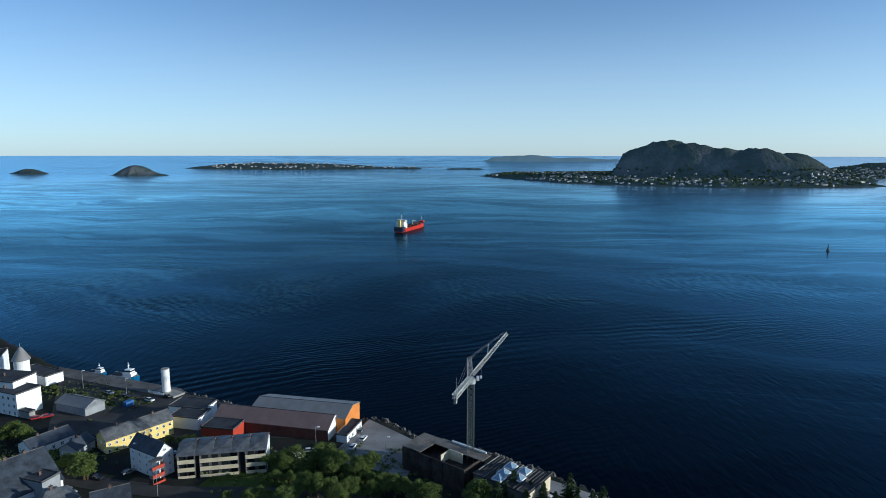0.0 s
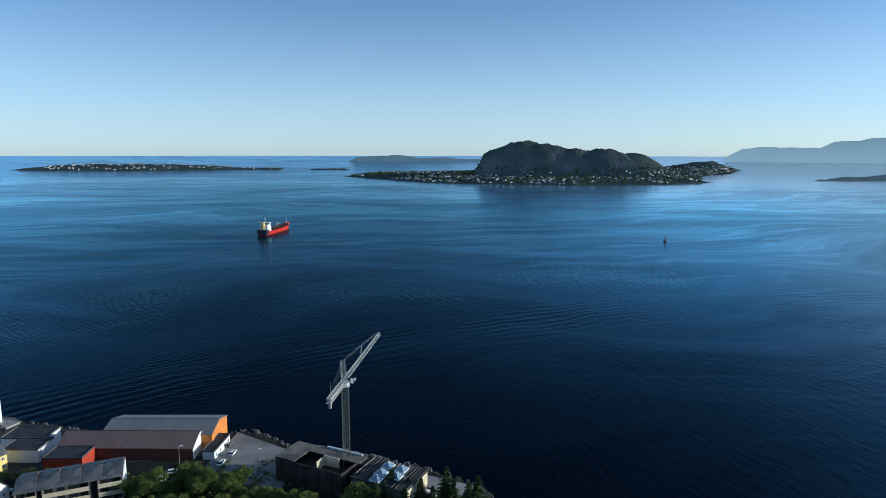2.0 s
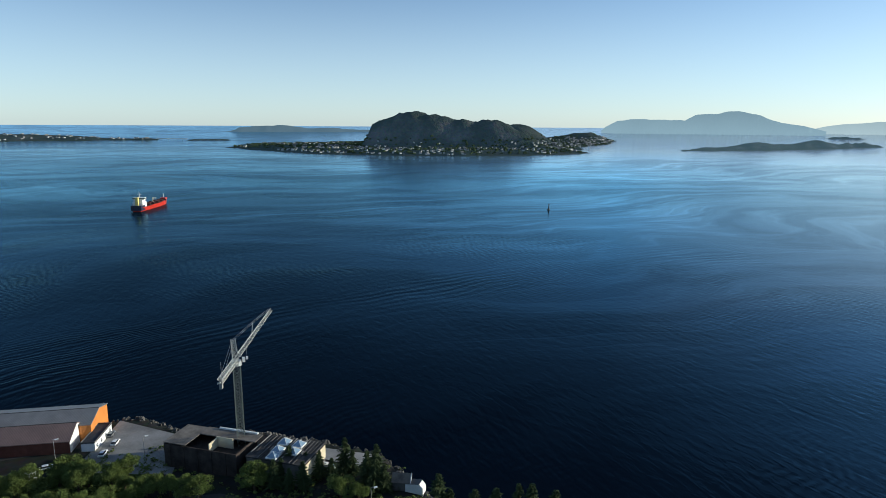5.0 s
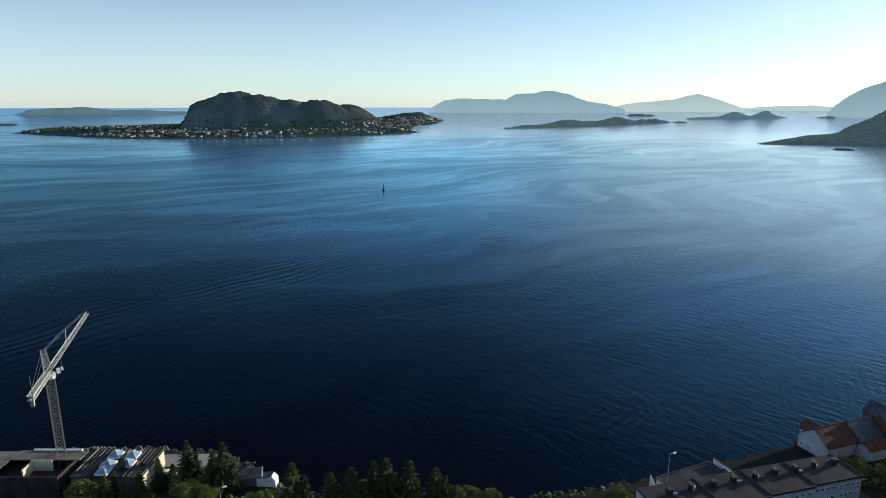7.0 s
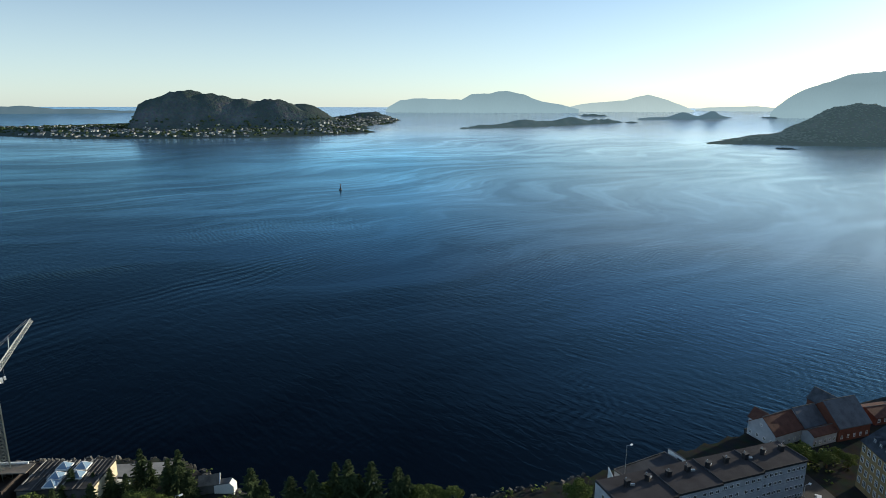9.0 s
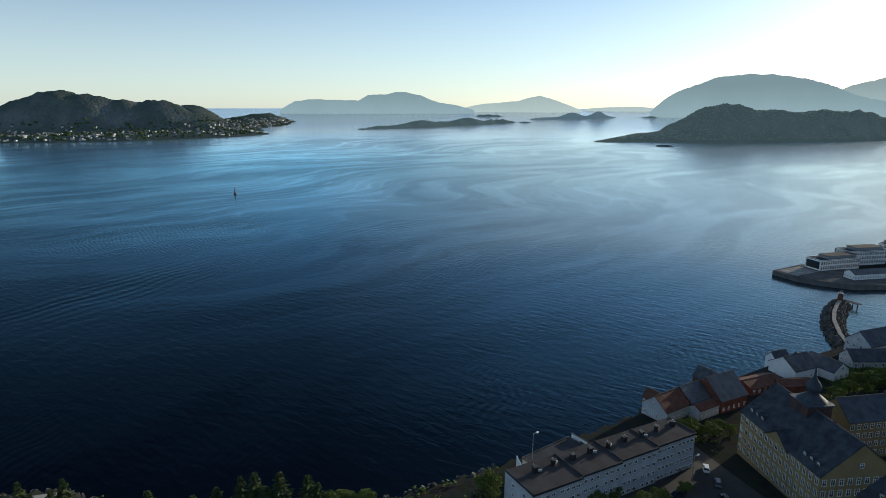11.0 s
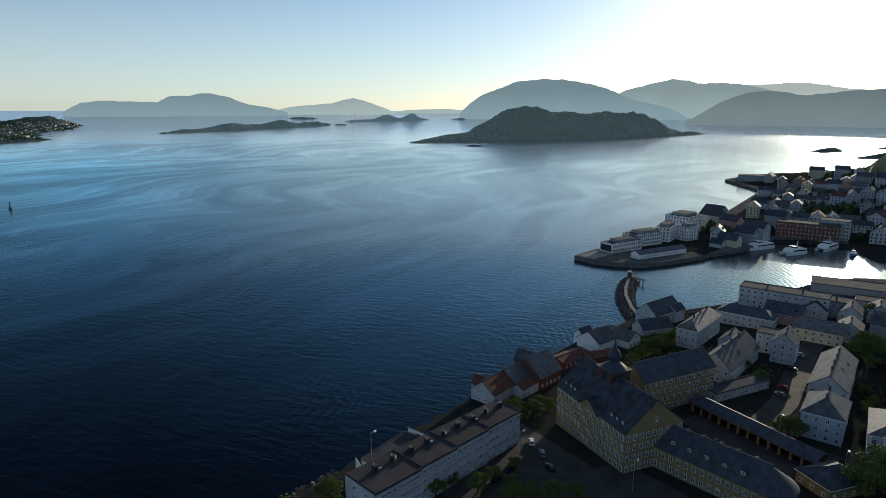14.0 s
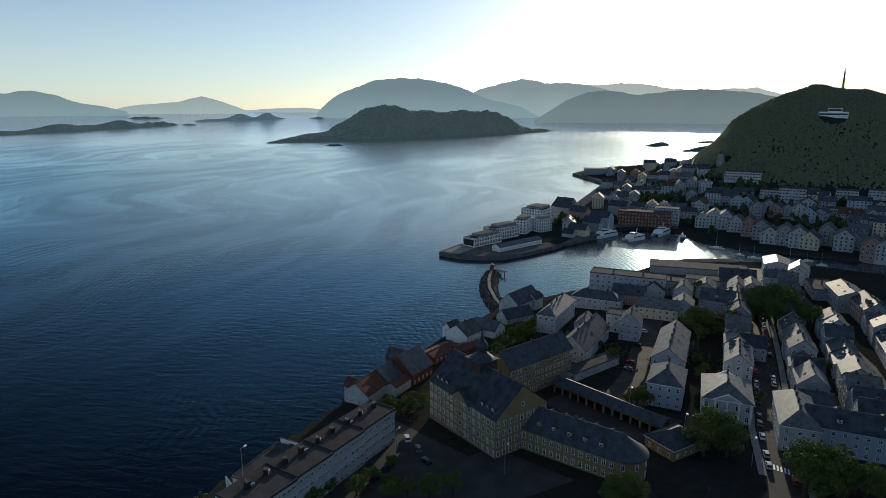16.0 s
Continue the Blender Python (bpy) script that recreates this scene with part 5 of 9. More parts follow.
house(277.1, -165.5, 4.80, 11.0, 12.2, 3, 4.2, 77.3, M_BLUEWALL, M_SLATE_D, 'pale blue street house with slate roof, built wall to wall', group='street rows', chimneys=1, dormers=0, sides='ne')
house(288.8, -167.9, 4.80, 11.4, 11.0, 2, 4.3, -14.9, M_PLASTER, M_SLATE_D, 'white street house with slate roof, built wall to wall', group='street rows', chimneys=1, dormers=1, sides='nw')
house(302.7, -171.8, 4.80, 8.9, 11.0, 3, 3.5, -15.5, M_PLASTER, M_SLATE_D, 'white street house with slate roof, built wall to wall', group='street rows', chimneys=1, dormers=2, sides='nw')
house(312.1, -173.6, 4.80, 11.0, 9.8, 3, 4.6, 77.4, M_PLASTER, M_SLATE, 'white street house with slate roof, built wall to wall', group='street rows', chimneys=1, dormers=0, sides='ne')
house(322.2, -176.1, 4.80, 10.7, 11.0, 3, 4.6, -14.1, M_GREYWALL, M_SLATE, 'grey street house with slate roof, built wall to wall', group='street rows', chimneys=2, dormers=0, sides='nw')
house(220.5, -167.3, 4.80, 10.1, 11.0, 3, 4.0, -12.6, M_BLUEWALL, M_SLATE_D, 'pale blue street house with slate roof, built wall to wall', group='street rows', chimneys=1, dormers=0, sides='nw')
house(234.1, -171.0, 4.80, 11.0, 9.7, 3, 4.2, 75.1, M_BLUEWALL, M_SLATE, 'pale blue street house with slate roof, built wall to wall', group='street rows', chimneys=1, dormers=0, sides='ne')
house(243.4, -173.0, 4.80, 9.0, 11.0, 2, 4.2, -15.0, M_GREYWALL, M_SLATE, 'grey street house with slate roof, built wall to wall', group='street rows', chimneys=2, dormers=0, sides='nw')
house(254.3, -175.1, 4.80, 11.0, 12.8, 3, 4.5, 75.7, M_PLASTER, M_SLATE_L, 'white street house with slate roof, built wall to wall', group='street rows', chimneys=1, dormers=0, sides='ne')
house(269.6, -179.8, 4.80, 10.8, 11.0, 3, 4.4, -13.8, M_CREAM, M_SLATE_D, 'cream street house with slate roof, built wall to wall', group='street rows', chimneys=2, dormers=2, sides='nw')
house(280.0, -182.0, 4.80, 10.1, 11.0, 3, 3.6, -16.1, M_BLUEWALL, M_SLATE_D, 'pale blue street house with slate roof, built wall to wall', group='street rows', chimneys=1, dormers=1, sides='nw')
house(293.5, -185.2, 4.80, 11.0, 9.3, 2, 3.6, 74.9, M_GREYWALL, M_SLATE_D, 'grey street house with slate roof, built wall to wall', group='street rows', chimneys=1, dormers=0, sides='ne')
house(303.3, -188.4, 4.80, 10.9, 11.0, 3, 4.5, -14.1, M_PLASTER, M_SLATE_D, 'white street house with slate roof, built wall to wall', group='street rows', chimneys=1, dormers=0, sides='nw')
house(313.6, -191.0, 4.80, 9.9, 11.0, 3, 4.0, -13.5, M_GREYWALL, M_SLATE_D, 'grey street house with slate roof, built wall to wall', group='street rows', chimneys=1, dormers=2, sides='nw')
house(325.0, -194.2, 4.80, 13.5, 11.0, 3, 4.4, -14.8, M_PLASTER, M_SLATE, 'white street house with slate roof, built wall to wall', group='street rows', chimneys=2, dormers=1, sides='nw')
house(337.4, -196.9, 4.80, 11.4, 11.0, 2, 3.9, -15.1, M_BLUEWALL, M_SLATE_D, 'pale blue street house with slate roof, built wall to wall', group='street rows', chimneys=1, dormers=0, sides='nw')
house(240.2, -74.7, 4.80, 10.6, 10.0, 3, 3.8, -14.8, M_PLASTER, M_SLATE_L, 'white street house with slate roof, built wall to wall', group='street rows', chimneys=2, dormers=0, sides='snw')
house(250.1, -77.3, 4.80, 9.4, 10.0, 3, 3.7, -16.0, M_GREYWALL, M_SLATE, 'grey street house with slate roof, built wall to wall', group='street rows', chimneys=1, dormers=2, sides='snw')
house(259.0, -80.1, 4.80, 8.9, 10.0, 2, 4.1, -15.5, M_BLUEWALL, M_SLATE_D, 'pale blue street house with slate roof, built wall to wall', group='street rows', chimneys=1, dormers=2, sides='snw')
house(269.7, -82.1, 4.80, 12.3, 10.0, 2, 3.7, -12.9, M_BLUEWALL, M_SLATE_L, 'pale blue street house with slate roof, built wall to wall', group='street rows', chimneys=1, dormers=0, sides='snw')
house(280.7, -85.1, 4.80, 10.0, 10.2, 3, 4.6, 75.7, M_CREAM, M_SLATE_L, 'cream street house with slate roof, built wall to wall', group='street rows', chimneys=1, dormers=0, sides='new')
house(291.6, -88.1, 4.80, 12.0, 10.0, 2, 4.3, -13.4, M_PLASTER, M_SLATE_D, 'white street house with slate roof, built wall to wall', group='street rows', chimneys=1, dormers=0, sides='snw')
house(303.0, -91.5, 4.80, 11.5, 10.0, 3, 4.0, -12.5, M_GREYWALL, M_SLATE_D, 'grey street house with slate roof, built wall to wall', group='street rows', chimneys=2, dormers=0, sides='snw')
house(314.2, -93.8, 4.80, 11.0, 10.0, 3, 4.0, -15.2, M_CREAM, M_SLATE, 'cream street house with slate roof, built wall to wall', group='street rows', chimneys=2, dormers=2, sides='snw')
house(330.3, -97.4, 4.80, 13.6, 10.0, 3, 4.2, -15.0, M_PLASTER, M_SLATE, 'white street house with slate roof, built wall to wall', group='street rows', chimneys=1, dormers=2, sides='snw')
house(316.3, -120.7, 4.80, 10.0, 12.7, 3, 3.6, 76.9, M_PLASTER, M_SLATE_D, 'white street house with slate roof, built wall to wall', group='street rows', chimneys=1, dormers=0, sides='ne')
house(330.8, -125.0, 4.80, 10.0, 9.1, 3, 3.9, 73.9, M_PLASTER, M_SLATE, 'white street house with slate roof, built wall to wall', group='street rows', chimneys=1, dormers=0, sides='new')
house(345.7, -128.7, 4.80, 10.0, 13.2, 2, 4.4, 74.8, M_PLASTER, M_SLATE_L, 'white street house with slate roof, built wall to wall', group='street rows', chimneys=1, dormers=0, sides='new')
house(357.6, -132.2, 4.80, 10.0, 11.0, 2, 3.4, 76.7, M_PLASTER, M_SLATE, 'white street house with slate roof, built wall to wall', group='street rows', chimneys=1, dormers=0, sides='ne')
house(368.0, -134.8, 4.80, 10.0, 10.1, 3, 3.9, 75.8, M_CREAM, M_SLATE_L, 'cream street house with slate roof, built wall to wall', group='street rows', chimneys=2, dormers=0, sides='new')
house(191.5, -97.0, 4.80, 30.0, 11.0, 3, 4.0, 75.7, M_BLUEWALL, M_SLATE_D, 'pale blue house with long dark slate roof', group='houses of the old town', chimneys=2, dormers=2, sides='ne')
house(417.1, -97.1, 2.96, 60.0, 20.0, 1, 0.4, 82.0, M_GREYWALL, M_FELT, 'broad dark flat-roofed quayside hall', group='houses of the old town', roof_kind='flat', chimneys=0, sides='', storey=4.0)
house(361.2, -113.8, 4.80, 15.0, 10.0, 2, 3.5, -14.0, M_PLASTER, M_SLATE_D, 'white town house with dark roof', group='houses of the old town', sides='snw')
house(358.0, -88.9, 4.44, 14.0, 10.0, 2, 3.5, -14.0, M_GREYWALL, M_SLATE_D, 'grey town house with dark roof', group='houses of the old town', sides='snw')
house(321.3, -69.7, 4.72, 13.0, 10.0, 2, 3.5, -14.0, M_PLASTER, M_SLATE, 'white town house with slate roof', group='houses of the old town', sides='snw')
house(267.1, -87.1, 4.80, 12.0, 10.0, 2, 3.5, 76.0, M_PLASTER, M_SLATE_D, 'white corner house with dark roof', group='houses of the old town', sides='new')
house(480.2, 52.4, 3.0, 33.0, 12.0, 2, 0.4, -35.0, M_WHITE, M_FELT, 'modern white quay building with dark glazed front', roof_kind='flat', chimneys=0, group='harbour front buildings', name='quay_building', category='building', win=(1.35, 2.3, 1.9), sides='s', glazed='wt', storey=3.2)
house(509.0, 40.0, 3.0, 30.0, 13.0, 3, 0.4, -40.0, M_WHITE, M_FELT, 'modern grey and white quay building', roof_kind='flat', chimneys=0, group='harbour front buildings', name='quay_building', category='building', win=(1.35, 2.1, 1.9), sides='sw', glazed='t', storey=2.9)
house(535.5, 23.5, 3.0, 20.0, 12.0, 4, 0.4, -14.0, M_WHITE, M_FELT, 'modern white quay building with tall windows', roof_kind='flat', chimneys=0, group='harbour front buildings', name='quay_building', category='building', win=(1.4, 1.9, 2.3), sides='sw', glazed='t', storey=2.7)
house(541.5, 7.0, 3.0, 13.0, 11.0, 4, 0.4, -44.0, M_WHITE, M_FELT, 'modern white corner quay building', roof_kind='flat', chimneys=0, group='harbour front buildings', name='quay_building', category='building', win=(1.4, 1.9, 2.3), sides='sw', glazed='t', storey=2.7)
house(579.0, 12.0, 3.0, 24.0, 22.0, 5, 0.4, -25.5, M_WHITE, M_FELT, 'modern pale quay building with flat roof', roof_kind='flat', chimneys=0, group='harbour front buildings', name='quay_building', category='building', win=(1.5, 1.8, 2.5), sides='sw', glazed='t', storey=2.8)
house(472.4, 24.4, 3.20, 47.5, 8.5, 1, 2.0, -39.7, M_WHITE, M_SLATE, 'long low white quay shed with slate roof', group='harbour front buildings', chimneys=0, win=(0.9, 1.1, 1.8), storey=3.0, sides='sw')
house(606.0, -12.0, 3.50, 20.0, 12.0, 4, 4.5, 60.0, M_GREYWALL, M_SLATE_D, 'old harbour warehouse with steep slate gable', group='harbour front buildings', chimneys=1, sides='sw')
house(587.0, -27.0, 2.88, 16.0, 12.0, 4, 4.5, 60.0, M_ROSE, M_SLATE_D, 'old harbour warehouse with steep slate gable', group='harbour front buildings', chimneys=1, sides='sw')
house(562.9, -45.2, 2.60, 18.0, 12.0, 4, 4.5, 60.0, M_PLASTER, M_SLATE_D, 'old harbour warehouse with steep slate gable', group='harbour front buildings', chimneys=1, sides='w')
house(618.1, -65.6, 4.33, 18.0, 12.0, 4, 4.5, 60.0, M_GREYWALL, M_SLATE_D, 'old harbour warehouse with steep slate gable', group='harbour front buildings', chimneys=1, sides='w')
house(522.0, -16.0, 2.60, 10.0, 7.0, 1, 3.5, 60.0, M_PLASTER, M_SLATE_D, 'old harbour warehouse with steep slate gable', group='harbour front buildings', chimneys=1, sides='w')
house(528.6, -24.4, 2.60, 16.0, 9.0, 2, 4.5, 60.0, M_CREAM, M_SLATE_D, 'old harbour warehouse with steep slate gable', group='harbour front buildings', chimneys=1, sides='w')
house(622.0, -14.0, 2.82, 18.0, 12.0, 5, 4.5, 60.0, M_GREYWALL, M_SLATE_D, 'old harbour warehouse with steep slate gable', group='harbour front buildings', chimneys=1, sides='sw')
house(548.2, -37.1, 2.60, 16.0, 10.0, 3, 4.5, 60.0, M_GREYWALL, M_SLATE_D, 'old harbour warehouse with steep slate gable', group='harbour front buildings', chimneys=1, sides='w')
house(587.1, -86.0, 2.60, 46.0, 16.0, 4, 0.4, 76.7, M_BRICKRED, M_FELT, 'dark red brick harbour building with flat roof', roof_kind='flat', chimneys=0, group='harbour front buildings', name='quay_building', category='building', win=(1.2, 1.6, 2.7), sides='nw', storey=3.2)
house(596.1, -106.5, 2.79, 22.0, 16.0, 5, 0.4, 74.9, M_PLASTER, M_FELT, 'white harbour office with bands of windows', roof_kind='flat', chimneys=0, group='harbour front buildings', name='quay_building', category='building', win=(1.7, 1.5, 2.1), sides='nw', storey=3.0)
house(588.8, -137.5, 3.21, 16.0, 12.0, 3, 5.0, -19.1, M_PLASTER, M_SLATE_D, 'tall gabled harbour-front house with ornate front', group='harbour front buildings', chimneys=1, sides='nw', win=(1.5, 1.9, 2.6))
house(585.8, -146.0, 3.63, 16.0, 13.0, 4, 5.0, -16.0, M_PLASTER, M_SLATE_D, 'tall gabled harbour-front house with ornate front', group='harbour front buildings', chimneys=1, sides='w', win=(1.5, 1.9, 2.6))
house(579.6, -154.1, 4.03, 16.0, 12.0, 4, 5.0, -12.9, M_PLASTER, M_SLATE_D, 'tall gabled harbour-front house with ornate front', group='harbour front buildings', chimneys=1, sides='nw', win=(1.5, 1.9, 2.6))
house(567.3, -160.9, 4.13, 16.0, 14.0, 3, 5.0, -21.8, M_PLASTER, M_SLATE_D, 'tall gabled harbour-front house with ornate front', group='harbour front buildings', chimneys=1, sides='w', win=(1.5, 1.9, 2.6))
house(550.7, -166.5, 3.74, 16.0, 12.0, 4, 5.0, -18.8, M_ROSE, M_SLATE_D, 'tall gabled harbour-front house with ornate front', group='harbour front buildings', chimneys=1, sides='nw', win=(1.5, 1.9, 2.6))
house(539.5, -171.7, 3.34, 16.0, 12.0, 4, 5.0, -15.7, M_GREYWALL, M_SLATE_D, 'tall gabled harbour-front house with ornate front', group='harbour front buildings', chimneys=1, sides='w', win=(1.5, 1.9, 2.6))
house(526.4, -175.6, 2.89, 16.0, 13.0, 3, 5.0, -24.5, M_PLASTER, M_SLATE_D, 'tall gabled harbour-front house with ornate front', group='harbour front buildings', chimneys=1, sides='nw', win=(1.5, 1.9, 2.6))
house(522.0, -185.2, 2.94, 16.0, 13.0, 4, 5.0, -21.5, M_GREYWALL, M_SLATE_D, 'tall gabled harbour-front house with ornate front', group='harbour front buildings', chimneys=1, sides='w', win=(1.5, 1.9, 2.6))
house(515.2, -192.1, 2.81, 16.0, 13.0, 4, 5.0, -18.4, M_PLASTER, M_SLATE_D, 'tall gabled harbour-front house with ornate front', group='harbour front buildings', chimneys=1, sides='nw', win=(1.5, 1.9, 2.6))
house(510.3, -199.3, 2.75, 16.0, 13.0, 3, 5.0, -27.3, M_CREAM, M_SLATE_D, 'tall gabled harbour-front house with ornate front', group='harbour front buildings', chimneys=1, sides='w', win=(1.5, 1.9, 2.6))
house(524.3, -216.7, 3.67, 16.0, 12.0, 4, 5.0, -24.5, M_GREYWALL, M_SLATE_D, 'tall gabled harbour-front house with ornate front', group='harbour front buildings', chimneys=1, sides='nw', win=(1.5, 1.9, 2.6))
house(507.8, -221.6, 2.95, 16.0, 13.0, 4, 5.0, -21.6, M_PLASTER, M_SLATE_D, 'tall gabled harbour-front house with ornate front', group='harbour front buildings', chimneys=1, sides='w', win=(1.5, 1.9, 2.6))
house(512.1, -232.1, 3.32, 16.0, 12.0, 3, 5.0, -30.4, M_GREYWALL, M_SLATE_D, 'tall gabled harbour-front house with ornate front', group='harbour front buildings', chimneys=1, sides='nw', win=(1.5, 1.9, 2.6))
house(482.4, -230.8, 2.60, 16.0, 14.0, 4, 5.0, -27.6, M_ROSE, M_SLATE_D, 'tall gabled harbour-front house with ornate front', group='harbour front buildings', chimneys=1, sides='w', win=(1.5, 1.9, 2.6))
house(478.8, -237.5, 2.60, 16.0, 12.0, 4, 5.0, -24.4, M_PLASTER, M_SLATE_D, 'tall gabled harbour-front house with ornate front', group='harbour front buildings', chimneys=1, sides='nw', win=(1.5, 1.9, 2.6))
house(1036.7, -76.4, 4.22, 52.0, 20.0, 2, 0.4, 85.8, M_GREYWALL, M_FELT, 'long flat-roofed grey warehouse on the outer pier', name='warehouse', category='warehouse', group='harbour front buildings', roof_kind='flat', chimneys=0, sides='nw', storey=3.5)
house(704.6, -199.9, 33.08, 35.0, 13.0, 3, 0.4, 72.2, M_PLASTER, M_FELT, 'white flat-roofed block below the hill', roof_kind='flat', chimneys=0, sides='nw', win=(2.2, 1.6, 2.6), group='hillside blocks', name='apartment_block', category='apartment block', storey=3.0)
house(644.9, -235.9, 20.41, 34.0, 13.0, 4, 0.4, 67.9, M_PLASTER, M_FELT, 'white flat-roofed block below the hill', roof_kind='flat', chimneys=0, sides='nw', win=(2.2, 1.6, 2.6), group='hillside blocks', name='apartment_block', category='apartment block', storey=3.0)
house(661.9, -215.3, 22.71, 18.0, 13.0, 2, 0.4, 70.0, M_PLASTER, M_FELT, 'white flat-roofed block below the hill', roof_kind='flat', chimneys=0, sides='nw', win=(2.2, 1.6, 2.6), group='hillside blocks', name='apartment_block', category='apartment block', storey=3.0)
house(644.7, -278.1, 22.67, 18.0, 13.0, 3, 0.4, 64.7, M_PLASTER, M_FELT, 'white flat-roofed block below the hill', roof_kind='flat', chimneys=0, sides='nw', win=(2.2, 1.6, 2.6), group='hillside blocks', name='apartment_block', category='apartment block', storey=3.0)
house(600.9, -253.6, 11.58, 18.0, 13.0, 3, 0.4, 65.1, M_PLASTER, M_FELT, 'white flat-roofed block below the hill', roof_kind='flat', chimneys=0, sides='nw', win=(2.2, 1.6, 2.6), group='hillside blocks', name='apartment_block', category='apartment block', storey=3.0)
house(648.2, -308.2, 25.90, 18.0, 13.0, 2, 0.4, 62.6, M_PLASTER, M_FELT, 'white flat-roofed block below the hill', roof_kind='flat', chimneys=0, sides='nw', win=(2.2, 1.6, 2.6), group='hillside blocks', name='apartment_block', category='apartment block', storey=3.0)
house(544.6, -16.2, 2.79, 18.8, 11.1, 3, 4.2, -1.7, M_PLASTER, M_SLATE_D, 'white town house with steep slate roof in a dense row', group='houses behind the harbour', chimneys=1, sides='nw', win=(1.4, 1.8, 2.7), dormers=1)
house(633.8, -75.9, 5.85, 13.8, 10.1, 3, 4.0, 1.2, M_PLASTER, M_SLATE_D, 'white town house with steep slate roof in a dense row', group='houses behind the harbour', chimneys=1, sides='nw', win=(1.4, 1.8, 2.7), dormers=0)
house(619.8, -84.1, 4.16, 12.9, 11.9, 4, 3.6, 72.3, M_PLASTER, M_SLATE_D, 'white town house with steep slate roof in a dense row', group='houses behind the harbour', chimneys=1, sides='nw', win=(1.4, 1.8, 2.7), dormers=0)
house(624.3, -97.3, 4.83, 15.4, 11.7, 4, 4.7, -8.9, M_PLASTER, M_REDTILE, 'white town house with steep slate roof in a dense row', group='houses behind the harbour', chimneys=1, sides='nw', win=(1.4, 1.8, 2.7), dormers=0)
house(633.9, -111.1, 6.45, 13.9, 10.5, 3, 3.7, -1.9, M_PLASTER, M_SLATE, 'white town house with steep slate roof in a dense row', group='houses behind the harbour', chimneys=1, sides='nw', win=(1.4, 1.8, 2.7), dormers=0)
house(634.7, -122.4, 6.98, 17.3, 10.9, 2, 4.3, 84.1, M_PLASTER, M_SLATE, 'white town house with steep slate roof in a dense row', group='houses behind the harbour', chimneys=1, sides='nw', win=(1.4, 1.8, 2.7), dormers=0)
house(623.0, -131.5, 5.73, 14.4, 12.0, 2, 3.4, 83.1, M_PLASTER, M_SLATE_D, 'white town house with steep slate roof in a dense row', group='houses behind the harbour', chimneys=1, sides='nw', win=(1.4, 1.8, 2.7), dormers=0)
house(628.7, -143.4, 7.21, 18.2, 11.6, 4, 3.9, -24.8, M_PLASTER, M_REDTILE, 'white town house with steep slate roof in a dense row', group='houses behind the harbour', chimneys=1, sides='w', win=(1.4, 1.8, 2.7), dormers=0)
house(683.5, -50.0, 3.02, 15.3, 12.0, 4, 4.6, -4.2, M_CREAM, M_SLATE_D, 'cream town house with steep slate roof in a dense row', group='houses behind the harbour', chimneys=1, sides='nw', win=(1.4, 1.8, 2.7), dormers=0)
house(677.0, -67.3, 4.93, 16.9, 11.3, 3, 4.2, 2.3, M_PLASTER, M_SLATE_D, 'white town house with steep slate roof in a dense row', group='houses behind the harbour', chimneys=1, sides='nw', win=(1.4, 1.8, 2.7), dormers=0)
house(693.6, -78.3, 6.11, 15.3, 11.6, 3, 4.8, 73.6, M_GREYWALL, M_SLATE, 'grey town house with steep slate roof in a dense row', group='houses behind the harbour', chimneys=1, sides='nw', win=(1.4, 1.8, 2.7), dormers=0)
house(681.7, -87.2, 7.71, 15.8, 10.1, 4, 3.6, -7.3, M_GREYWALL, M_SLATE_D, 'grey town house with steep slate roof in a dense row', group='houses behind the harbour', chimneys=1, sides='nw', win=(1.4, 1.8, 2.7), dormers=0)
house(754.5, -61.4, 2.79, 17.1, 12.9, 2, 4.3, 75.3, M_BLUEWALL, M_SLATE_D, 'pale blue town house with steep slate roof in a dense row', group='houses behind the harbour', chimneys=1, sides='nw', win=(1.4, 1.8, 2.7), dormers=0)
house(752.0, -75.9, 4.09, 16.3, 12.5, 2, 4.3, -17.8, M_GREYWALL, M_SLATE, 'grey town house with steep slate roof in a dense row', group='houses behind the harbour', chimneys=1, sides='w', win=(1.4, 1.8, 2.7), dormers=0)
house(761.5, -88.1, 5.51, 13.3, 10.6, 4, 3.3, -6.6, M_GREYWALL, M_SLATE, 'grey town house with steep slate roof in a dense row', group='houses behind the harbour', chimneys=1, sides='nw', win=(1.4, 1.8, 2.7), dormers=0)
house(766.5, -98.3, 6.96, 17.2, 10.8, 2, 4.1, 87.7, M_CREAM, M_SLATE_D, 'cream town house with steep slate roof in a dense row', group='houses behind the harbour', chimneys=1, sides='nw', win=(1.4, 1.8, 2.7), dormers=0)
house(858.7, -73.1, 2.60, 15.0, 10.9, 3, 4.0, 90.1, M_PLASTER, M_SLATE_D, 'white town house with steep slate roof in a dense row', group='houses behind the harbour', chimneys=1, sides='nw', win=(1.4, 1.8, 2.7), dormers=1)
house(818.2, -85.5, 3.50, 13.0, 10.9, 3, 4.2, 89.0, M_PLASTER, M_SLATE, 'white town house with steep slate roof in a dense row', group='houses behind the harbour', chimneys=1, sides='nw', win=(1.4, 1.8, 2.7), dormers=0)
house(831.0, -97.2, 4.56, 12.4, 10.7, 3, 4.0, 1.3, M_ROSE, M_SLATE, 'rose-coloured town house with steep slate roof in a dense row', group='houses behind the harbour', chimneys=1, sides='nw', win=(1.4, 1.8, 2.7), dormers=0)
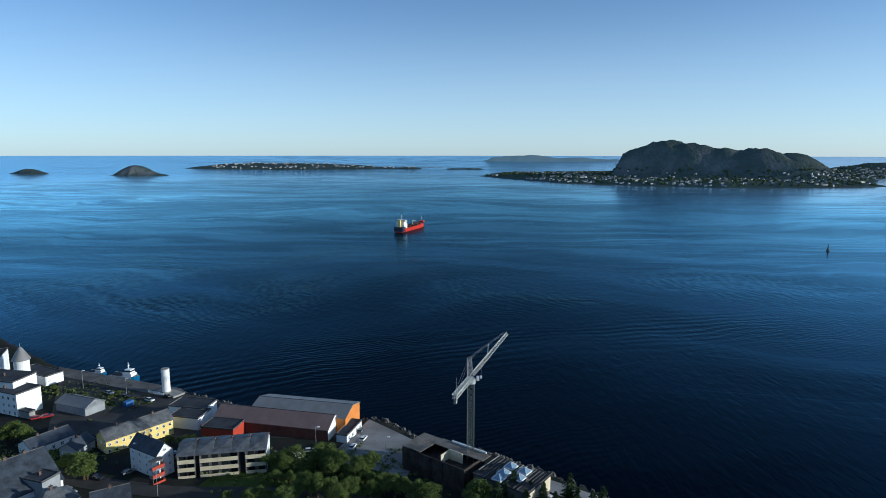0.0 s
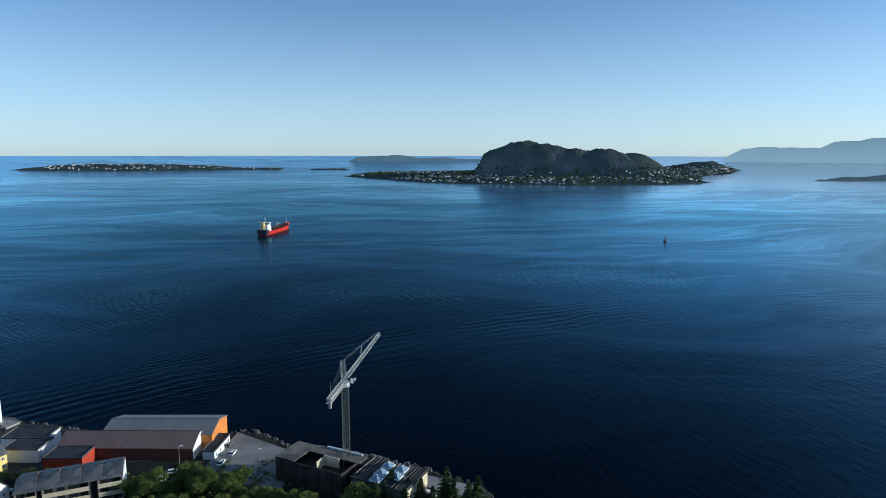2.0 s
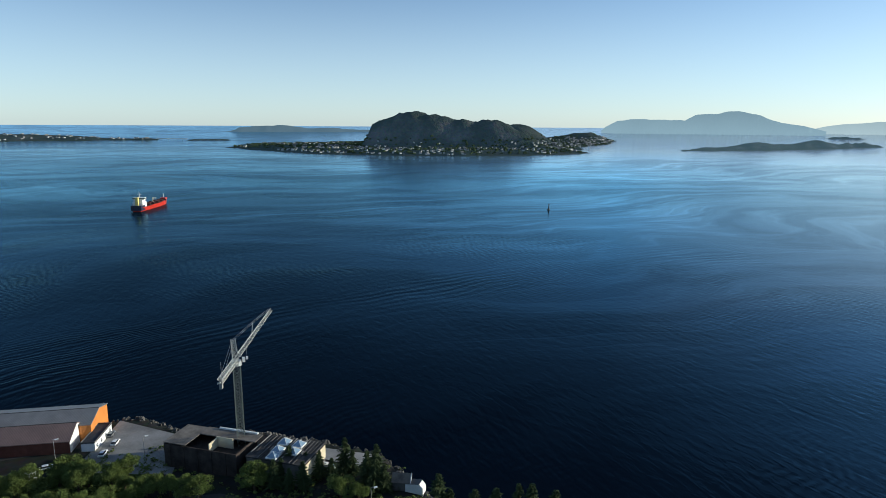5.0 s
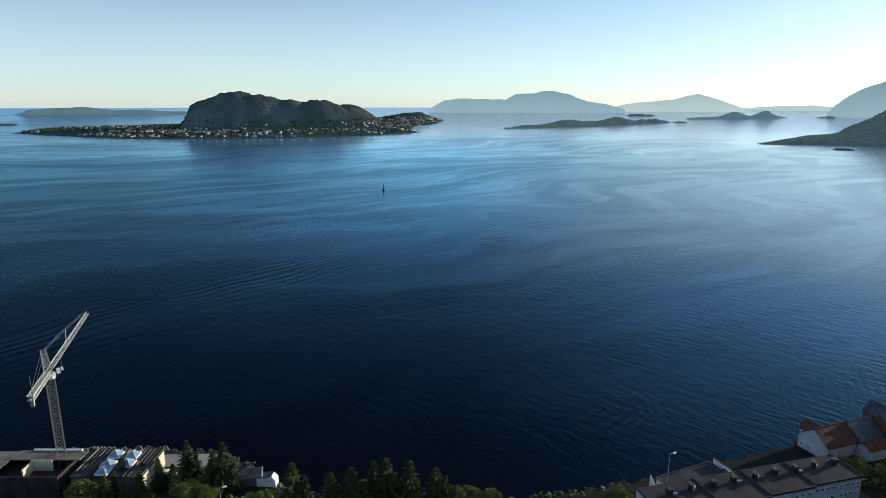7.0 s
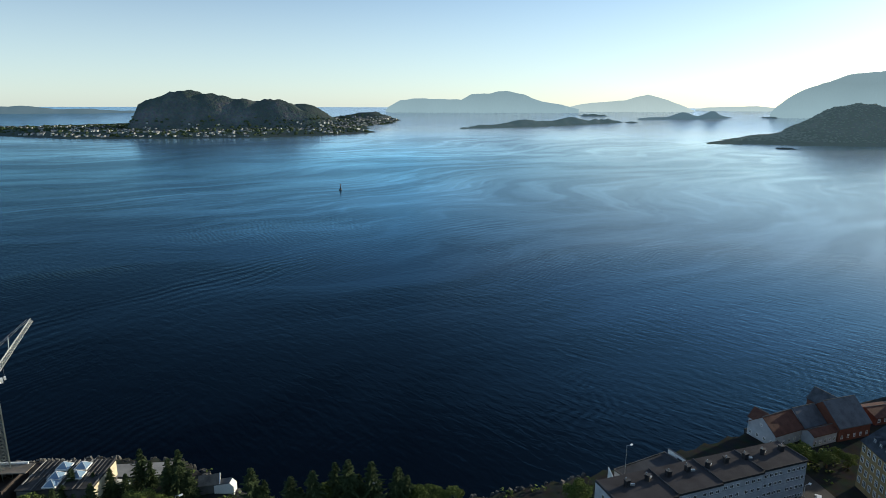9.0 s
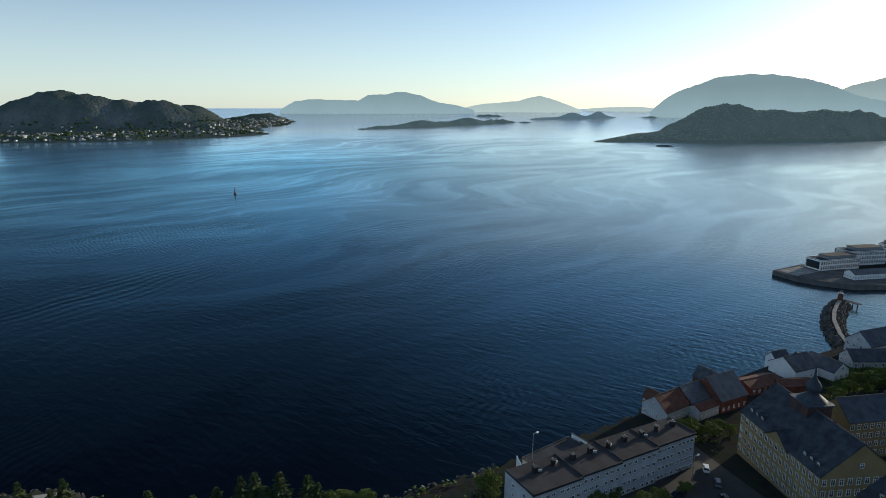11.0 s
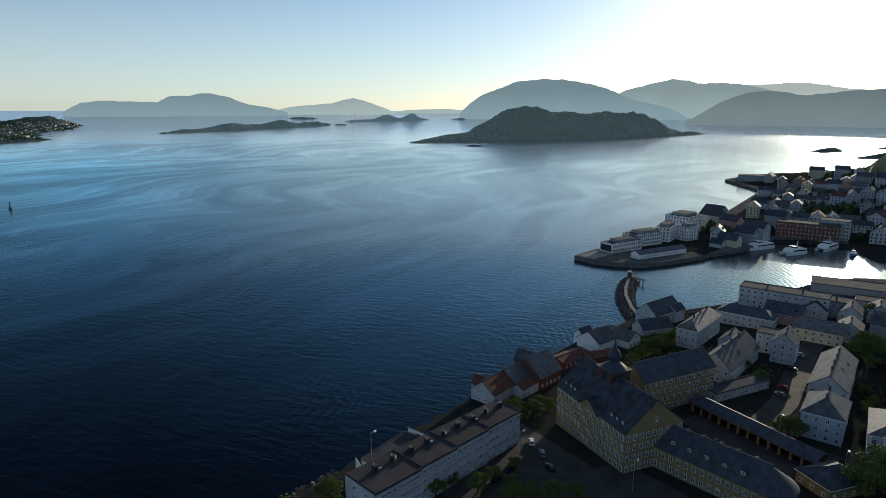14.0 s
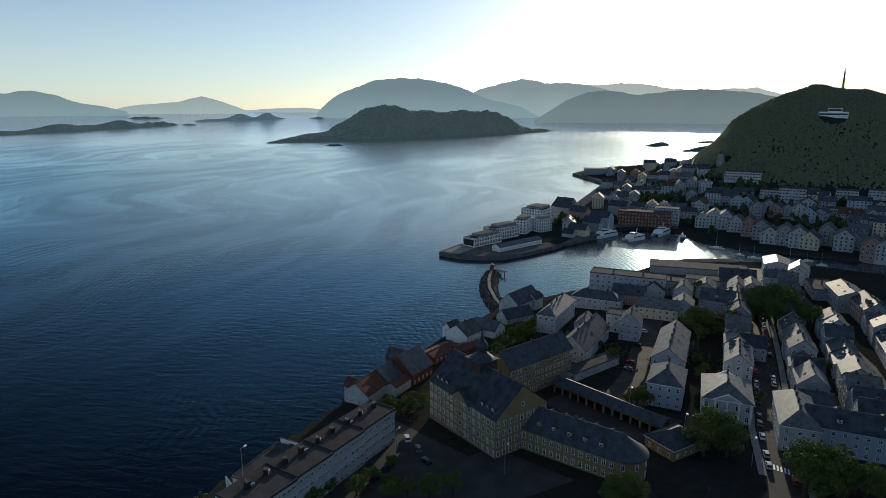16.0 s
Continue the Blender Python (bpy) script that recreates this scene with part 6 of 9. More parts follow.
house(804.9, -108.2, 7.19, 17.2, 10.5, 3, 4.2, -19.7, M_PLASTER, M_SLATE_D, 'white town house with steep slate roof in a dense row', group='houses behind the harbour', chimneys=1, sides='w', win=(1.4, 1.8, 2.7), dormers=1)
house(804.1, -127.3, 11.73, 18.0, 11.5, 2, 3.6, 71.0, M_PLASTER, M_SLATE_D, 'white town house with steep slate roof in a dense row', group='houses behind the harbour', chimneys=1, sides='nw', win=(1.4, 1.8, 2.7), dormers=0)
house(731.8, -102.6, 9.20, 17.6, 10.1, 3, 3.3, 72.0, M_PLASTER, M_SLATE, 'white town house with steep slate roof in a dense row', group='houses behind the harbour', chimneys=1, sides='nw', win=(1.4, 1.8, 2.7), dormers=0)
house(711.3, -116.5, 12.35, 12.6, 12.7, 3, 4.5, 70.7, M_PLASTER, M_SLATE, 'white town house with steep slate roof in a dense row', group='houses behind the harbour', chimneys=1, sides='nw', win=(1.4, 1.8, 2.7), dormers=1)
house(702.2, -127.1, 14.78, 17.9, 10.9, 4, 4.3, 84.7, M_BLUEWALL, M_REDTILE, 'pale blue town house with steep slate roof in a dense row', group='houses behind the harbour', chimneys=1, sides='nw', win=(1.4, 1.8, 2.7), dormers=0)
house(697.4, -135.6, 17.02, 17.1, 11.1, 4, 4.5, -3.0, M_GREYWALL, M_SLATE_D, 'grey town house with steep slate roof in a dense row', group='houses behind the harbour', chimneys=1, sides='nw', win=(1.4, 1.8, 2.7), dormers=0)
house(679.7, -145.0, 16.87, 19.0, 10.6, 2, 3.8, -12.0, M_GREYWALL, M_SLATE_D, 'grey town house with steep slate roof in a dense row', group='houses behind the harbour', chimneys=1, sides='nw', win=(1.4, 1.8, 2.7), dormers=0)
house(651.0, -146.7, 10.93, 13.4, 10.1, 2, 4.3, 67.3, M_GREYWALL, M_SLATE_D, 'grey town house with steep slate roof in a dense row', group='houses behind the harbour', chimneys=1, sides='nw', win=(1.4, 1.8, 2.7), dormers=0)
house(657.7, -161.2, 14.12, 14.1, 12.8, 4, 3.7, 66.2, M_PLASTER, M_SLATE_D, 'white town house with steep slate roof in a dense row', group='houses behind the harbour', chimneys=1, sides='nw', win=(1.4, 1.8, 2.7), dormers=0)
house(652.7, -173.7, 14.65, 16.6, 10.2, 3, 4.6, 65.1, M_GREYWALL, M_SLATE_D, 'grey town house with steep slate roof in a dense row', group='houses behind the harbour', chimneys=1, sides='nw', win=(1.4, 1.8, 2.7), dormers=0)
house(644.4, -179.5, 13.45, 13.9, 10.5, 3, 4.3, -7.6, M_PLASTER, M_SLATE_D, 'white town house with steep slate roof in a dense row', group='houses behind the harbour', chimneys=1, sides='nw', win=(1.4, 1.8, 2.7), dormers=0)
house(644.8, -190.8, 15.03, 18.5, 11.1, 2, 4.3, -28.5, M_BLUEWALL, M_SLATE_D, 'pale blue town house with steep slate roof in a dense row', group='houses behind the harbour', chimneys=1, sides='w', win=(1.4, 1.8, 2.7), dormers=0)
house(612.0, -189.0, 8.98, 12.8, 12.0, 4, 3.9, -9.2, M_GREYWALL, M_SLATE, 'grey town house with steep slate roof in a dense row', group='houses behind the harbour', chimneys=1, sides='nw', win=(1.4, 1.8, 2.7), dormers=1)
house(621.3, -202.3, 11.69, 13.4, 10.1, 3, 4.3, -18.0, M_PLASTER, M_SLATE, 'white town house with steep slate roof in a dense row', group='houses behind the harbour', chimneys=1, sides='nw', win=(1.4, 1.8, 2.7), dormers=0)
house(611.1, -206.6, 10.44, 13.3, 11.1, 3, 4.4, -30.7, M_ROSE, M_SLATE_D, 'rose-coloured town house with steep slate roof in a dense row', group='houses behind the harbour', chimneys=1, sides='w', win=(1.4, 1.8, 2.7), dormers=0)
house(606.9, -215.7, 10.61, 13.2, 10.6, 3, 4.2, -31.6, M_GREYWALL, M_SLATE_D, 'grey town house with steep slate roof in a dense row', group='houses behind the harbour', chimneys=1, sides='w', win=(1.4, 1.8, 2.7), dormers=1)
house(729.2, -136.7, 17.83, 15.2, 11.4, 3, 3.5, 69.4, M_PLASTER, M_SLATE_D, 'white town house with steep slate roof in a dense row', group='houses behind the harbour', chimneys=1, sides='nw', win=(1.4, 1.8, 2.7), dormers=1)
house(715.6, -143.9, 20.22, 17.0, 10.7, 3, 3.3, 68.6, M_PLASTER, M_SLATE_D, 'white town house with steep slate roof in a dense row', group='houses behind the harbour', chimneys=1, sides='nw', win=(1.4, 1.8, 2.7), dormers=0)
house(714.4, -152.1, 22.33, 15.5, 12.3, 3, 3.6, -24.0, M_PLASTER, M_SLATE_D, 'white town house with steep slate roof in a dense row', group='houses behind the harbour', chimneys=1, sides='w', win=(1.4, 1.8, 2.7), dormers=0)
house(695.1, -161.1, 22.44, 18.1, 12.9, 3, 3.5, -13.1, M_PLASTER, M_SLATE, 'white town house with steep slate roof in a dense row', group='houses behind the harbour', chimneys=1, sides='nw', win=(1.4, 1.8, 2.7), dormers=1)
house(931.4, -99.7, 3.11, 15.7, 10.3, 4, 4.5, 1.9, M_GREYWALL, M_SLATE_D, 'grey town house with steep slate roof in a dense row', group='houses behind the harbour', chimneys=1, sides='nw', win=(1.4, 1.8, 2.7), dormers=1)
house(897.7, -107.1, 3.92, 12.5, 12.2, 3, 3.2, 88.2, M_GREYWALL, M_SLATE, 'grey town house with steep slate roof in a dense row', group='houses behind the harbour', chimneys=1, sides='nw', win=(1.4, 1.8, 2.7), dormers=0)
house(879.8, -121.0, 6.53, 16.0, 11.1, 4, 4.4, -7.8, M_CREAM, M_REDTILE, 'cream town house with steep slate roof in a dense row', group='houses behind the harbour', chimneys=1, sides='nw', win=(1.4, 1.8, 2.7), dormers=0)
house(855.8, -134.1, 10.31, 15.9, 10.4, 4, 3.3, 71.1, M_GREYWALL, M_REDTILE, 'grey town house with steep slate roof in a dense row', group='houses behind the harbour', chimneys=1, sides='nw', win=(1.4, 1.8, 2.7), dormers=0)
house(814.2, -139.5, 15.25, 12.9, 11.6, 4, 3.6, 70.3, M_BLUEWALL, M_SLATE_D, 'pale blue town house with steep slate roof in a dense row', group='houses behind the harbour', chimneys=1, sides='nw', win=(1.4, 1.8, 2.7), dormers=0)
house(777.7, -145.0, 19.56, 12.4, 12.1, 3, 4.3, -22.6, M_ROSE, M_REDTILE, 'rose-coloured town house with steep slate roof in a dense row', group='houses behind the harbour', chimneys=1, sides='w', win=(1.4, 1.8, 2.7), dormers=0)
house(742.4, -149.7, 23.57, 12.5, 12.3, 3, 4.4, 68.6, M_PLASTER, M_SLATE, 'white town house with steep slate roof in a dense row', group='houses behind the harbour', chimneys=1, sides='nw', win=(1.4, 1.8, 2.7), dormers=0)
house(1011.5, -90.8, 5.06, 16.0, 11.3, 3, 4.4, -17.1, M_GREYWALL, M_SLATE_D, 'grey town house with steep slate roof in a dense row', group='houses behind the harbour', chimneys=1, sides='w', win=(1.4, 1.8, 2.7), dormers=0)
house(972.7, -102.8, 4.96, 17.7, 11.1, 3, 3.7, -6.0, M_PLASTER, M_SLATE_D, 'white town house with steep slate roof in a dense row', group='houses behind the harbour', chimneys=1, sides='nw', win=(1.4, 1.8, 2.7), dormers=0)
house(958.6, -121.4, 7.13, 15.5, 11.0, 3, 3.3, -19.2, M_ROSE, M_REDTILE, 'rose-coloured town house with steep slate roof in a dense row', group='houses behind the harbour', chimneys=1, sides='w', win=(1.4, 1.8, 2.7), dormers=1)
house(945.5, -134.8, 8.58, 12.9, 12.9, 2, 3.9, -0.1, M_PLASTER, M_SLATE_D, 'white town house with steep slate roof in a dense row', group='houses behind the harbour', chimneys=1, sides='nw', win=(1.4, 1.8, 2.7), dormers=1)
house(938.2, -154.1, 11.52, 15.7, 10.4, 2, 3.7, -9.3, M_GREYWALL, M_SLATE_D, 'grey town house with steep slate roof in a dense row', group='houses behind the harbour', chimneys=1, sides='nw', win=(1.4, 1.8, 2.7), dormers=0)
house(844.1, -155.2, 19.44, 13.9, 11.8, 3, 3.9, -10.4, M_PLASTER, M_SLATE_D, 'white town house with steep slate roof in a dense row', group='houses behind the harbour', chimneys=1, sides='nw', win=(1.4, 1.8, 2.7), dormers=0)
house(670.6, -170.7, 18.97, 14.2, 12.7, 2, 4.2, 65.7, M_BLUEWALL, M_SLATE, 'pale blue town house with steep slate roof in a dense row', group='houses behind the harbour', chimneys=1, sides='nw', win=(1.4, 1.8, 2.7), dormers=0)
house(666.4, -177.6, 18.66, 15.7, 12.9, 2, 3.2, 80.1, M_GREYWALL, M_SLATE, 'grey town house with steep slate roof in a dense row', group='houses behind the harbour', chimneys=1, sides='nw', win=(1.4, 1.8, 2.7), dormers=0)
house(665.5, -191.3, 20.41, 18.8, 10.1, 2, 3.6, 79.0, M_GREYWALL, M_SLATE_D, 'grey town house with steep slate roof in a dense row', group='houses behind the harbour', chimneys=1, sides='nw', win=(1.4, 1.8, 2.7), dormers=0)
house(601.5, -221.9, 10.30, 13.5, 10.8, 4, 3.7, -20.3, M_PLASTER, M_SLATE, 'white town house with steep slate roof in a dense row', group='houses behind the harbour', chimneys=1, sides='nw', win=(1.4, 1.8, 2.7), dormers=0)
house(595.6, -230.0, 9.70, 14.5, 10.7, 3, 4.2, -33.1, M_BLUEWALL, M_SLATE_D, 'pale blue town house with steep slate roof in a dense row', group='houses behind the harbour', chimneys=1, sides='w', win=(1.4, 1.8, 2.7), dormers=0)
house(594.9, -239.2, 9.96, 17.8, 11.5, 3, 3.4, -33.9, M_GREYWALL, M_SLATE_D, 'grey town house with steep slate roof in a dense row', group='houses behind the harbour', chimneys=1, sides='w', win=(1.4, 1.8, 2.7), dormers=0)
house(588.7, -259.0, 9.61, 17.6, 12.3, 3, 4.3, 56.3, M_GREYWALL, M_REDTILE, 'grey town house with steep slate roof in a dense row', group='houses behind the harbour', chimneys=1, sides='nw', win=(1.4, 1.8, 2.7), dormers=1)
house(579.8, -262.5, 8.33, 14.6, 10.0, 2, 4.2, 70.6, M_GREYWALL, M_SLATE, 'grey town house with steep slate roof in a dense row', group='houses behind the harbour', chimneys=1, sides='nw', win=(1.4, 1.8, 2.7), dormers=0)
house(580.8, -272.0, 8.67, 14.2, 10.1, 4, 4.0, -17.1, M_PLASTER, M_SLATE, 'white town house with steep slate roof in a dense row', group='houses behind the harbour', chimneys=1, sides='nw', win=(1.4, 1.8, 2.7), dormers=0)
house(587.8, -282.0, 10.03, 18.9, 12.4, 4, 4.3, 69.4, M_PLASTER, M_SLATE, 'white town house with steep slate roof in a dense row', group='houses behind the harbour', chimneys=1, sides='nw', win=(1.4, 1.8, 2.7), dormers=0)
house(615.5, -276.7, 15.17, 18.7, 10.1, 4, 3.5, 70.8, M_BLUEWALL, M_SLATE_D, 'pale blue town house with steep slate roof in a dense row', group='houses behind the harbour', chimneys=1, sides='nw', win=(1.4, 1.8, 2.7), dormers=0)
house(617.6, -285.4, 15.87, 17.4, 11.8, 2, 3.7, 55.2, M_PLASTER, M_SLATE_D, 'white town house with steep slate roof in a dense row', group='houses behind the harbour', chimneys=1, sides='nw', win=(1.4, 1.8, 2.7), dormers=0)
house(609.6, -291.2, 14.28, 12.3, 10.3, 3, 4.6, -17.5, M_PLASTER, M_SLATE_D, 'white town house with steep slate roof in a dense row', group='houses behind the harbour', chimneys=1, sides='nw', win=(1.4, 1.8, 2.7), dormers=1)
house(622.7, -236.6, 14.98, 15.6, 12.7, 3, 3.7, -20.8, M_PLASTER, M_REDTILE, 'white town house with steep slate roof in a dense row', group='houses behind the harbour', chimneys=1, sides='nw', win=(1.4, 1.8, 2.7), dormers=1)
house(631.2, -247.7, 17.61, 18.8, 12.0, 4, 3.5, 58.6, M_CREAM, M_SLATE_D, 'cream town house with steep slate roof in a dense row', group='houses behind the harbour', chimneys=1, sides='nw', win=(1.4, 1.8, 2.7), dormers=1)
house(622.5, -252.1, 15.80, 14.2, 11.0, 3, 4.3, 73.0, M_GREYWALL, M_SLATE_D, 'grey town house with steep slate roof in a dense row', group='houses behind the harbour', chimneys=1, sides='nw', win=(1.4, 1.8, 2.7), dormers=0)
house(557.0, -252.5, 5.84, 14.1, 12.4, 2, 3.3, 70.6, M_GREYWALL, M_SLATE, 'grey town house with steep slate roof in a dense row', group='houses behind the harbour', chimneys=1, sides='nw', win=(1.4, 1.8, 2.7), dormers=0)
house(561.9, -263.2, 6.33, 13.6, 10.2, 4, 4.2, 69.9, M_GREYWALL, M_SLATE_D, 'grey town house with steep slate roof in a dense row', group='houses behind the harbour', chimneys=1, sides='nw', win=(1.4, 1.8, 2.7), dormers=1)
house(555.4, -269.8, 5.91, 13.6, 11.4, 4, 4.6, 69.1, M_CREAM, M_SLATE_D, 'cream town house with steep slate roof in a dense row', group='houses behind the harbour', chimneys=1, sides='nw', win=(1.4, 1.8, 2.7), dormers=0)
house(803.5, -158.1, 26.90, 16.2, 12.9, 3, 3.9, -11.1, M_PLASTER, M_SLATE, 'white town house with steep slate roof in a dense row', group='houses behind the harbour', chimneys=1, sides='nw', win=(1.4, 1.8, 2.7), dormers=0)
house(779.6, -160.6, 30.61, 15.9, 11.7, 3, 3.5, 68.4, M_GREYWALL, M_SLATE, 'grey town house with steep slate roof in a dense row', group='houses behind the harbour', chimneys=1, sides='nw', win=(1.4, 1.8, 2.7), dormers=0)
house(747.4, -169.1, 32.49, 12.4, 11.5, 3, 4.7, 82.2, M_PLASTER, M_SLATE_D, 'white town house with steep slate roof in a dense row', group='houses behind the harbour', chimneys=1, sides='nw', win=(1.4, 1.8, 2.7), dormers=0)
house(1009.8, -148.5, 13.46, 18.5, 10.7, 4, 4.5, 86.6, M_CREAM, M_SLATE_D, 'cream town house with steep slate roof in a dense row', group='houses behind the harbour', chimneys=1, sides='nw', win=(1.4, 1.8, 2.7), dormers=0)
house(1015.2, -161.9, 15.22, 16.7, 10.3, 2, 3.4, -1.1, M_GREYWALL, M_SLATE, 'grey town house with steep slate roof in a dense row', group='houses behind the harbour', chimneys=1, sides='nw', win=(1.4, 1.8, 2.7), dormers=0)
house(977.4, -173.5, 18.54, 17.7, 12.4, 4, 4.7, 84.9, M_BLUEWALL, M_SLATE_D, 'pale blue town house with steep slate roof in a dense row', group='houses behind the harbour', chimneys=1, sides='nw', win=(1.4, 1.8, 2.7), dormers=0)
house(904.6, -179.3, 26.07, 17.7, 10.6, 3, 3.8, -3.2, M_PLASTER, M_SLATE_D, 'white town house with steep slate roof in a dense row', group='houses behind the harbour', chimneys=1, sides='nw', win=(1.4, 1.8, 2.7), dormers=1)

# ---- school tower ----
t = thing("school_tower", "dark red-brown roof lantern with curved copper spire on the school roof", "tower", at=(190.5, 20.5, 24.0), turn=45)
g = Geo().box(-3.7, 3.7, -3.7, 3.7, -3.5, 3.6)
part("lantern", g, surface("dark_oxblood_paint", (0.07, 0.034, 0.03), 0.8, spread=0.3), t)
part("cornice", Geo().box(-4.2, 4.2, -4.2, 4.2, 3.6, 4.0), M_SLATE_D, t)
RINGS = ((4.0, 4.1), (5.0, 3.0), (5.8, 1.9), (6.5, 1.5), (7.2, 1.9), (8.2, 2.1), (9.2, 1.7), (10.2, 0.9), (11.2, 0.4), (15.0, 0.05))
g, n = Geo(), 14
for z0, r0 in RINGS:
    g.v += [(r0 * math.cos(2 * math.pi * k / n), r0 * math.sin(2 * math.pi * k / n), z0) for k in range(n)]
for i in range(len(RINGS) - 1):
    for k in range(n):
        g.f.append((i * n + k, i * n + (k + 1) % n, (i + 1) * n + (k + 1) % n, (i + 1) * n + k))
me = g.mesh("spire", M_SLATE_D)
me.shade_smooth()
part("spire", me, (), t, "curved dark copper spire")
for k in range(4):
    part("louvre", Geo().box(-0.8, 0.8, -3.78, -3.68, 0.6, 2.8), M_DARK, t, turn=k * math.pi / 2)
t = thing("roof_pediment", "ochre school front gable with slate cheeks", "gable", at=(179.6, 26.2, 17.2), turn=225.3)
g = Geo()
g.hexa([(-5, -0.3, 0), (5, -0.3, 0), (0, -0.3, 3.6)], [(-5, 5, 0), (5, 5, 0), (0, 5, 3.6)])
part("gable_wall", g, M_OCHRE, t)
g = Geo()
for s in (-1, 1):
    g.hexa([(s * 5.4, -0.7, -0.1), (0, -0.7, 3.8), (0, 6, 3.8), (s * 5.4, 6, -0.1)], [(s * 5.4, -0.7, 0.2), (0, -0.7, 4.1), (0, 6, 4.1), (s * 5.4, 6, 0.2)])
part("gable_roof", g, M_SLATE_D, t)

# small dormers along the school's front slope
for u in (-14.6, -12.0, -9.4, 9.4, 12.0, 14.6):
    t = thing("roof_dormer", "small slate-cheeked dormer on the school roof", "dormer", "school dormers", at=(187.3, 18.6, 4.5), turn=45.3)
    yb, zb = 9.3, 14.1
    g = Geo().hexa([(u - 0.75, yb, zb), (u + 0.75, yb, zb), (u + 0.75, yb - 3.2, zb), (u - 0.75, yb - 3.2, zb)], [(u - 0.75, yb, zb + 1.6), (u + 0.75, yb, zb + 1.6), (u + 0.75, yb - 3.2, zb + 1.6), (u - 0.75, yb - 3.2, zb + 1.6)])
    part("cheeks", g, M_SLATE_D, t)
    part("hood", Geo().hexa([(u - 0.95, yb + 0.25, zb + 1.6), (u + 0.95, yb + 0.25, zb + 1.6), (u + 0.95, yb - 3.4, zb + 1.6), (u - 0.95, yb - 3.4, zb + 1.6)], [(u - 0.5, yb + 0.15, zb + 2.1), (u + 0.5, yb + 0.15, zb + 2.1), (u + 0.5, yb - 3.4, zb + 2.1), (u - 0.5, yb - 3.4, zb + 2.1)]), M_SLATE_D, t)
    part("window", window_mesh(0.9, 1.2), (), t, at=(u, yb + 0.01, zb + 0.2), turn=math.pi)

# rounded end of the low school wing
t = thing("school_apse", "rounded ochre end of the school wing with a half-conical slate roof", "school", "school wings", at=(167.2, -24.1, 4.80), turn=-116.8)
ring = [(6.50 * math.cos(q), 6.50 * math.sin(q)) for q in np.linspace(-math.pi / 2, math.pi / 2, 15).tolist()]
part("wall", Geo().hexa([(*q, -2.5) for q in ring], [(*q, 7.10) for q in ring]), M_OCHRE, t)
g = Geo()
eave = [(u * 1.08, v * 1.08, 7.10) for u, v in ring]
for q, r in zip(eave, eave[1:]):
    g.face([q, r, (0, 0, 12.10)])
g.hexa([(q[0], q[1], q[2] - 0.25) for q in eave], eave)
part("roof", g, M_SLATE_D, t)
for k in range(5):
    q = -1.25 + 0.625 * k
    for zz in (0.9, 4.2):
        part("window", window_mesh(1.1, 1.8), (), t, at=(6.50 * math.cos(q), 6.50 * math.sin(q), zz), turn=q + math.pi / 2)

# arcade along the school yard
t = thing("arcade", "long low ochre arcade with slate roof round the school yard", "arcade", at=(206.0, -23.0, 4.8), turn=231.6)
g = Geo()
g.box(-22, 22, 2.6, 3.4, -1, 3.6)
for k in range(13):
    u = -21.5 + 43 * k / 12
    g.box(u - 0.35, u + 0.35, -3.2, -2.6, -1, 2.7)
g.box(-22, 22, -3.2, -2.6, 2.7, 3.6)
part("wall", g, M_OCHRE, t)
g = Geo()
for s in (-1, 1):
    lo = [(-22.5, s * 4.0, 3.4), (22.5, s * 4.0, 3.4), (22.5, 0, 5.4), (-22.5, 0, 5.4)]
    g.hexa(lo, [(p[0], p[1], p[2] + 0.25) for p in lo])
part("roof", g, M_SLATE_D, t)

# roof vents of the long block
block_at = Matrix.Translation((150.1, 63.1, 14.9)) @ pose(0, 0, 0, 0, 0, -22.5)
vent = thing("roof_vent", "dark ventilation stack with a bent pale duct on the block roof", "vent", "roof vents")
part("shaft", Geo().box(-0.6, 0.6, -0.6, 0.6, -0.4, 1.5).box(-0.75, 0.75, -0.75, 0.75, 1.5, 1.75), M_DARK, vent)
part("duct", Geo().bar((0.6, -0.3, 0.3), (1.9, -0.6, 0.25), 0.5), M_STEEL, vent)
part("pipe", Geo().tube(-0.3, 0.2, 1.7, 2.4, 0.14, 0.14, 8), M_STEEL, vent)
vent.matrix_basis = block_at @ pose(-25, 0.6, 0)
for k in range(1, 9):
    copy_thing(vent, block_at @ pose(-25 + 6.4 * k, 0.6 + 0.3 * (k % 2), 0, 0, 0, 40 * (k % 3)))


def lamp_post(x, y, h, z=None):
    z = float(ground_z(x, y)) if z is None else z
    t = thing("street_lamp", "tall grey steel lamp post with a pale head", "street lamp", "street lamps", at=(x, y, z))
    part("post", Geo().tube(0, 0, -0.5, h, 0.1, 0.06, 8), M_STEEL, t)
    part("arm", Geo().bar((0, 0, h - 0.05), (0.9, -0.6, h + 0.15), 0.09), M_STEEL, t)
    part("head", Geo().box(0.6, 1.6, -1.0, -0.45, h + 0.05, h + 0.3), M_WHITE, t)
    return t


lamp_post(142.2, 82.8, 13.5)
lamp_post(79.9, 120.3, 10.0)
for x, y in ((-46, 212), (-88, 178), (-104, 196), (86, 92), (40, 150), (176, -62), (196, -84), (230, -76), (262, -100), (300, -92), (205, -30), (188, -45), (166, 44), (-140, 262), (-165, 272), (-20, 205), (160, 10)):
    lamp_post(x, y, 9.0)

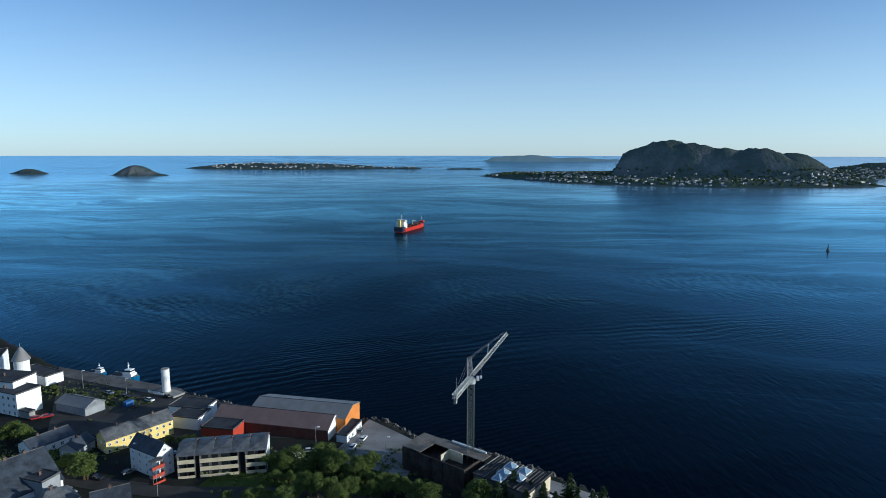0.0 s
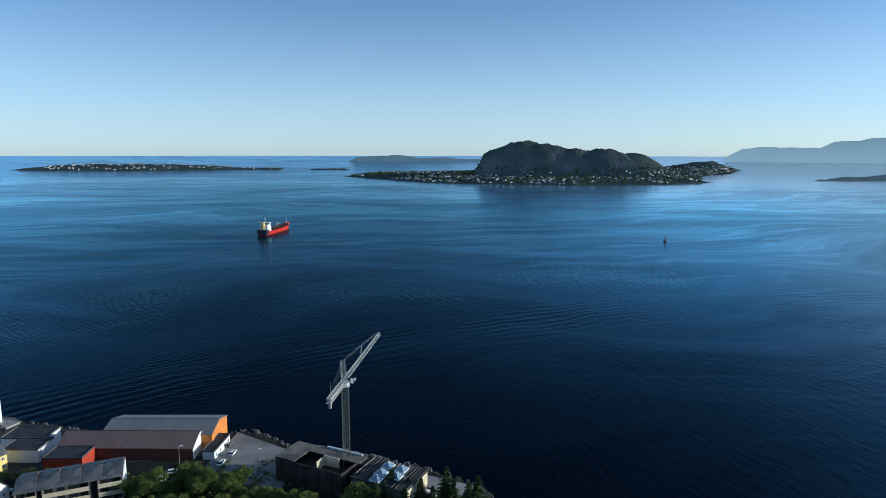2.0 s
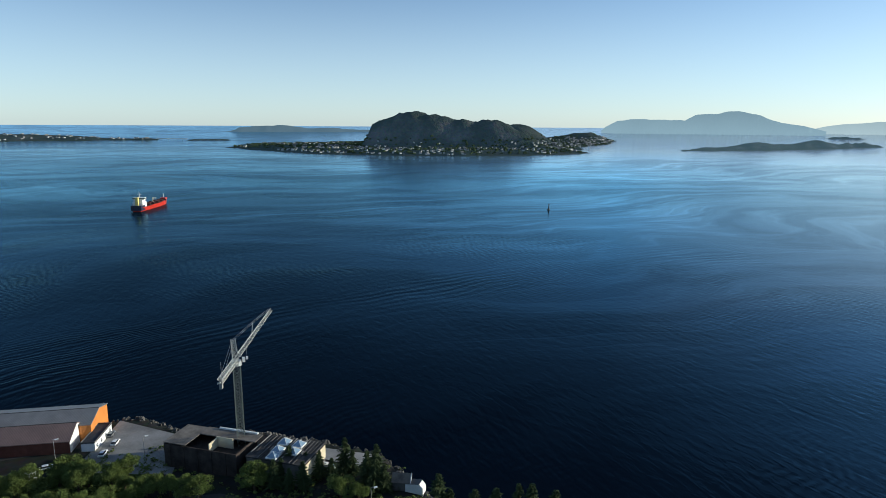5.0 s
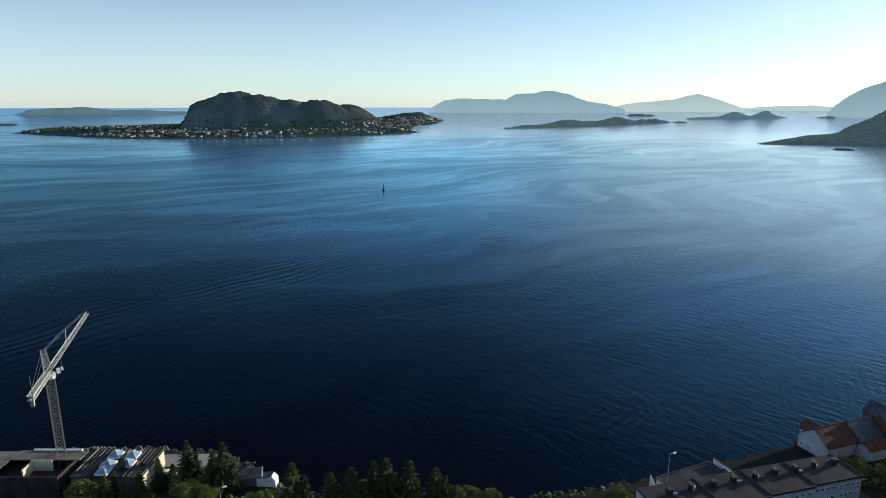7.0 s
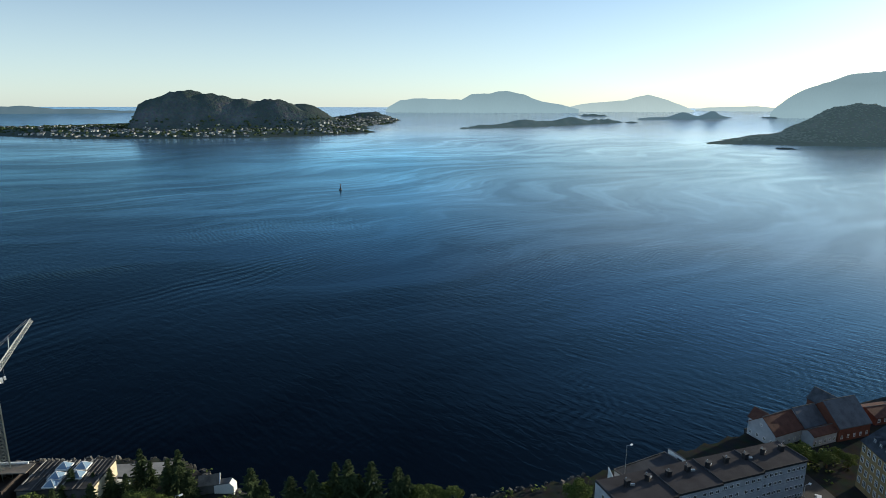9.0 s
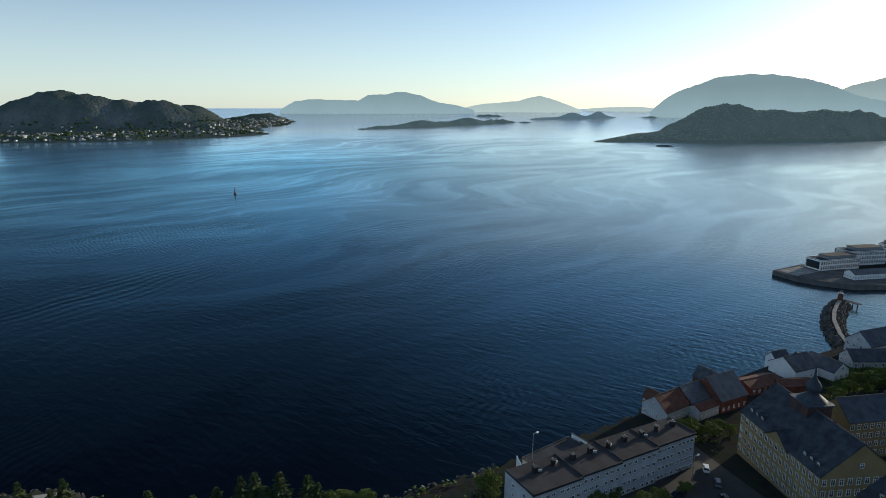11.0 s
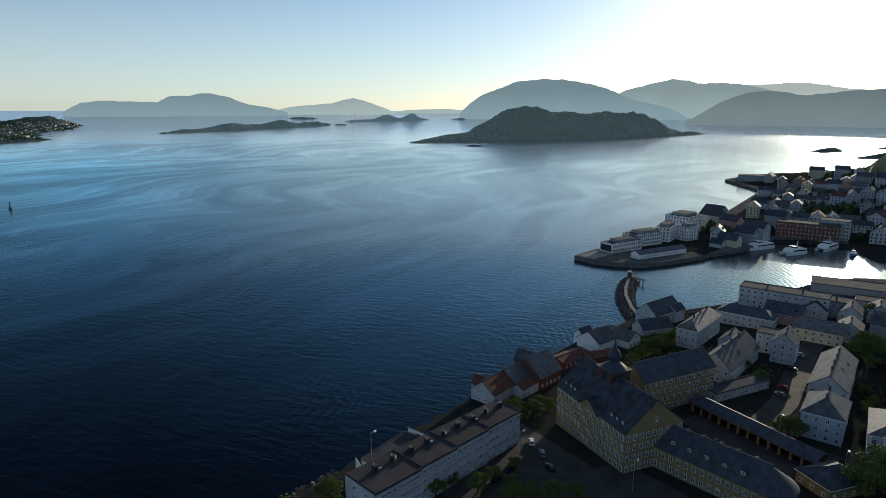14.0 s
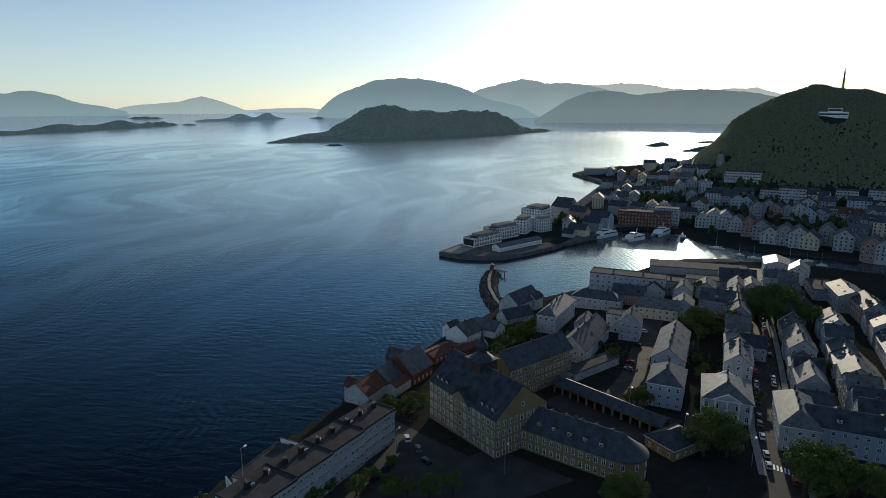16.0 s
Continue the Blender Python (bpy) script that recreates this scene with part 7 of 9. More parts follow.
# ---- apartment block with balconies ----
t = thing("balcony_block", "three-storey brown block with long cream balconies and worn grey roof", "apartment block", "blocks", at=(-73.7, 197.4, 4.2), turn=10.7)
g = Geo().box(-13.9, 13.9, -5.0, 5.5, -2.5, 8.4)
for sx in (-13.9, 13.9):
    o = sx - math.copysign(0.3, sx)
    g.hexa([(sx, -5.2, 8.4), (sx, 5.5, 8.4), (sx, 0, 10.2)], [(o, -5.2, 8.4), (o, 5.5, 8.4), (o, 0, 10.2)])
part("wall", g, M_CONCRETE_D, t)
for k in range(5):
    x0, x1 = -14.3 + 28.6 * k / 5, -14.3 + 28.6 * (k + 1) / 5 - 0.03
    g = Geo()
    for q in (-1, 1):
        lo = [(x0, q * 6.6, 8.3), (x1, q * 6.6, 8.3), (x1, 0, 10.55), (x0, 0, 9.8)]
        g.hexa(lo, [(p[0], p[1], p[2] + 0.25) for p in lo])
    part("roof_section", g, M_SLATE_L, t, "worn pale grey roof")
    part("roof_hatch", Geo().box(x1 - 0.5, x1 - 0.1, -0.6, 0.6, 10.2, 11.3), M_BRICKCHIM, t)
part("end_wall", Geo().box(13.91, 14.15, -5.4, 5.6, -1, 8.3), M_WHITE, t)
for x0, x1 in ((-13.9, -8.6), (-7.0, 5.0), (7.4, 13.9)):
    for k in range(3):
        z = 0.2 + 2.75 * k
        b = part("balcony", Geo().box(x0, x1, -6.4, -5.0, z - 0.15, z).box(x0, x1, -6.45, -6.35, z, z + 1.25), M_CREAM, t, "cream balcony front")
        n = max(2, int((x1 - x0) / 2.6))
        for i in range(n):
            u = x0 + (x1 - x0) * (i + 0.5) / n
            # dark glass panel standing in for the deep shade of the recess
            part("recess_shade_panel", Geo().box(u - 1.0, u + 1.0, -5.06, -5.0, z + 0.25, z + 2.2), M_GLASS, t)
    for xx in (x0, x1):
        part("side_wall", Geo().box(xx - 0.12, xx + 0.12, -6.4, -5.01, -0.6, 8.3), M_CONCRETE_D, t)
for u in (-7.8, 6.2):
    part("stair_glazing", Geo().box(u - 0.7, u + 0.7, -5.06, -5.0, 0.3, 7.8), M_GLASS, t)
# red and white balcony stack of the blue house
t = thing("balcony_tower", "stack of balconies with red and white panels beside the white house", "balcony", at=(-92.0, 186.5, 4.2), turn=55)
part("frame", Geo().box(-2, 2, -1.2, 1.2, -1, 0.1).box(-2, -1.85, -1.2, -1.05, 0, 8.4).box(1.85, 2, -1.2, -1.05, 0, 8.4).box(-2, 2, -1.2, 1.2, 8.3, 8.5), M_CONCRETE_D, t)
for k in range(3):
    z = 0.3 + 2.7 * k
    part("balcony_front", Geo().box(-2.05, 2.05, -1.3, -1.2, z, z + 1.1), M_RED, t)
    part("balcony_side", Geo().box(2.0, 2.1, -1.2, 1.2, z, z + 1.1), M_RED, t, "red balcony panel")
    part("floor_slab", Geo().box(-2, 2, -1.2, 1.2, z - 0.2, z), M_CONCRETE, t)

# ---- tower crane ----


def lattice(g, a, b, w0, w1, bays, chord=0.16, web=0.09, tri=False):
    """A lattice boom between a and b, w wide."""
    a, b = Vector(a), Vector(b)
    d = (b - a).normalized()
    s = d.cross(Vector((0, 0, 1)) if abs(d.z) < 0.9 else Vector((1, 0, 0))).normalized()
    u = s.cross(d).normalized()
    offs = [(-1, 0), (1, 0), (0, 1.7)] if tri else [(-1, -1), (1, -1), (1, 1), (-1, 1)]
    pts = []
    for k in range(bays + 1):
        f = k / bays
        w = (w0 + (w1 - w0) * f) / 2
        c = a + (b - a) * f
        pts.append([c + s * (o[0] * w) + u * (o[1] * w) for o in offs])
    n = len(offs)
    for k in range(bays):
        for i in range(n):
            j = (i + 1) % n
            g.bar(pts[k][i], pts[k + 1][i], chord)
            g.bar(pts[k][i], pts[k + 1][j], web)
            g.bar(pts[k][j], pts[k + 1][i], web)
            g.bar(pts[k][i], pts[k][j], web)


M_MAST = surface("grey_green_steel_paint", (0.2, 0.22, 0.19), 0.5, spread=0.3)
t = thing("tower_crane", "pale grey lattice tower crane with a raised luffing jib", "crane", at=(9.2, 194.4, 4.0))
g = Geo()
lattice(g, (0, 0, 0), (0, 0, 31.5), 2.2, 2.2, 15, 0.2, 0.085)
part("mast", g, M_MAST, t, "grey-green lattice mast")
part("base", Geo().box(-3, 3, -3, 3, -1.5, 0.4), M_CONCRETE, t, "concrete base block")
jib_dir = Vector((16.3, 45.3, 0)).normalized()
side = Vector((jib_dir.y, -jib_dir.x, 0))
part("slewing_ring", Geo().tube(0, 0, 31.5, 33.0, 1.6, 1.5, 16), M_STEEL, t)
g = Geo()
lattice(g, jib_dir * 1.5 + Vector((0, 0, 33.6)), jib_dir * 48 + Vector((0, 0, 34.6)), 1.5, 1.2, 22, 0.12, 0.05, True)
part("jib", g, M_CRANE, t)
g = Geo()
lattice(g, -jib_dir * 0.5 + Vector((0, 0, 33)), -jib_dir * 2.0 + Vector((0, 0, 40.5)), 1.9, 1.3, 5, 0.18, 0.08)
part("tower_head", g, M_CRANE, t)
g = Geo()
lattice(g, -jib_dir * 1.0 + Vector((0, 0, 33.4)), -jib_dir * 17.0 + Vector((0, 0, 33.2)), 1.4, 1.4, 8, 0.16, 0.08)
g.bar(-jib_dir * 1.0 + Vector((0, 0, 33.0)), -jib_dir * 17.0 + Vector((0, 0, 32.8)), 0.28)
part("counter_jib", g, M_CRANE, t)
c = -jib_dir * 15.8
g = Geo()
g.hexa([c + side * 0.4 + jib_dir * 0.5 + Vector((0, 0, 30.6)), c + side * 0.4 - jib_dir * 0.6 + Vector((0, 0, 30.6)), c - side * 0.4 - jib_dir * 0.6 + Vector((0, 0, 30.6)), c - side * 0.4 + jib_dir * 0.5 + Vector((0, 0, 30.6))],
       [c + side * 0.4 + jib_dir * 0.5 + Vector((0, 0, 33.4)), c + side * 0.4 - jib_dir * 0.6 + Vector((0, 0, 33.4)), c - side * 0.4 - jib_dir * 0.6 + Vector((0, 0, 33.4)), c - side * 0.4 + jib_dir * 0.5 + Vector((0, 0, 33.4))])
part("counterweight", g, M_CONCRETE, t)
g = Geo()
c = jib_dir * 1.2 + side * 2.0 + Vector((0, 0, 32.2))
g.box(c.x - 0.45, c.x + 0.45, c.y - 0.45, c.y + 0.45, c.z, c.z + 1.4)
part("cab", g, M_WHITE, t)
strut = jib_dir * 21 + Vector((0, 0, 38.6))
part("jib_strut", Geo().bar(jib_dir * 20 + Vector((0, 0, 35.6)), strut, 0.18).bar(jib_dir * 18 + side * 0.4 + Vector((0, 0, 35.6)), strut, 0.14), M_CRANE, t)
head = -jib_dir * 2.0 + Vector((0, 0, 40.5))
for q, r in ((head, strut), (strut, jib_dir * 45 + Vector((0, 0, 36.2))), (head, -jib_dir * 16 + Vector((0, 0, 33.6)))):
    for s in (-0.35, 0.35):
        part("stay_cable", Geo().bar(q + side * s, r + side * s, 0.05), M_STEEL, t)
g = Geo().bar(jib_dir * 12 + Vector((0, 0, 33.4)), jib_dir * 12 + Vector((0, 0, 29.8)), 0.06)
part("hoist_rope", g, M_STEEL, t)
part("hook_block", Geo().box(jib_dir.x * 12 - 0.3, jib_dir.x * 12 + 0.3, jib_dir.y * 12 - 0.3, jib_dir.y * 12 + 0.3, 28.8, 29.8), M_WHITE, t)
part("mast_antenna", Geo().bar(-jib_dir * 15 + Vector((0, 0, 33.4)), -jib_dir * 15 + Vector((0, 0, 38.5)), 0.12), M_STEEL, t)

# ---- building site beside the crane ----
M_SHELL = surface("stained_brown_concrete", (0.06, 0.05, 0.045), 0.95, spread=0.5, size=3, fine=0.3)
M_SHELL.node_tree.nodes["Principled BSDF"].inputs["Specular IOR Level"].default_value = 0.0
M_SLAB = surface("stained_beige_roof", (0.17, 0.145, 0.12), 0.9, spread=0.5, size=3, fine=0.4)
M_HALLROOF = surface("blackened_roof_boards", (0.035, 0.033, 0.032), 0.9, spread=0.6, size=2, fine=0.4)
t = thing("building_shell", "dark concrete factory shell with open roof and cream inner wall", "building", at=(0.9, 195.5, 3.4), turn=-37.7)
g = Geo()
for x0, x1, y0, y1, h in ((-14, 12, -6.0, -5.6, 7.4), (-14, 12, 5.6, 6.0, 7.8), (-14, -13.6, -5.6, 5.6, 7.6), (11.6, 12, -5.6, 5.6, 7.4)):
    g.box(x0, x1, y0, y1, -2.5, h)
g.box(-13.6, 11.6, -5.6, 5.6, 4.6, 5.0)
part("wall", g, M_SHELL, t)
part("roof_slab", Geo().box(-6, 14, 1.6, 6.4, 7.8, 8.1), M_SLAB, t, "stained beige roof strip")
part("roof_patch", Geo().box(-14.1, -6, -6.1, 6.1, 7.8, 8.0), M_SLAB, t, "stained beige roof strip")
part("edge_beam", Geo().box(-2, 12.2, 6.05, 6.6, 8.1, 8.6), M_WHITE, t)
g = Geo().box(0.5, 6.5, 0.7, 1.1, 5.0, 8.4)
g.box(0.5, 0.9, -3.5, 0.7, 5.0, 8.0)
part("inner_wall", g, M_CREAM, t, "cream inner wall")
for k in range(5):
    part("pillar", Geo().box(-12 + 5 * k, -11.6 + 5 * k, -6.02, -6.2, -1, 7.4), M_SHELL, t)
t = thing("skylight_hall", "dark flat-roofed hall with white-framed pyramid skylights", "hall", at=(22.0, 181.6, 3.1), turn=-38.5)
part("wall", Geo().box(-10.2, 9.3, -6.9, 6.9, -2.5, 7.0), M_CONCRETE_D, t)
part("roof", Geo().box(-10.5, 9.6, -7.2, 7.2, 7.0, 7.3), M_HALLROOF, t)
part("end_wall", Geo().box(9.31, 9.5, -6.9, 6.9, 2.5, 6.9), M_CREAM, t, "cream end wall")
hall_rng = random.Random(12)
for k in range(17):
    u = -10.0 + 19.2 * k / 16 + hall_rng.uniform(-0.15, 0.15)
    v = hall_rng.choice((-7.1, -7.1, -4.5, -1.0))
    part("rafter", Geo().box(u - 0.14, u + 0.14, v, 7.1, 7.3, 7.5), hall_rng.choice((M_CONCRETE, M_HALLROOF, M_CONCRETE_D)), t)
for k in range(7):
    u, v = hall_rng.uniform(-9, 8.5), hall_rng.uniform(-6.6, 5.5)
    part("loose_board", Geo().box(u - 0.1, u + 0.1, v, v + hall_rng.uniform(1.0, 2.6), 7.5, 7.56), M_CONCRETE, t)
for u, v in ((-2.8, 3.2), (2.3, 3.1), (-2.4, -1.6), (2.9, -1.3), (-1.8, -5.2)):
    sk = part("skylight", Geo().box(u - 1.75, u + 1.75, v - 1.75, v + 1.75, 7.5, 7.9), M_WHITE, t, "white skylight kerb")
    g = Geo()
    ring = ((-1.6, -1.6), (1.6, -1.6), (1.6, 1.6), (-1.6, 1.6))
    for (ax, ay), (bx, by) in zip(ring, ring[1:] + ring[:1]):
        g.face([(u + ax, v + ay, 7.9), (u + bx, v + by, 7.9), (u, v, 9.3)])
    part("glass", g, M_BLUEGLASS, sk)
    for ax, ay in ring:
        part("glazing_bar", Geo().bar((u + ax, v + ay, 7.92), (u, v, 9.36), 0.12), M_WHITE, sk)
t = thing("small_house", "small weathered boathouse with a pale gable at the shore", "house", at=(52.5, 160.5, float(ground_z(52.5, 160.5))), turn=-28)
part("wall", Geo().box(-2.6, 2.6, -2.0, 2.0, -1.5, 3.0), M_CONCRETE_D, t)
lo = [(2.62, -2.0, 0.5), (2.62, 2.0, 0.5), (2.62, 2.0, 3.0), (2.62, 0, 4.7), (2.62, -2.0, 3.0)]
part("gable", Geo().hexa(lo, [(q[0] + 0.1, q[1], q[2]) for q in lo]), M_CREAM, t, "pale boarded gable")
part("hatch", Geo().box(2.725, 2.76, -0.35, 0.35, 3.0, 3.6), M_SLATE_D, t)
for s in (-1, 1):
    lo = [(-2.9, s * 2.4, 2.75), (2.9, s * 2.4, 2.75), (2.9, 0, 4.75), (-2.9, 0, 4.75)]
    part("roof", Geo().hexa(lo, [(q[0], q[1], q[2] + 0.15) for q in lo]), M_SLAB, t, "brown boarded roof")
part("barge_board", Geo().bar((2.95, -2.45, 2.85), (2.95, 0, 4.92), 0.3), M_WHITE, t)
t = thing("small_house", "low white lean-to boathouse with a raked end at the shore", "house", at=(55.6, 157.0, float(ground_z(55.6, 157.0))), turn=-42)
lo = [(-2.8, -1.3, -1.0), (2.8, -1.3, -1.0), (2.8, -1.3, 2.2), (1.7, -1.3, 3.3), (-2.8, -1.3, 2.5)]
part("wall", Geo().hexa(lo, [(q[0], 1.3, q[2]) for q in lo]), M_WHITE, t)
lo = [(-3.0, -1.5, 2.55), (1.6, -1.5, 3.38), (1.6, 1.5, 3.38), (-3.0, 1.5, 2.55)]
part("roof", Geo().hexa(lo, [(q[0], q[1], q[2] + 0.12) for q in lo]), M_SLATE_D, t)
t = thing("van", "white delivery van parked beside the hall", "van", at=(33.6, 178.3, float(ground_z(33.6, 178.3)) + 0.12), turn=-30)
lo = [(-2.4, -0.95, 0.35), (2.5, -0.95, 0.35), (2.5, 0.95, 0.35), (-2.4, 0.95, 0.35)]
part("body", Geo().hexa(lo, [(-2.4, -0.85, 2.2), (1.3, -0.85, 2.2), (1.3, 0.85, 2.2), (-2.4, 0.85, 2.2)]), M_WHITE, t)
part("windscreen", Geo().hexa([(2.15, -0.8, 1.0), (2.15, 0.8, 1.0), (1.5, 0.75, 2.0), (1.5, -0.75, 2.0)], [(2.24, -0.8, 1.0), (2.24, 0.8, 1.0), (1.59, 0.75, 2.0), (1.59, -0.75, 2.0)]), M_BLUEGLASS, t)
for u in (-1.6, 1.6):
    for v in (-0.9, 0.9):
        part("wheel", Geo().bar((u, v - 0.1, 0.32), (u, v + 0.1, 0.32), 0.6), M_SLATE_D, t)

# ---- silo, quay, quayside things ----


def quad_patch(name, p, n, m, material, label, category, lift=0.08, kind="structure"):
    """A paved patch between four corners, laid on the ground."""
    g = Geo()
    us, vs = np.linspace(0, 1, n + 1), np.linspace(0, 1, m + 1)
    for u in us:
        for v in vs:
            x = (p[0][0] * (1 - u) + p[1][0] * u) * (1 - v) + (p[3][0] * (1 - u) + p[2][0] * u) * v
            y = (p[0][1] * (1 - u) + p[1][1] * u) * (1 - v) + (p[3][1] * (1 - u) + p[2][1] * u) * v
            g.v.append((x, y, 0.0))
    arr = np.array(g.v)
    arr[:, 2] = ground_z(arr[:, 0], arr[:, 1]) + lift
    g.v = [tuple(q) for q in arr.tolist()]
    for i in range(n):
        for j in range(m):
            q = i * (m + 1) + j
            g.f.append((q, q + m + 1, q + m + 2, q + 1))
    return tagged(new(name, g.mesh(name, material)), label, category, kind=kind)


def strip(name, pts, width, material, label, category, lift=0.1):
    """A road or path of even width along a line of points."""
    g, last = Geo(), None
    dense = []
    for (ax, ay), (bx, by) in zip(pts, pts[1:]):
        n = max(1, int(math.hypot(bx - ax, by - ay) / 4))
        dense += [(ax + (bx - ax) * k / n, ay + (by - ay) * k / n) for k in range(n)]
    dense.append(pts[-1])
    for i, (x, y) in enumerate(dense):
        ax, ay = dense[max(0, i - 1)]
        bx, by = dense[min(len(dense) - 1, i + 1)]
        d = math.hypot(bx - ax, by - ay)
        nx, ny = -(by - ay) / d, (bx - ax) / d
        for s in (-1, 0, 1):
            qx, qy = x + nx * s * width / 2, y + ny * s * width / 2
            g.v.append((qx, qy, 0.0))
    arr = np.array(g.v)
    arr[:, 2] = ground_z(arr[:, 0], arr[:, 1])
    arr[:, 2] = np.maximum(arr[:, 2], np.repeat(arr[1::3, 2], 3)) + lift
    g.v = [tuple(q) for q in arr.tolist()]
    for i in range(len(dense) - 1):
        for j in range(2):
            q = 3 * i + j
            g.f.append((q, q + 1, q + 4, q + 3))
    return tagged(new(name, g.mesh(name, material)), label, category, kind="structure")


quad_patch("pavement", ((-150, 222), (-40, 222), (-36, 240), (-190, 296)), 30, 14, M_ASPHALT, "dark asphalt yard of the quay", "pavement", 0.06)
quad_patch("pavement", ((-41, 205), (-12, 193), (-7, 217), (-30, 239.5)), 12, 14, M_GRAVEL, "pale gravel yard by the shore", "yard", 0.12)
quad_patch("pavement", ((33.9, 185.2), (43.0, 176.5), (50.8, 181.2), (35.4, 192.3)), 10, 10, M_CONCRETE, "pale concrete apron by the shore", "yard", 0.12)
quad_patch("pavement", ((125, 50), (168, 22), (190, 52), (150, 66)), 14, 10, M_ASPHALT, "dark asphalt forecourt before the school", "pavement", 0.1)
quad_patch("pavement", ((120, 40), (160, -10), (174, 14), (150, 44)), 14, 10, M_ASPHALT, "dark asphalt school yard", "pavement", 0.13)
quad_patch("pavement", ((180, -28), (202, -48), (222, -12), (208, 0)), 10, 10, M_ASPHALT, "dark paved inner school yard", "pavement", 0.1)
quad_patch("pavement", ((345, -20), (425, -70), (450, -125), (330, -70)), 24, 14, M_ASPHALT, "dark paved harbour yard", "pavement", 0.08)
quad_patch("lawn", ((262, 18), (300, -2), (318, 10), (285, 34)), 12, 8, M_LAWN, "green slope with shrubs above the boathouses", "lawn", 0.1)
quad_patch("lawn", ((-80, 178), (-20, 168), (-18, 200), (-70, 208)), 14, 10, M_LAWN, "rough grass slope below the trees", "lawn", 0.1)
strip("road", [(120, -57), (168, -69), (201, -75.5), (261, -91), (322, -106), (435, -139)], 9.5, M_ASPHALT, "straight town street of grey asphalt", "road", 0.12)
strip("road", [(200, -118), (264, -131), (304, -133), (380, -142), (430, -150)], 8, M_ASPHALT, "narrow town street", "road", 0.12)
strip("road", [(215, -26), (237, -35), (297, -50), (345, -66)], 9, M_ASPHALT, "side street with parking", "road", 0.12)
strip("road", [(-200, 180), (-150, 196), (-110, 185), (-85, 180), (-50, 180), (0, 172), (40, 140), (80, 100), (120, 62), (140, 40)], 7, M_ASPHALT, "coast road of dark asphalt", "road", 0.16)
strip("pavement", [(120, -63.5), (168, -75.5), (201, -82), (261, -97.5), (322, -112.5), (435, -145)], 2.2, M_CONCRETE, "pale kerbed footway of the street", "pavement", 0.24)
strip("pavement", [(172, -64), (201, -69.2), (261, -84.7), (322, -99.7), (430, -131)], 2.2, M_CONCRETE, "pale kerbed footway of the street", "pavement", 0.24)
strip("road", [(520, -60), (600, -95), (680, -130), (780, -165), (880, -190)], 8, M_ASPHALT, "street through the town behind the harbour", "road", 0.2)
zebra = thing("zebra_crossing", "white painted stripes across the street", "crossing", kind="structure")
for k in range(7):
    x, y = 177.2 - 0.5 * k, -67.3 - 0.85 * k
    bar = part("stripe", Geo().box(-1.5, 1.5, -0.25, 0.25, 0, 0.03), M_WHITE, zebra, at=(x - 0.2, y - 1.3, float(ground_z(x, y)) + 0.2), turn=radians(-14))


def prism(name, ring, z0, z1, material, label, category, kind="structure"):
    g = Geo()
    if sum(a[0] * b[1] - b[0] * a[1] for a, b in zip(ring, ring[1:] + ring[:1])) < 0:
        ring = ring[::-1]
    g.hexa([(*p, z0) for p in ring], [(*p, z1) for p in ring])
    return tagged(new(name, g.mesh(name, material)), label, category, kind=kind)


prism("quay", [(-194, 301), (-120, 272), (-117, 268), (-122, 262), (-186, 288)], -4, 3.0, M_CONCRETE_D, "weathered concrete quay", "quay")
prism("quay", [(-127, 272), (-116, 266), (-119, 261), (-130, 267)], -4, 3.5, M_CONCRETE, "concrete pier head carrying the silo", "quay")
prism("quay", [(445.5, 81.5), (436.5, 64.5), (436, 50), (439.5, 33), (455, 16.5), (485, -7.5), (493, 2), (470, 22), (482, 50), (476, 70)], -4, 3.2, M_CONCRETE_D, "broad harbour quay with dark timber face", "quay")
prism("quay", [(447.5, 79), (440, 66), (461, 57), (468, 70)], 3.2, 3.32, M_CONCRETE, "pale concrete corner of the quay", "quay")
prism("quay", [(486, -7), (525, -38), (572, -60), (582, -86), (574, -114), (590, -114), (596, -84), (582, -54), (535, -28)], -4, 3.1, M_CONCRETE_D, "harbour quay along the old warehouses", "quay")
prism("quay", [(434, -74), (454, -97), (460, -130), (450, -132), (444, -100), (428, -80)], -4, 3.4, M_CONCRETE_D, "near harbour quay", "quay")
SHORE = COAST[COAST.index((204, 73)):COAST.index((433, -73)) + 1]
for (ax, ay), (bx, by) in zip(SHORE, SHORE[1:]):
    d = math.hypot(bx - ax, by - ay)
    nx, ny = (by - ay) / d * 5, -(bx - ax) / d * 5
    ex, ey = (bx - ax) / d * 2.0, (by - ay) / d * 2.0
    prism("quay_wall", [(ax - ex - nx * 0.12, ay - ey - ny * 0.12), (bx + ex - nx * 0.12, by + ey - ny * 0.12), (bx + ex + nx, by + ey + ny), (ax - ex + nx, ay - ey + ny)], -4, 2.9 + 0.004 * (SHORE.index((ax, ay)) % 2), M_ROCK, "dark stone quay wall along the near shore", "quay")
OUTER = COAST[COAST.index((446, 80)):COAST.index((1192, -126)) + 1]
for (ax, ay), (bx, by) in zip(OUTER, OUTER[1:]):
    d = math.hypot(bx - ax, by - ay)
    nx, ny = (by - ay) / d * 11, -(bx - ax) / d * 11
    prism("quay_wall", [(ax - nx * 0.12, ay - ny * 0.12), (bx - nx * 0.12, by - ny * 0.12), (bx + nx, by + ny), (ax + nx, ay + ny)], -4, 3.1 + 0.004 * (OUTER.index((ax, ay)) % 2), M_CONCRETE_D, "dark quay wall along the outer shore of the town", "quay")
t = thing("silo", "tall white cylindrical silo on the pier head", "silo", at=(-124.6, 267.0, 3.5))
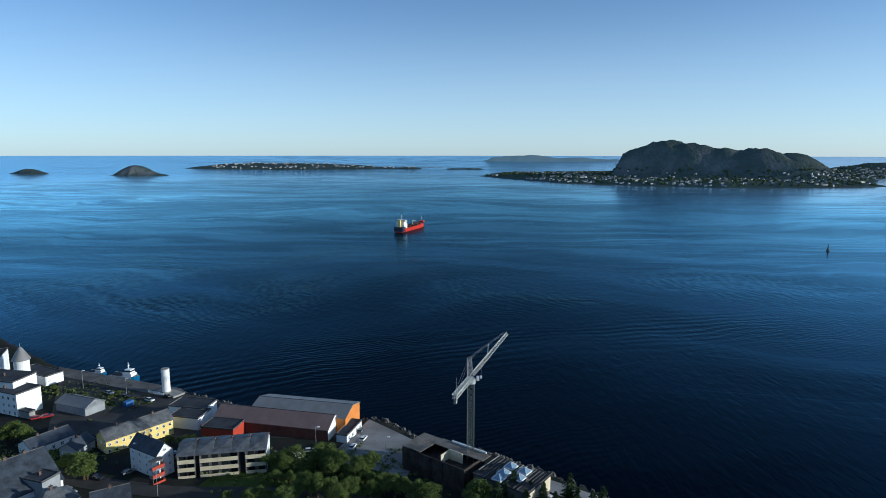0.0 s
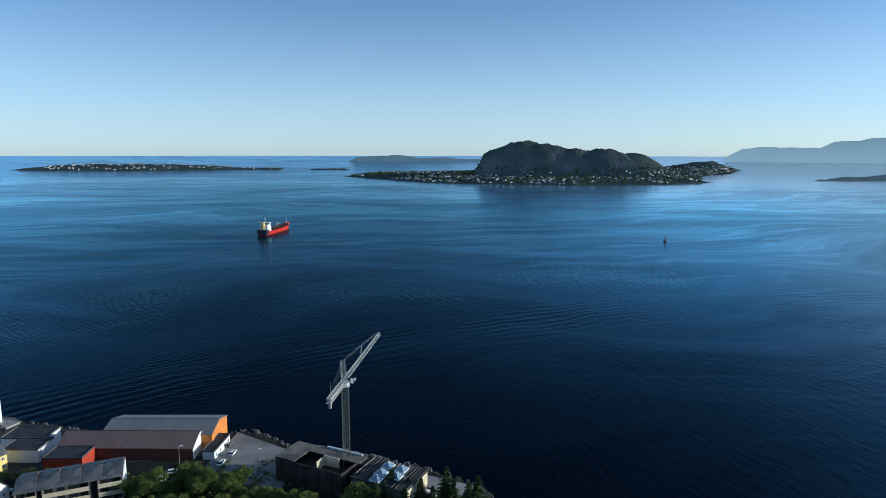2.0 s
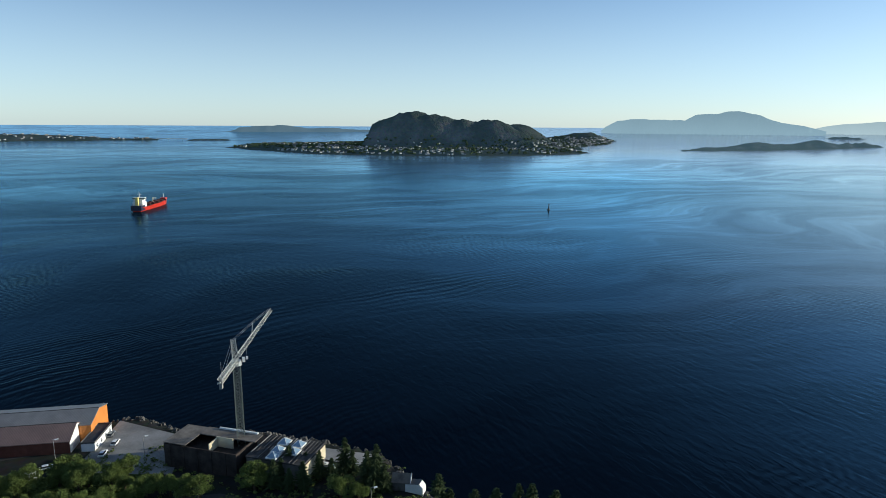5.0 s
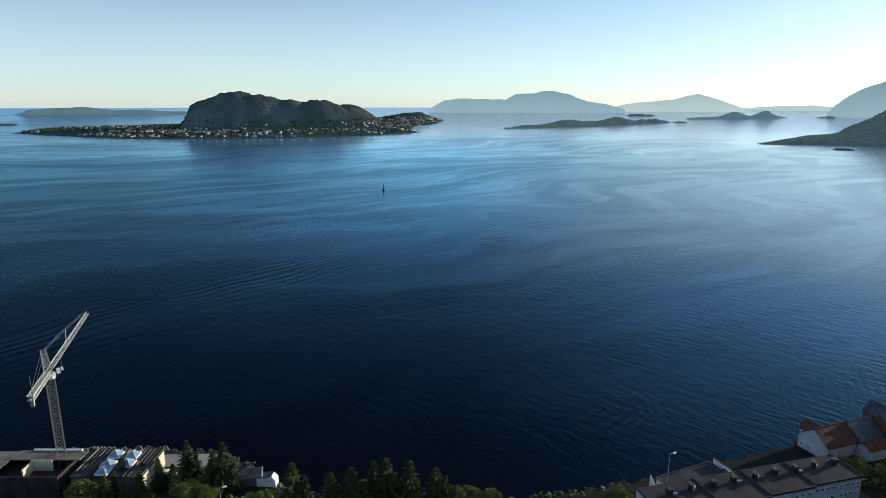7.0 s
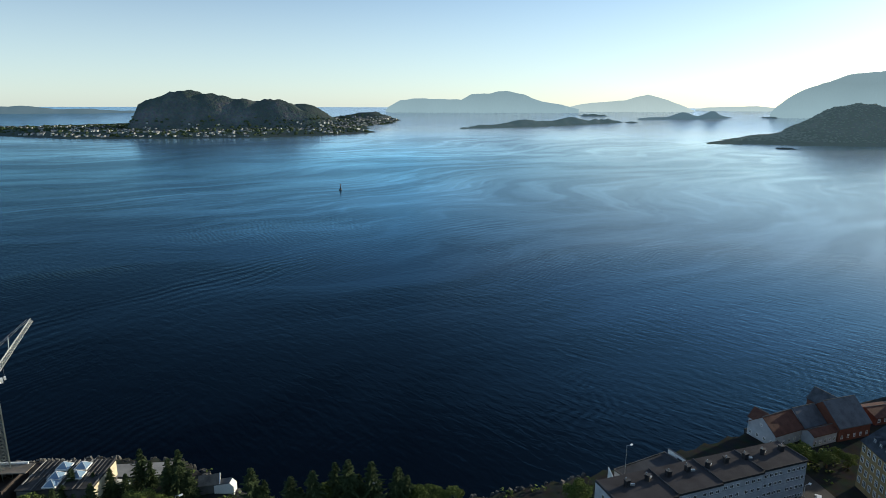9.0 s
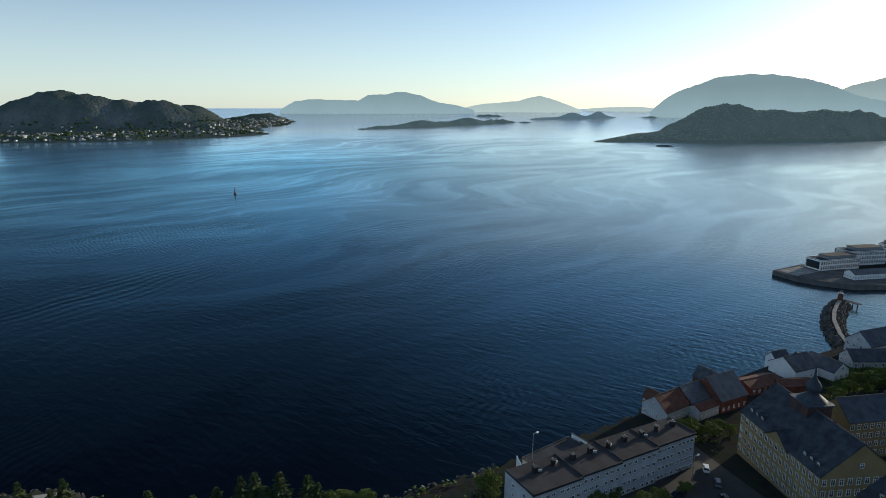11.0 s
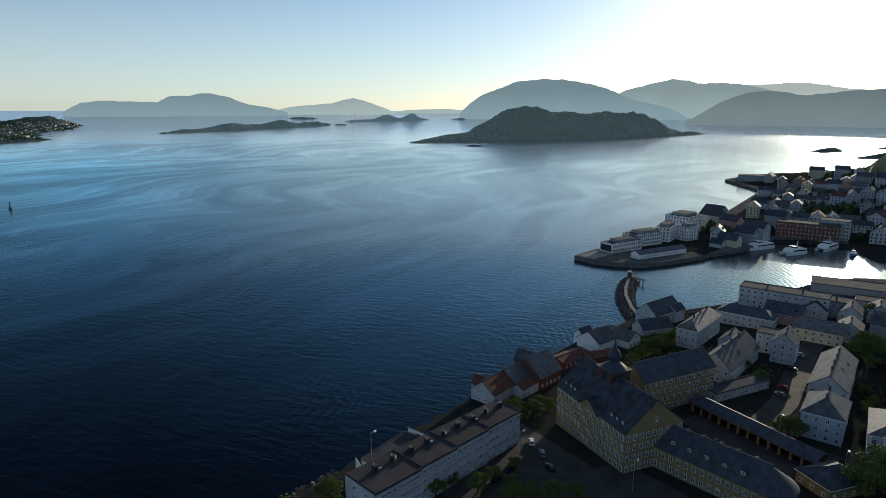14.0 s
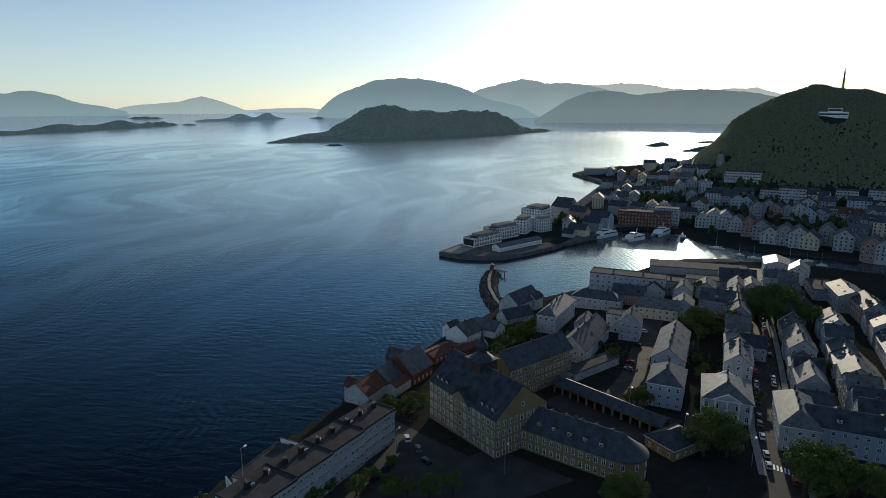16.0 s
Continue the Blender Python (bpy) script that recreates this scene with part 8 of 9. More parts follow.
part("body", Geo().tube(0, 0, 0, 10.6, 1.75, 1.75, 32), M_WHITE, t)
part("cap", Geo().tube(0, 0, 10.6, 10.9, 1.82, 1.7, 32), M_CONCRETE, t)
part("base_ring", Geo().tube(0, 0, 0, 0.35, 2.1, 2.0, 32), M_CONCRETE, t)
t = thing("pier_fence", "white railing along the pier head", "fence", at=(-128, 264, 3.5), turn=-26)
for k in range(9):
    part("post", Geo().box(-5 + 1.25 * k - 0.06, -5 + 1.25 * k + 0.06, -0.06, 0.06, 0, 1.2), M_WHITE, t)
part("board", Geo().box(-5.1, 5.1, -0.1, -0.06, 0.3, 1.1), M_WHITE, t)
# round tower of the white factory
t = thing("corner_tower", "white round stair tower with a grey conical roof", "tower", at=(-194.5, 275.3, 3.2))
part("wall", Geo().tube(0, 0, -2, 12.4, 3.2, 3.2, 24), M_WHITE, t)
part("roof", Geo().tube(0, 0, 12.4, 12.7, 3.9, 3.8, 24).tube(0, 0, 12.7, 17.6, 3.8, 1.0, 24).tube(0, 0, 17.6, 18.6, 1.0, 0.1, 24), M_SHEET_G, t)
part("finial", Geo().tube(0, 0, 18.6, 20.0, 0.08, 0.05, 6), M_STEEL, t)
t = thing("shipping_container", "blue steel shipping container on the quay yard", "container", at=(-134.5, 252.5, 3.0), turn=60)
M_BLUE = surface("blue_paint", (0.02, 0.11, 0.3), 0.5, spread=0.2)
part("shell", Geo().box(-1.9, 1.9, -1.1, 1.1, 0, 2.1), M_BLUE, t)
for k in range(8):
    for y0 in (-1.15, 1.102):
        part("rib", Geo().box(-1.8 + 0.46 * k, -1.6 + 0.46 * k, y0, y0 + 0.048, 0.15, 1.95), M_BLUE, t)
part("door", Geo().box(1.9, 1.95, -1.0, 1.0, 0.1, 2.0), M_BLUE, t)

# ---- vessels ----


def hull(g, L, W, depth, draft=1.0, sheer=0.5, mi=0):
    """A ship's hull from stern (-x) to bow (+x), with its deck."""
    stations = ((-0.5, 0.82), (-0.42, 0.95), (-0.2, 1.0), (0.1, 1.0), (0.27, 0.86), (0.38, 0.58), (0.46, 0.26), (0.5, 0.02))
    rows = []
    for u, w in stations:
        up = depth + sheer * max(0.0, (u + 0.1) / 0.6) ** 2
        rows.append([(u * L * 0.96, 0, -draft), (u * L * 0.97, -w * W * 0.36, -draft * 0.8), (u * L, -w * W / 2, up), (u * L, w * W / 2, up), (u * L * 0.97, w * W * 0.36, -draft * 0.8)])
    k, n = len(g.v), 5
    for r in rows:
        g.v += r
    for i in range(len(rows) - 1):
        for j in range(n):
            q, s = k + i * n + j, k + i * n + (j + 1) % n
            g.f.append((q, s, s + n, q + n))
            g.m.append(1 if j == 2 else mi)
    g.f.append(tuple(k + j for j in range(n)))
    g.m.append(mi)
    return g


M_SHIPRED = surface("red_hull_paint", (0.55, 0.035, 0.02), 0.45, spread=0.2, size=6)
M_NAVY = surface("navy_hull_paint", (0.01, 0.015, 0.04), 0.4, spread=0.3, size=5)
M_DECK = surface("rust_red_deck", (0.12, 0.04, 0.03), 0.7, spread=0.4, size=5)
M_HULLBLUE = surface("blue_hull_paint", (0.02, 0.2, 0.42), 0.4, spread=0.2, size=4)
t = thing("tanker_ship", "red tanker with white aft bridge lying in the fjord", "ship", at=(-45.7, 899.5, 0.0), turn=68)
part("hull", hull(Geo(), 88, 15, 5.2, 1.5, 3.0), (M_SHIPRED, M_DECK), t)
part("stern", Geo().box(-44.2, -34, -6.6, 6.6, 1.2, 7.5), M_NAVY, t, "navy stern plating")
part("bridge_house", Geo().box(-39, -28, -6.2, 6.2, 5.2, 11.5).box(-37.5, -29, -5.4, 5.4, 11.5, 14.2).box(-36.5, -30, -7.2, 7.2, 14.2, 16.8), M_WHITE, t)
part("bridge_glazing", Geo().box(-36.6, -29.9, -7.25, 7.25, 15.2, 16.2), M_GLASS, t)
part("funnel", Geo().box(-41.5, -38.5, -1.8, 1.8, 7.0, 17.5), M_YELLOW, t, "yellow funnel")
part("radar_mast", Geo().bar((-33, 0, 16.8), (-33, 0, 24), 0.5).bar((-33, -2.2, 20.5), (-33, 2.2, 20.5), 0.3), M_WHITE, t)
g = Geo()
for k in range(5):
    g.box(-24, 34, -3.2 + 1.5 * k, -2.8 + 1.5 * k, 6.6, 7.0)
part("deck_piping", g, M_DECK, t)
for u in (-18, -6, 6, 18, 29):
    part("pipe_rack", Geo().box(u - 0.5, u + 0.5, -6.4, 6.4, 5.4, 7.6), M_DECK, t)
part("manifold_crane", Geo().bar((3, 0, 6), (3, 0, 12.5), 0.8).bar((3, 0, 12.2), (14, 0, 10.5), 0.5), M_CREAM, t)
part("forecastle", Geo().box(33, 39, -3.4, 3.4, 6.5, 9.0), M_SHIPRED, t)
part("foremast", Geo().bar((36, 0, 9), (36, 0, 15), 0.4), M_WHITE, t)


def workboat(x, y, L, turn, lower):
    t = thing("workboat", "blue and white work vessel moored at the quay", "boat", "moored vessels", at=(x, y, 0.0), turn=turn)
    k = L / 20.0
    part("hull", hull(Geo(), L, 6.2 * k, 2.0 * k, 0.8, 1.4 * k), (M_HULLBLUE, M_CONCRETE), t)
    part("bulwark", Geo().box(-0.48 * L, 0.3 * L, -3.05 * k, -2.9 * k, 2.0 * k, 2.9 * k).box(-0.48 * L, 0.3 * L, 2.9 * k, 3.05 * k, 2.0 * k, 2.9 * k), M_WHITE, t)
    part("deckhouse", Geo().box(0.0 * L, 0.3 * L, -2.3 * k, 2.3 * k, 2.0 * k, 4.4 * k).box(0.06 * L, 0.26 * L, -1.9 * k, 1.9 * k, 4.4 * k, 6.6 * k), M_WHITE, t)
    part("wheelhouse_glazing", Geo().box(0.055 * L, 0.265 * L, -1.95 * k, 1.95 * k, 5.3 * k, 6.1 * k), M_GLASS, t)
    part("mast", Geo().bar((0.13 * L, 0, 6.6 * k), (0.13 * L, 0, 10.5 * k), 0.3 * k).bar((0.13 * L, -1.2 * k, 8.6 * k), (0.13 * L, 1.2 * k, 8.6 * k), 0.18 * k), M_WHITE, t)
    part("deck_gear", Geo().box(-0.4 * L, -0.15 * L, -1.6 * k, 1.6 * k, 2.0 * k, 3.2 * k).bar((-0.1 * L, 0, 2 * k), (-0.25 * L, 0, 5 * k), 0.3 * k), M_CONCRETE_D, t)
    return t


workboat(-155.7, 291.6, 16.5, -14, 0)
workboat(-173.0, 298.0, 11.5, -16, 0)


def catamaran(x, y, L, turn):
    t = thing("passenger_ferry", "white high-speed catamaran ferry at the harbour quay", "ferry", "ferries", at=(x, y, 0.0), turn=turn)
    g = Geo()
    for s in (-1, 1):
        k = len(g.v)
        hull(g, L, 2.4, 2.0, 0.6, 0.6)
        for i in range(k, len(g.v)):
            p = g.v[i]
            g.v[i] = (p[0], p[1] + s * 3.0, p[2])
    part("hull", g, (M_WHITE, M_CONCRETE), t)
    part("cabin", Geo().hexa([(-0.46 * L, -4.2, 1.9), (0.3 * L, -4.2, 1.9), (0.3 * L, 4.2, 1.9), (-0.46 * L, 4.2, 1.9)], [(-0.44 * L, -4.0, 4.6), (0.18 * L, -4.0, 4.6), (0.18 * L, 4.0, 4.6), (-0.44 * L, 4.0, 4.6)]), M_WHITE, t)
    part("window_band", Geo().box(-0.43 * L, 0.2 * L, -4.22, 4.22, 3.0, 3.9), M_GLASS, t)
    part("wheelhouse", Geo().box(-0.1 * L, 0.1 * L, -2.6, 2.6, 4.6, 6.6), M_WHITE, t)
    part("wheelhouse_glazing", Geo().box(-0.08 * L, 0.105 * L, -2.65, 2.65, 5.4, 6.2), M_GLASS, t)
    part("mast", Geo().bar((-0.15 * L, 0, 4.6), (-0.2 * L, 0, 10.0), 0.4), M_WHITE, t)
    return t


catamaran(540.5, -46.5, 28, 137)
catamaran(530.0, -69.5, 22, 135)
catamaran(558, -96, 27, 150)
workboat(545, -112, 12, 160, 0)


def sailboat(x, y, L, turn, mast):
    t = thing("sailing_boat", "small white sailing boat with bare mast", "boat", "small boats", at=(x, y, 0.0), turn=turn)
    part("hull", hull(Geo(), L, L * 0.3, 0.9, 0.4, 0.3), (M_WHITE, M_CREAM), t)
    part("cabin", Geo().box(-0.1 * L, 0.22 * L, -0.09 * L, 0.09 * L, 0.9, 1.6), M_WHITE, t)
    part("mast", Geo().tube(0.05 * L, 0, 0.9, mast, 0.1, 0.06, 6), M_STEEL, t)
    part("boom", Geo().bar((0.05 * L, 0, 2.0), (-0.4 * L, 0, 2.1), 0.12), M_STEEL, t)
    return t


for x, y, L, a, m in ((508, -131, 12, 60, 15), (341, 2, 8, 30, 9), (478, -150, 9, 80, 11), (480, -160, 8, 75, 0), (470, -172, 9, 100, 12), (474, -185, 8, 95, 10), (466, -120, 8, 85, 9), (486, -142, 7, 50, 9), (462, -190, 8, 100, 10)):
    if m:
        sailboat(x, y, L, a, m)
# sea mark out in the fjord
t = thing("sea_mark", "dark beacon post on a small base in the fjord", "beacon", at=(437, 697, 0))
part("base", Geo().tube(0, 0, -2, 1.5, 2.2, 1.8, 12), M_CONCRETE_D, t)
part("post", Geo().tube(0, 0, 1.5, 6.0, 0.8, 0.5, 12), M_DARK, t)
part("topmark", Geo().tube(0, 0, 6.0, 8.0, 0.2, 0.2, 8).box(-0.7, 0.7, -0.7, 0.7, 6.8, 7.6), M_DARK, t)

# ---- breakwater ----
PIER = [(314, 21), (335, 29), (356, 34.4), (372, 36.4), (388, 37.2), (400, 36.8)]
g = Geo()
for (ax, ay), (bx, by) in zip(PIER, PIER[1:]):
    d = math.hypot(bx - ax, by - ay)
    nx, ny = -(by - ay) / d * 0.9, (bx - ax) / d * 0.9
    q = [(ax - nx, ay - ny), (bx - nx, by - ny), (bx + nx, by + ny), (ax + nx, ay + ny)]
    g.hexa([(*p, 3.1) for p in q], [(*p, 3.75) for p in q])
tagged(new("breakwater_path", g.mesh("breakwater_path", M_CONCRETE)), "pale concrete path along the breakwater's top", "path", kind="structure")
rng = random.Random(11)
g, rocks = Geo(), Geo()
core = []
for i, (x, y) in enumerate(PIER):
    ax, ay = PIER[max(0, i - 1)]
    bx, by = PIER[min(len(PIER) - 1, i + 1)]
    d = math.hypot(bx - ax, by - ay)
    nx, ny = -(by - ay) / d, (bx - ax) / d
    core.append([(x + nx * w, y + ny * w, z) for w, z in ((-6.5, -2.5), (-2.0, 3.2), (2.0, 3.2), (7.0, -2.5))])
for a, b in zip(core, core[1:]):
    g.hexa(a, b)
tagged(new("breakwater", g.mesh("breakwater", M_ROCK)), "curved stone breakwater in front of the harbour", "breakwater", kind="structure")
for k in range(520):
    f = rng.random() * (len(PIER) - 1)
    i = min(int(f), len(PIER) - 2)
    x = PIER[i][0] + (PIER[i + 1][0] - PIER[i][0]) * (f - i)
    y = PIER[i][1] + (PIER[i + 1][1] - PIER[i][1]) * (f - i)
    dx, dy = PIER[i + 1][0] - PIER[i][0], PIER[i + 1][1] - PIER[i][1]
    d = math.hypot(dx, dy)
    s = rng.choice((-1, 1))
    w = rng.uniform(2.0, 6.2 if s > 0 else 5.6)
    z = 3.2 - (w - 2.2) * 1.0
    cx, cy, r = x - dy / d * s * w, y + dx / d * s * w, rng.uniform(0.5, 1.1)
    lo = [(cx + r * rng.uniform(0.7, 1.2) * math.cos(q), cy + r * rng.uniform(0.7, 1.2) * math.sin(q), z - 0.6) for q in (0.2, 1.5, 2.6, 3.8, 5.2)]
    hi = [(cx + 0.6 * (p[0] - cx) + rng.uniform(-0.2, 0.2), cy + 0.6 * (p[1] - cy) + rng.uniform(-0.2, 0.2), z + r * rng.uniform(0.3, 0.8)) for p in lo]
    rocks.hexa(lo, hi)
M_BOULDER = surface("boulders", (0.06, 0.057, 0.052), 0.9, spread=0.5, size=1.0, island=0.5)
tagged(new("boulders", rocks.mesh("boulders", M_BOULDER)), "heaped grey armour stones of the breakwater", "stones", kind="stuff")
t = thing("lighthouse", "small dark red wooden lighthouse on the breakwater head", "lighthouse", at=(397, 37, 3.2), turn=10)
t.scale = (0.66, 0.66, 0.66)
part("tower", Geo().hexa([(-2.2, -2.2, 0), (2.2, -2.2, 0), (2.2, 2.2, 0), (-2.2, 2.2, 0)], [(-1.8, -1.8, 6), (1.8, -1.8, 6), (1.8, 1.8, 6), (-1.8, 1.8, 6)]), M_BRICKRED, t)
part("gallery", Geo().box(-2.3, 2.3, -2.3, 2.3, 6, 6.3), M_DARK, t)
part("lantern_room", Geo().tube(0, 0, 6.3, 8.2, 1.1, 1.1, 8), M_WHITE, t)
part("lantern_roof", Geo().tube(0, 0, 8.2, 9.4, 1.4, 0.1, 8), M_BRICKRED, t)
t = thing("landing_stage", "wooden landing stage on posts beside the lighthouse", "jetty", at=(400.5, 33.5, 2.6), turn=-122)
part("deck", Geo().box(-2.5, 7.2, -1.6, 1.6, 0, 0.3), M_CONCRETE_D, t)
for u in (1, 4, 6.8):
    part("post", Geo().box(u - 0.2, u + 0.2, -1.5, -1.1, -4, 0), M_DARK, t)

# shore stones
rng = random.Random(3)
g = Geo()
for (ax, ay), (bx, by) in zip(COAST[3:13], COAST[4:14]):
    n = int(math.hypot(bx - ax, by - ay) / 0.9)
    fs = np.random.rand(n)
    sx, sy = ax + (bx - ax) * fs + np.random.normal(0, 1.4, n), ay + (by - ay) * fs + np.random.normal(0, 1.4, n)
    for cx, cy, gz_ in zip(sx.tolist(), sy.tolist(), ground_z(sx, sy).tolist()):
        r = rng.uniform(0.4, 1.4)
        z = min(2.4, gz_)
        lo = [(cx + r * rng.uniform(0.7, 1.2) * math.cos(q), cy + r * rng.uniform(0.7, 1.2) * math.sin(q), z - 1.0) for q in (0.2, 1.5, 2.6, 3.8, 5.2)]
        hi = [(cx + 0.55 * (p[0] - cx), cy + 0.55 * (p[1] - cy), z + r * rng.uniform(0.2, 0.7)) for p in lo]
        g.hexa(lo, hi)
tagged(new("shore_stones", g.mesh("shore_stones", M_BOULDER)), "tumbled grey stones along the shore", "stones", kind="stuff")

# ---- cars ----
CAR_PAINT = [("white", (0.75, 0.75, 0.74)), ("silver", (0.4, 0.41, 0.42)), ("black", (0.015, 0.015, 0.018)), ("dark blue", (0.02, 0.04, 0.1)), ("red", (0.45, 0.02, 0.02)), ("grey", (0.15, 0.155, 0.16))]
CARS = []
for cname, col in CAR_PAINT:
    paint = surface("car_paint_" + cname.replace(" ", "_"), col, 0.25, 0.3 if cname == "silver" else 0.0, spread=0.06)
    t = thing("car", cname + " parked passenger car with dark windows", "car", "parked cars")
    g = Geo()
    g.hexa([(-2.1, -0.86, 0.3), (2.1, -0.86, 0.3), (2.1, 0.86, 0.3), (-2.1, 0.86, 0.3)], [(-2.15, -0.88, 0.6), (2.2, -0.88, 0.55), (2.2, 0.88, 0.55), (-2.15, 0.88, 0.6)])
    g.hexa([(-2.15, -0.88, 0.6), (2.2, -0.88, 0.55), (2.2, 0.88, 0.55), (-2.15, 0.88, 0.6)], [(-2.05, -0.8, 0.95), (2.0, -0.78, 0.82), (2.0, 0.78, 0.82), (-2.05, 0.8, 0.95)])
    g.hexa([(-1.45, -0.62, 1.38), (0.35, -0.62, 1.4), (0.35, 0.62, 1.4), (-1.45, 0.62, 1.38)], [(-1.3, -0.58, 1.46), (0.2, -0.58, 1.48), (0.2, 0.58, 1.48), (-1.3, 0.58, 1.46)])
    part("body", g, paint, t)
    g = Geo().hexa([(-1.9, -0.78, 0.93), (1.0, -0.77, 0.88), (1.0, 0.77, 0.88), (-1.9, 0.78, 0.93)], [(-1.45, -0.62, 1.4), (0.35, -0.62, 1.4), (0.35, 0.62, 1.4), (-1.45, 0.62, 1.4)])
    part("glazing", g, M_GLASS, t)
    for u in (-1.3, 1.35):
        for s in (-1, 1):
            w = Geo()
            ring = [(u + 0.32 * math.cos(q), s * 0.72, 0.32 + 0.32 * math.sin(q)) for q in np.linspace(0, 2 * math.pi, 12, endpoint=False)]
            w.hexa(ring, [(p[0], s * 0.9, p[2]) for p in ring])
            part("wheel", w, M_RUBBER, t)
    CARS.append([t, False])


def car(x, y, turn, kind):
    proto = CARS[kind % len(CARS)]
    m = pose(x, y, float(ground_z(x, y)) + 0.14, 0, 0, turn)
    if not proto[1]:
        proto[0].matrix_basis = m
        proto[1] = True
        return proto[0]
    return copy_thing(proto[0], m @ Matrix.Diagonal([1 / v for v in proto[0].scale] + [1]))


rng = random.Random(21)
STREET = [(168, -69), (201, -75.5), (261, -91), (322, -106), (400, -129)]


def along(pts, off, step, skip, rng, turn=0.0):
    for (ax, ay), (bx, by) in zip(pts, pts[1:]):
        d = math.hypot(bx - ax, by - ay)
        u = 2.0
        while u < d - 2:
            if rng.random() > skip:
                x, y = ax + (bx - ax) * u / d, ay + (by - ay) * u / d
                car(x - (by - ay) / d * off, y + (bx - ax) / d * off, math.degrees(math.atan2(by - ay, bx - ax)) + turn + rng.uniform(-2, 2), rng.randrange(6))
            u += step * rng.uniform(0.95, 1.15)


along(STREET, 3.6, 5.8, 0.3, rng)
along(STREET, -2.6, 5.8, 0.25, rng)
along([(225, -121), (264, -129), (304, -131)], -2.6, 5.8, 0.25, rng)
along([(240, -36), (297, -50)], 2.5, 6.5, 0.45, rng, 70)
along([(400, -128), (432, -137)], 2.2, 5.6, 0.1, rng)
for x, y, a, k in ((170, 38, 20, 5), (176, 43, 20, 0), (163, 34, 40, 2), (166, 52, -22, 2), (172, 49, -22, 1), (158, 45, -22, 3), (152, 47, -22, 2), (-48, 210, 10, 0), (-30, 221, 75, 0), (-33, 214, 75, 0), (-96, 206, 50, 1), (-93, 210, 50, 2), (-124, 184, -30, 0), (-116, 180, -30, 1), (-112, 188, -20, 2), (-128, 258, -25, 0), (-140, 262, -25, 2), (-122, 262, -25, 2), (-163, 236, 40, 4), (-160, 238, 40, 4), (-150, 266, -25, 1), (-104, 192, 50, 5), (-32, 228, 80, 5)):
    car(x, y, a, k)
t = thing("van", "white delivery van parked among the trees", "van", at=(-51.5, 204.0, float(ground_z(-51.5, 204)) + 0.15), turn=8)
part("body", Geo().hexa([(-2.5, -1, 0.3), (2.6, -1, 0.3), (2.6, 1, 0.3), (-2.5, 1, 0.3)], [(-2.45, -0.95, 2.3), (1.6, -0.95, 2.3), (1.6, 0.95, 2.3), (-2.45, 0.95, 2.3)]), M_WHITE, t)
part("windscreen", Geo().hexa([(2.3, -0.9, 1.2), (2.35, -0.9, 1.15), (2.35, 0.9, 1.15), (2.3, 0.9, 1.2)], [(1.75, -0.85, 2.1), (1.85, -0.85, 2.1), (1.85, 0.85, 2.1), (1.75, 0.85, 2.1)]), M_GLASS, t)

# ---- trees ----


def leaf_cloud(rng, lobes, count, size, flat=0.0):
    """Small leaf clumps strewn through a set of lobes (x, y, z, radius)."""
    g = Geo()
    for k in range(count):
        x, y, z, r = lobes[k % len(lobes)]
        a, b = rng.uniform(0, 2 * math.pi), math.acos(rng.uniform(-0.75, 1))
        d = r * rng.uniform(0.55, 1.08)
        c = Vector((x + d * math.sin(b) * math.cos(a), y + d * math.sin(b) * math.sin(a), z + d * 0.85 * math.cos(b)))
        u = Vector((rng.gauss(0, 1), rng.gauss(0, 1), rng.gauss(0, 1))).normalized()
        v = u.cross(Vector((rng.gauss(0, 1), rng.gauss(0, 1), rng.gauss(0, 1)))).normalized()
        s = size * rng.uniform(0.6, 1.4)
        g.face([c + u * s, c + v * s * 0.7, c - u * s * 0.9, c - v * s * 0.7])
    return g


def broad_tree(seed):
    rng = random.Random(seed)
    t = thing("tree", "leafy broad-leaved tree with uneven green crown", "tree", "broad-leaved trees")
    g = Geo().tube(0, 0, -0.1, 0.45, 0.045, 0.026, 8)
    lobes = [(0, 0, 0.68, 0.22)]
    for k in range(8):
        a, h = 2 * math.pi * k / 8 + rng.uniform(-0.3, 0.3), rng.uniform(0.42, 0.78)
        d = rng.uniform(0.16, 0.3)
        tip = (d * math.cos(a), d * math.sin(a), h)
        g.bar((0, 0, rng.uniform(0.2, 0.42)), tip, 0.016)
        lobes.append((*tip, rng.uniform(0.13, 0.2)))
    lobes.append((rng.uniform(-0.1, 0.1), rng.uniform(-0.1, 0.1), 0.84, 0.15))
    part("trunk", g, M_BARK, t)
    part("crown", leaf_cloud(rng, lobes, 4600, 0.0185), M_LEAF, t)
    return t


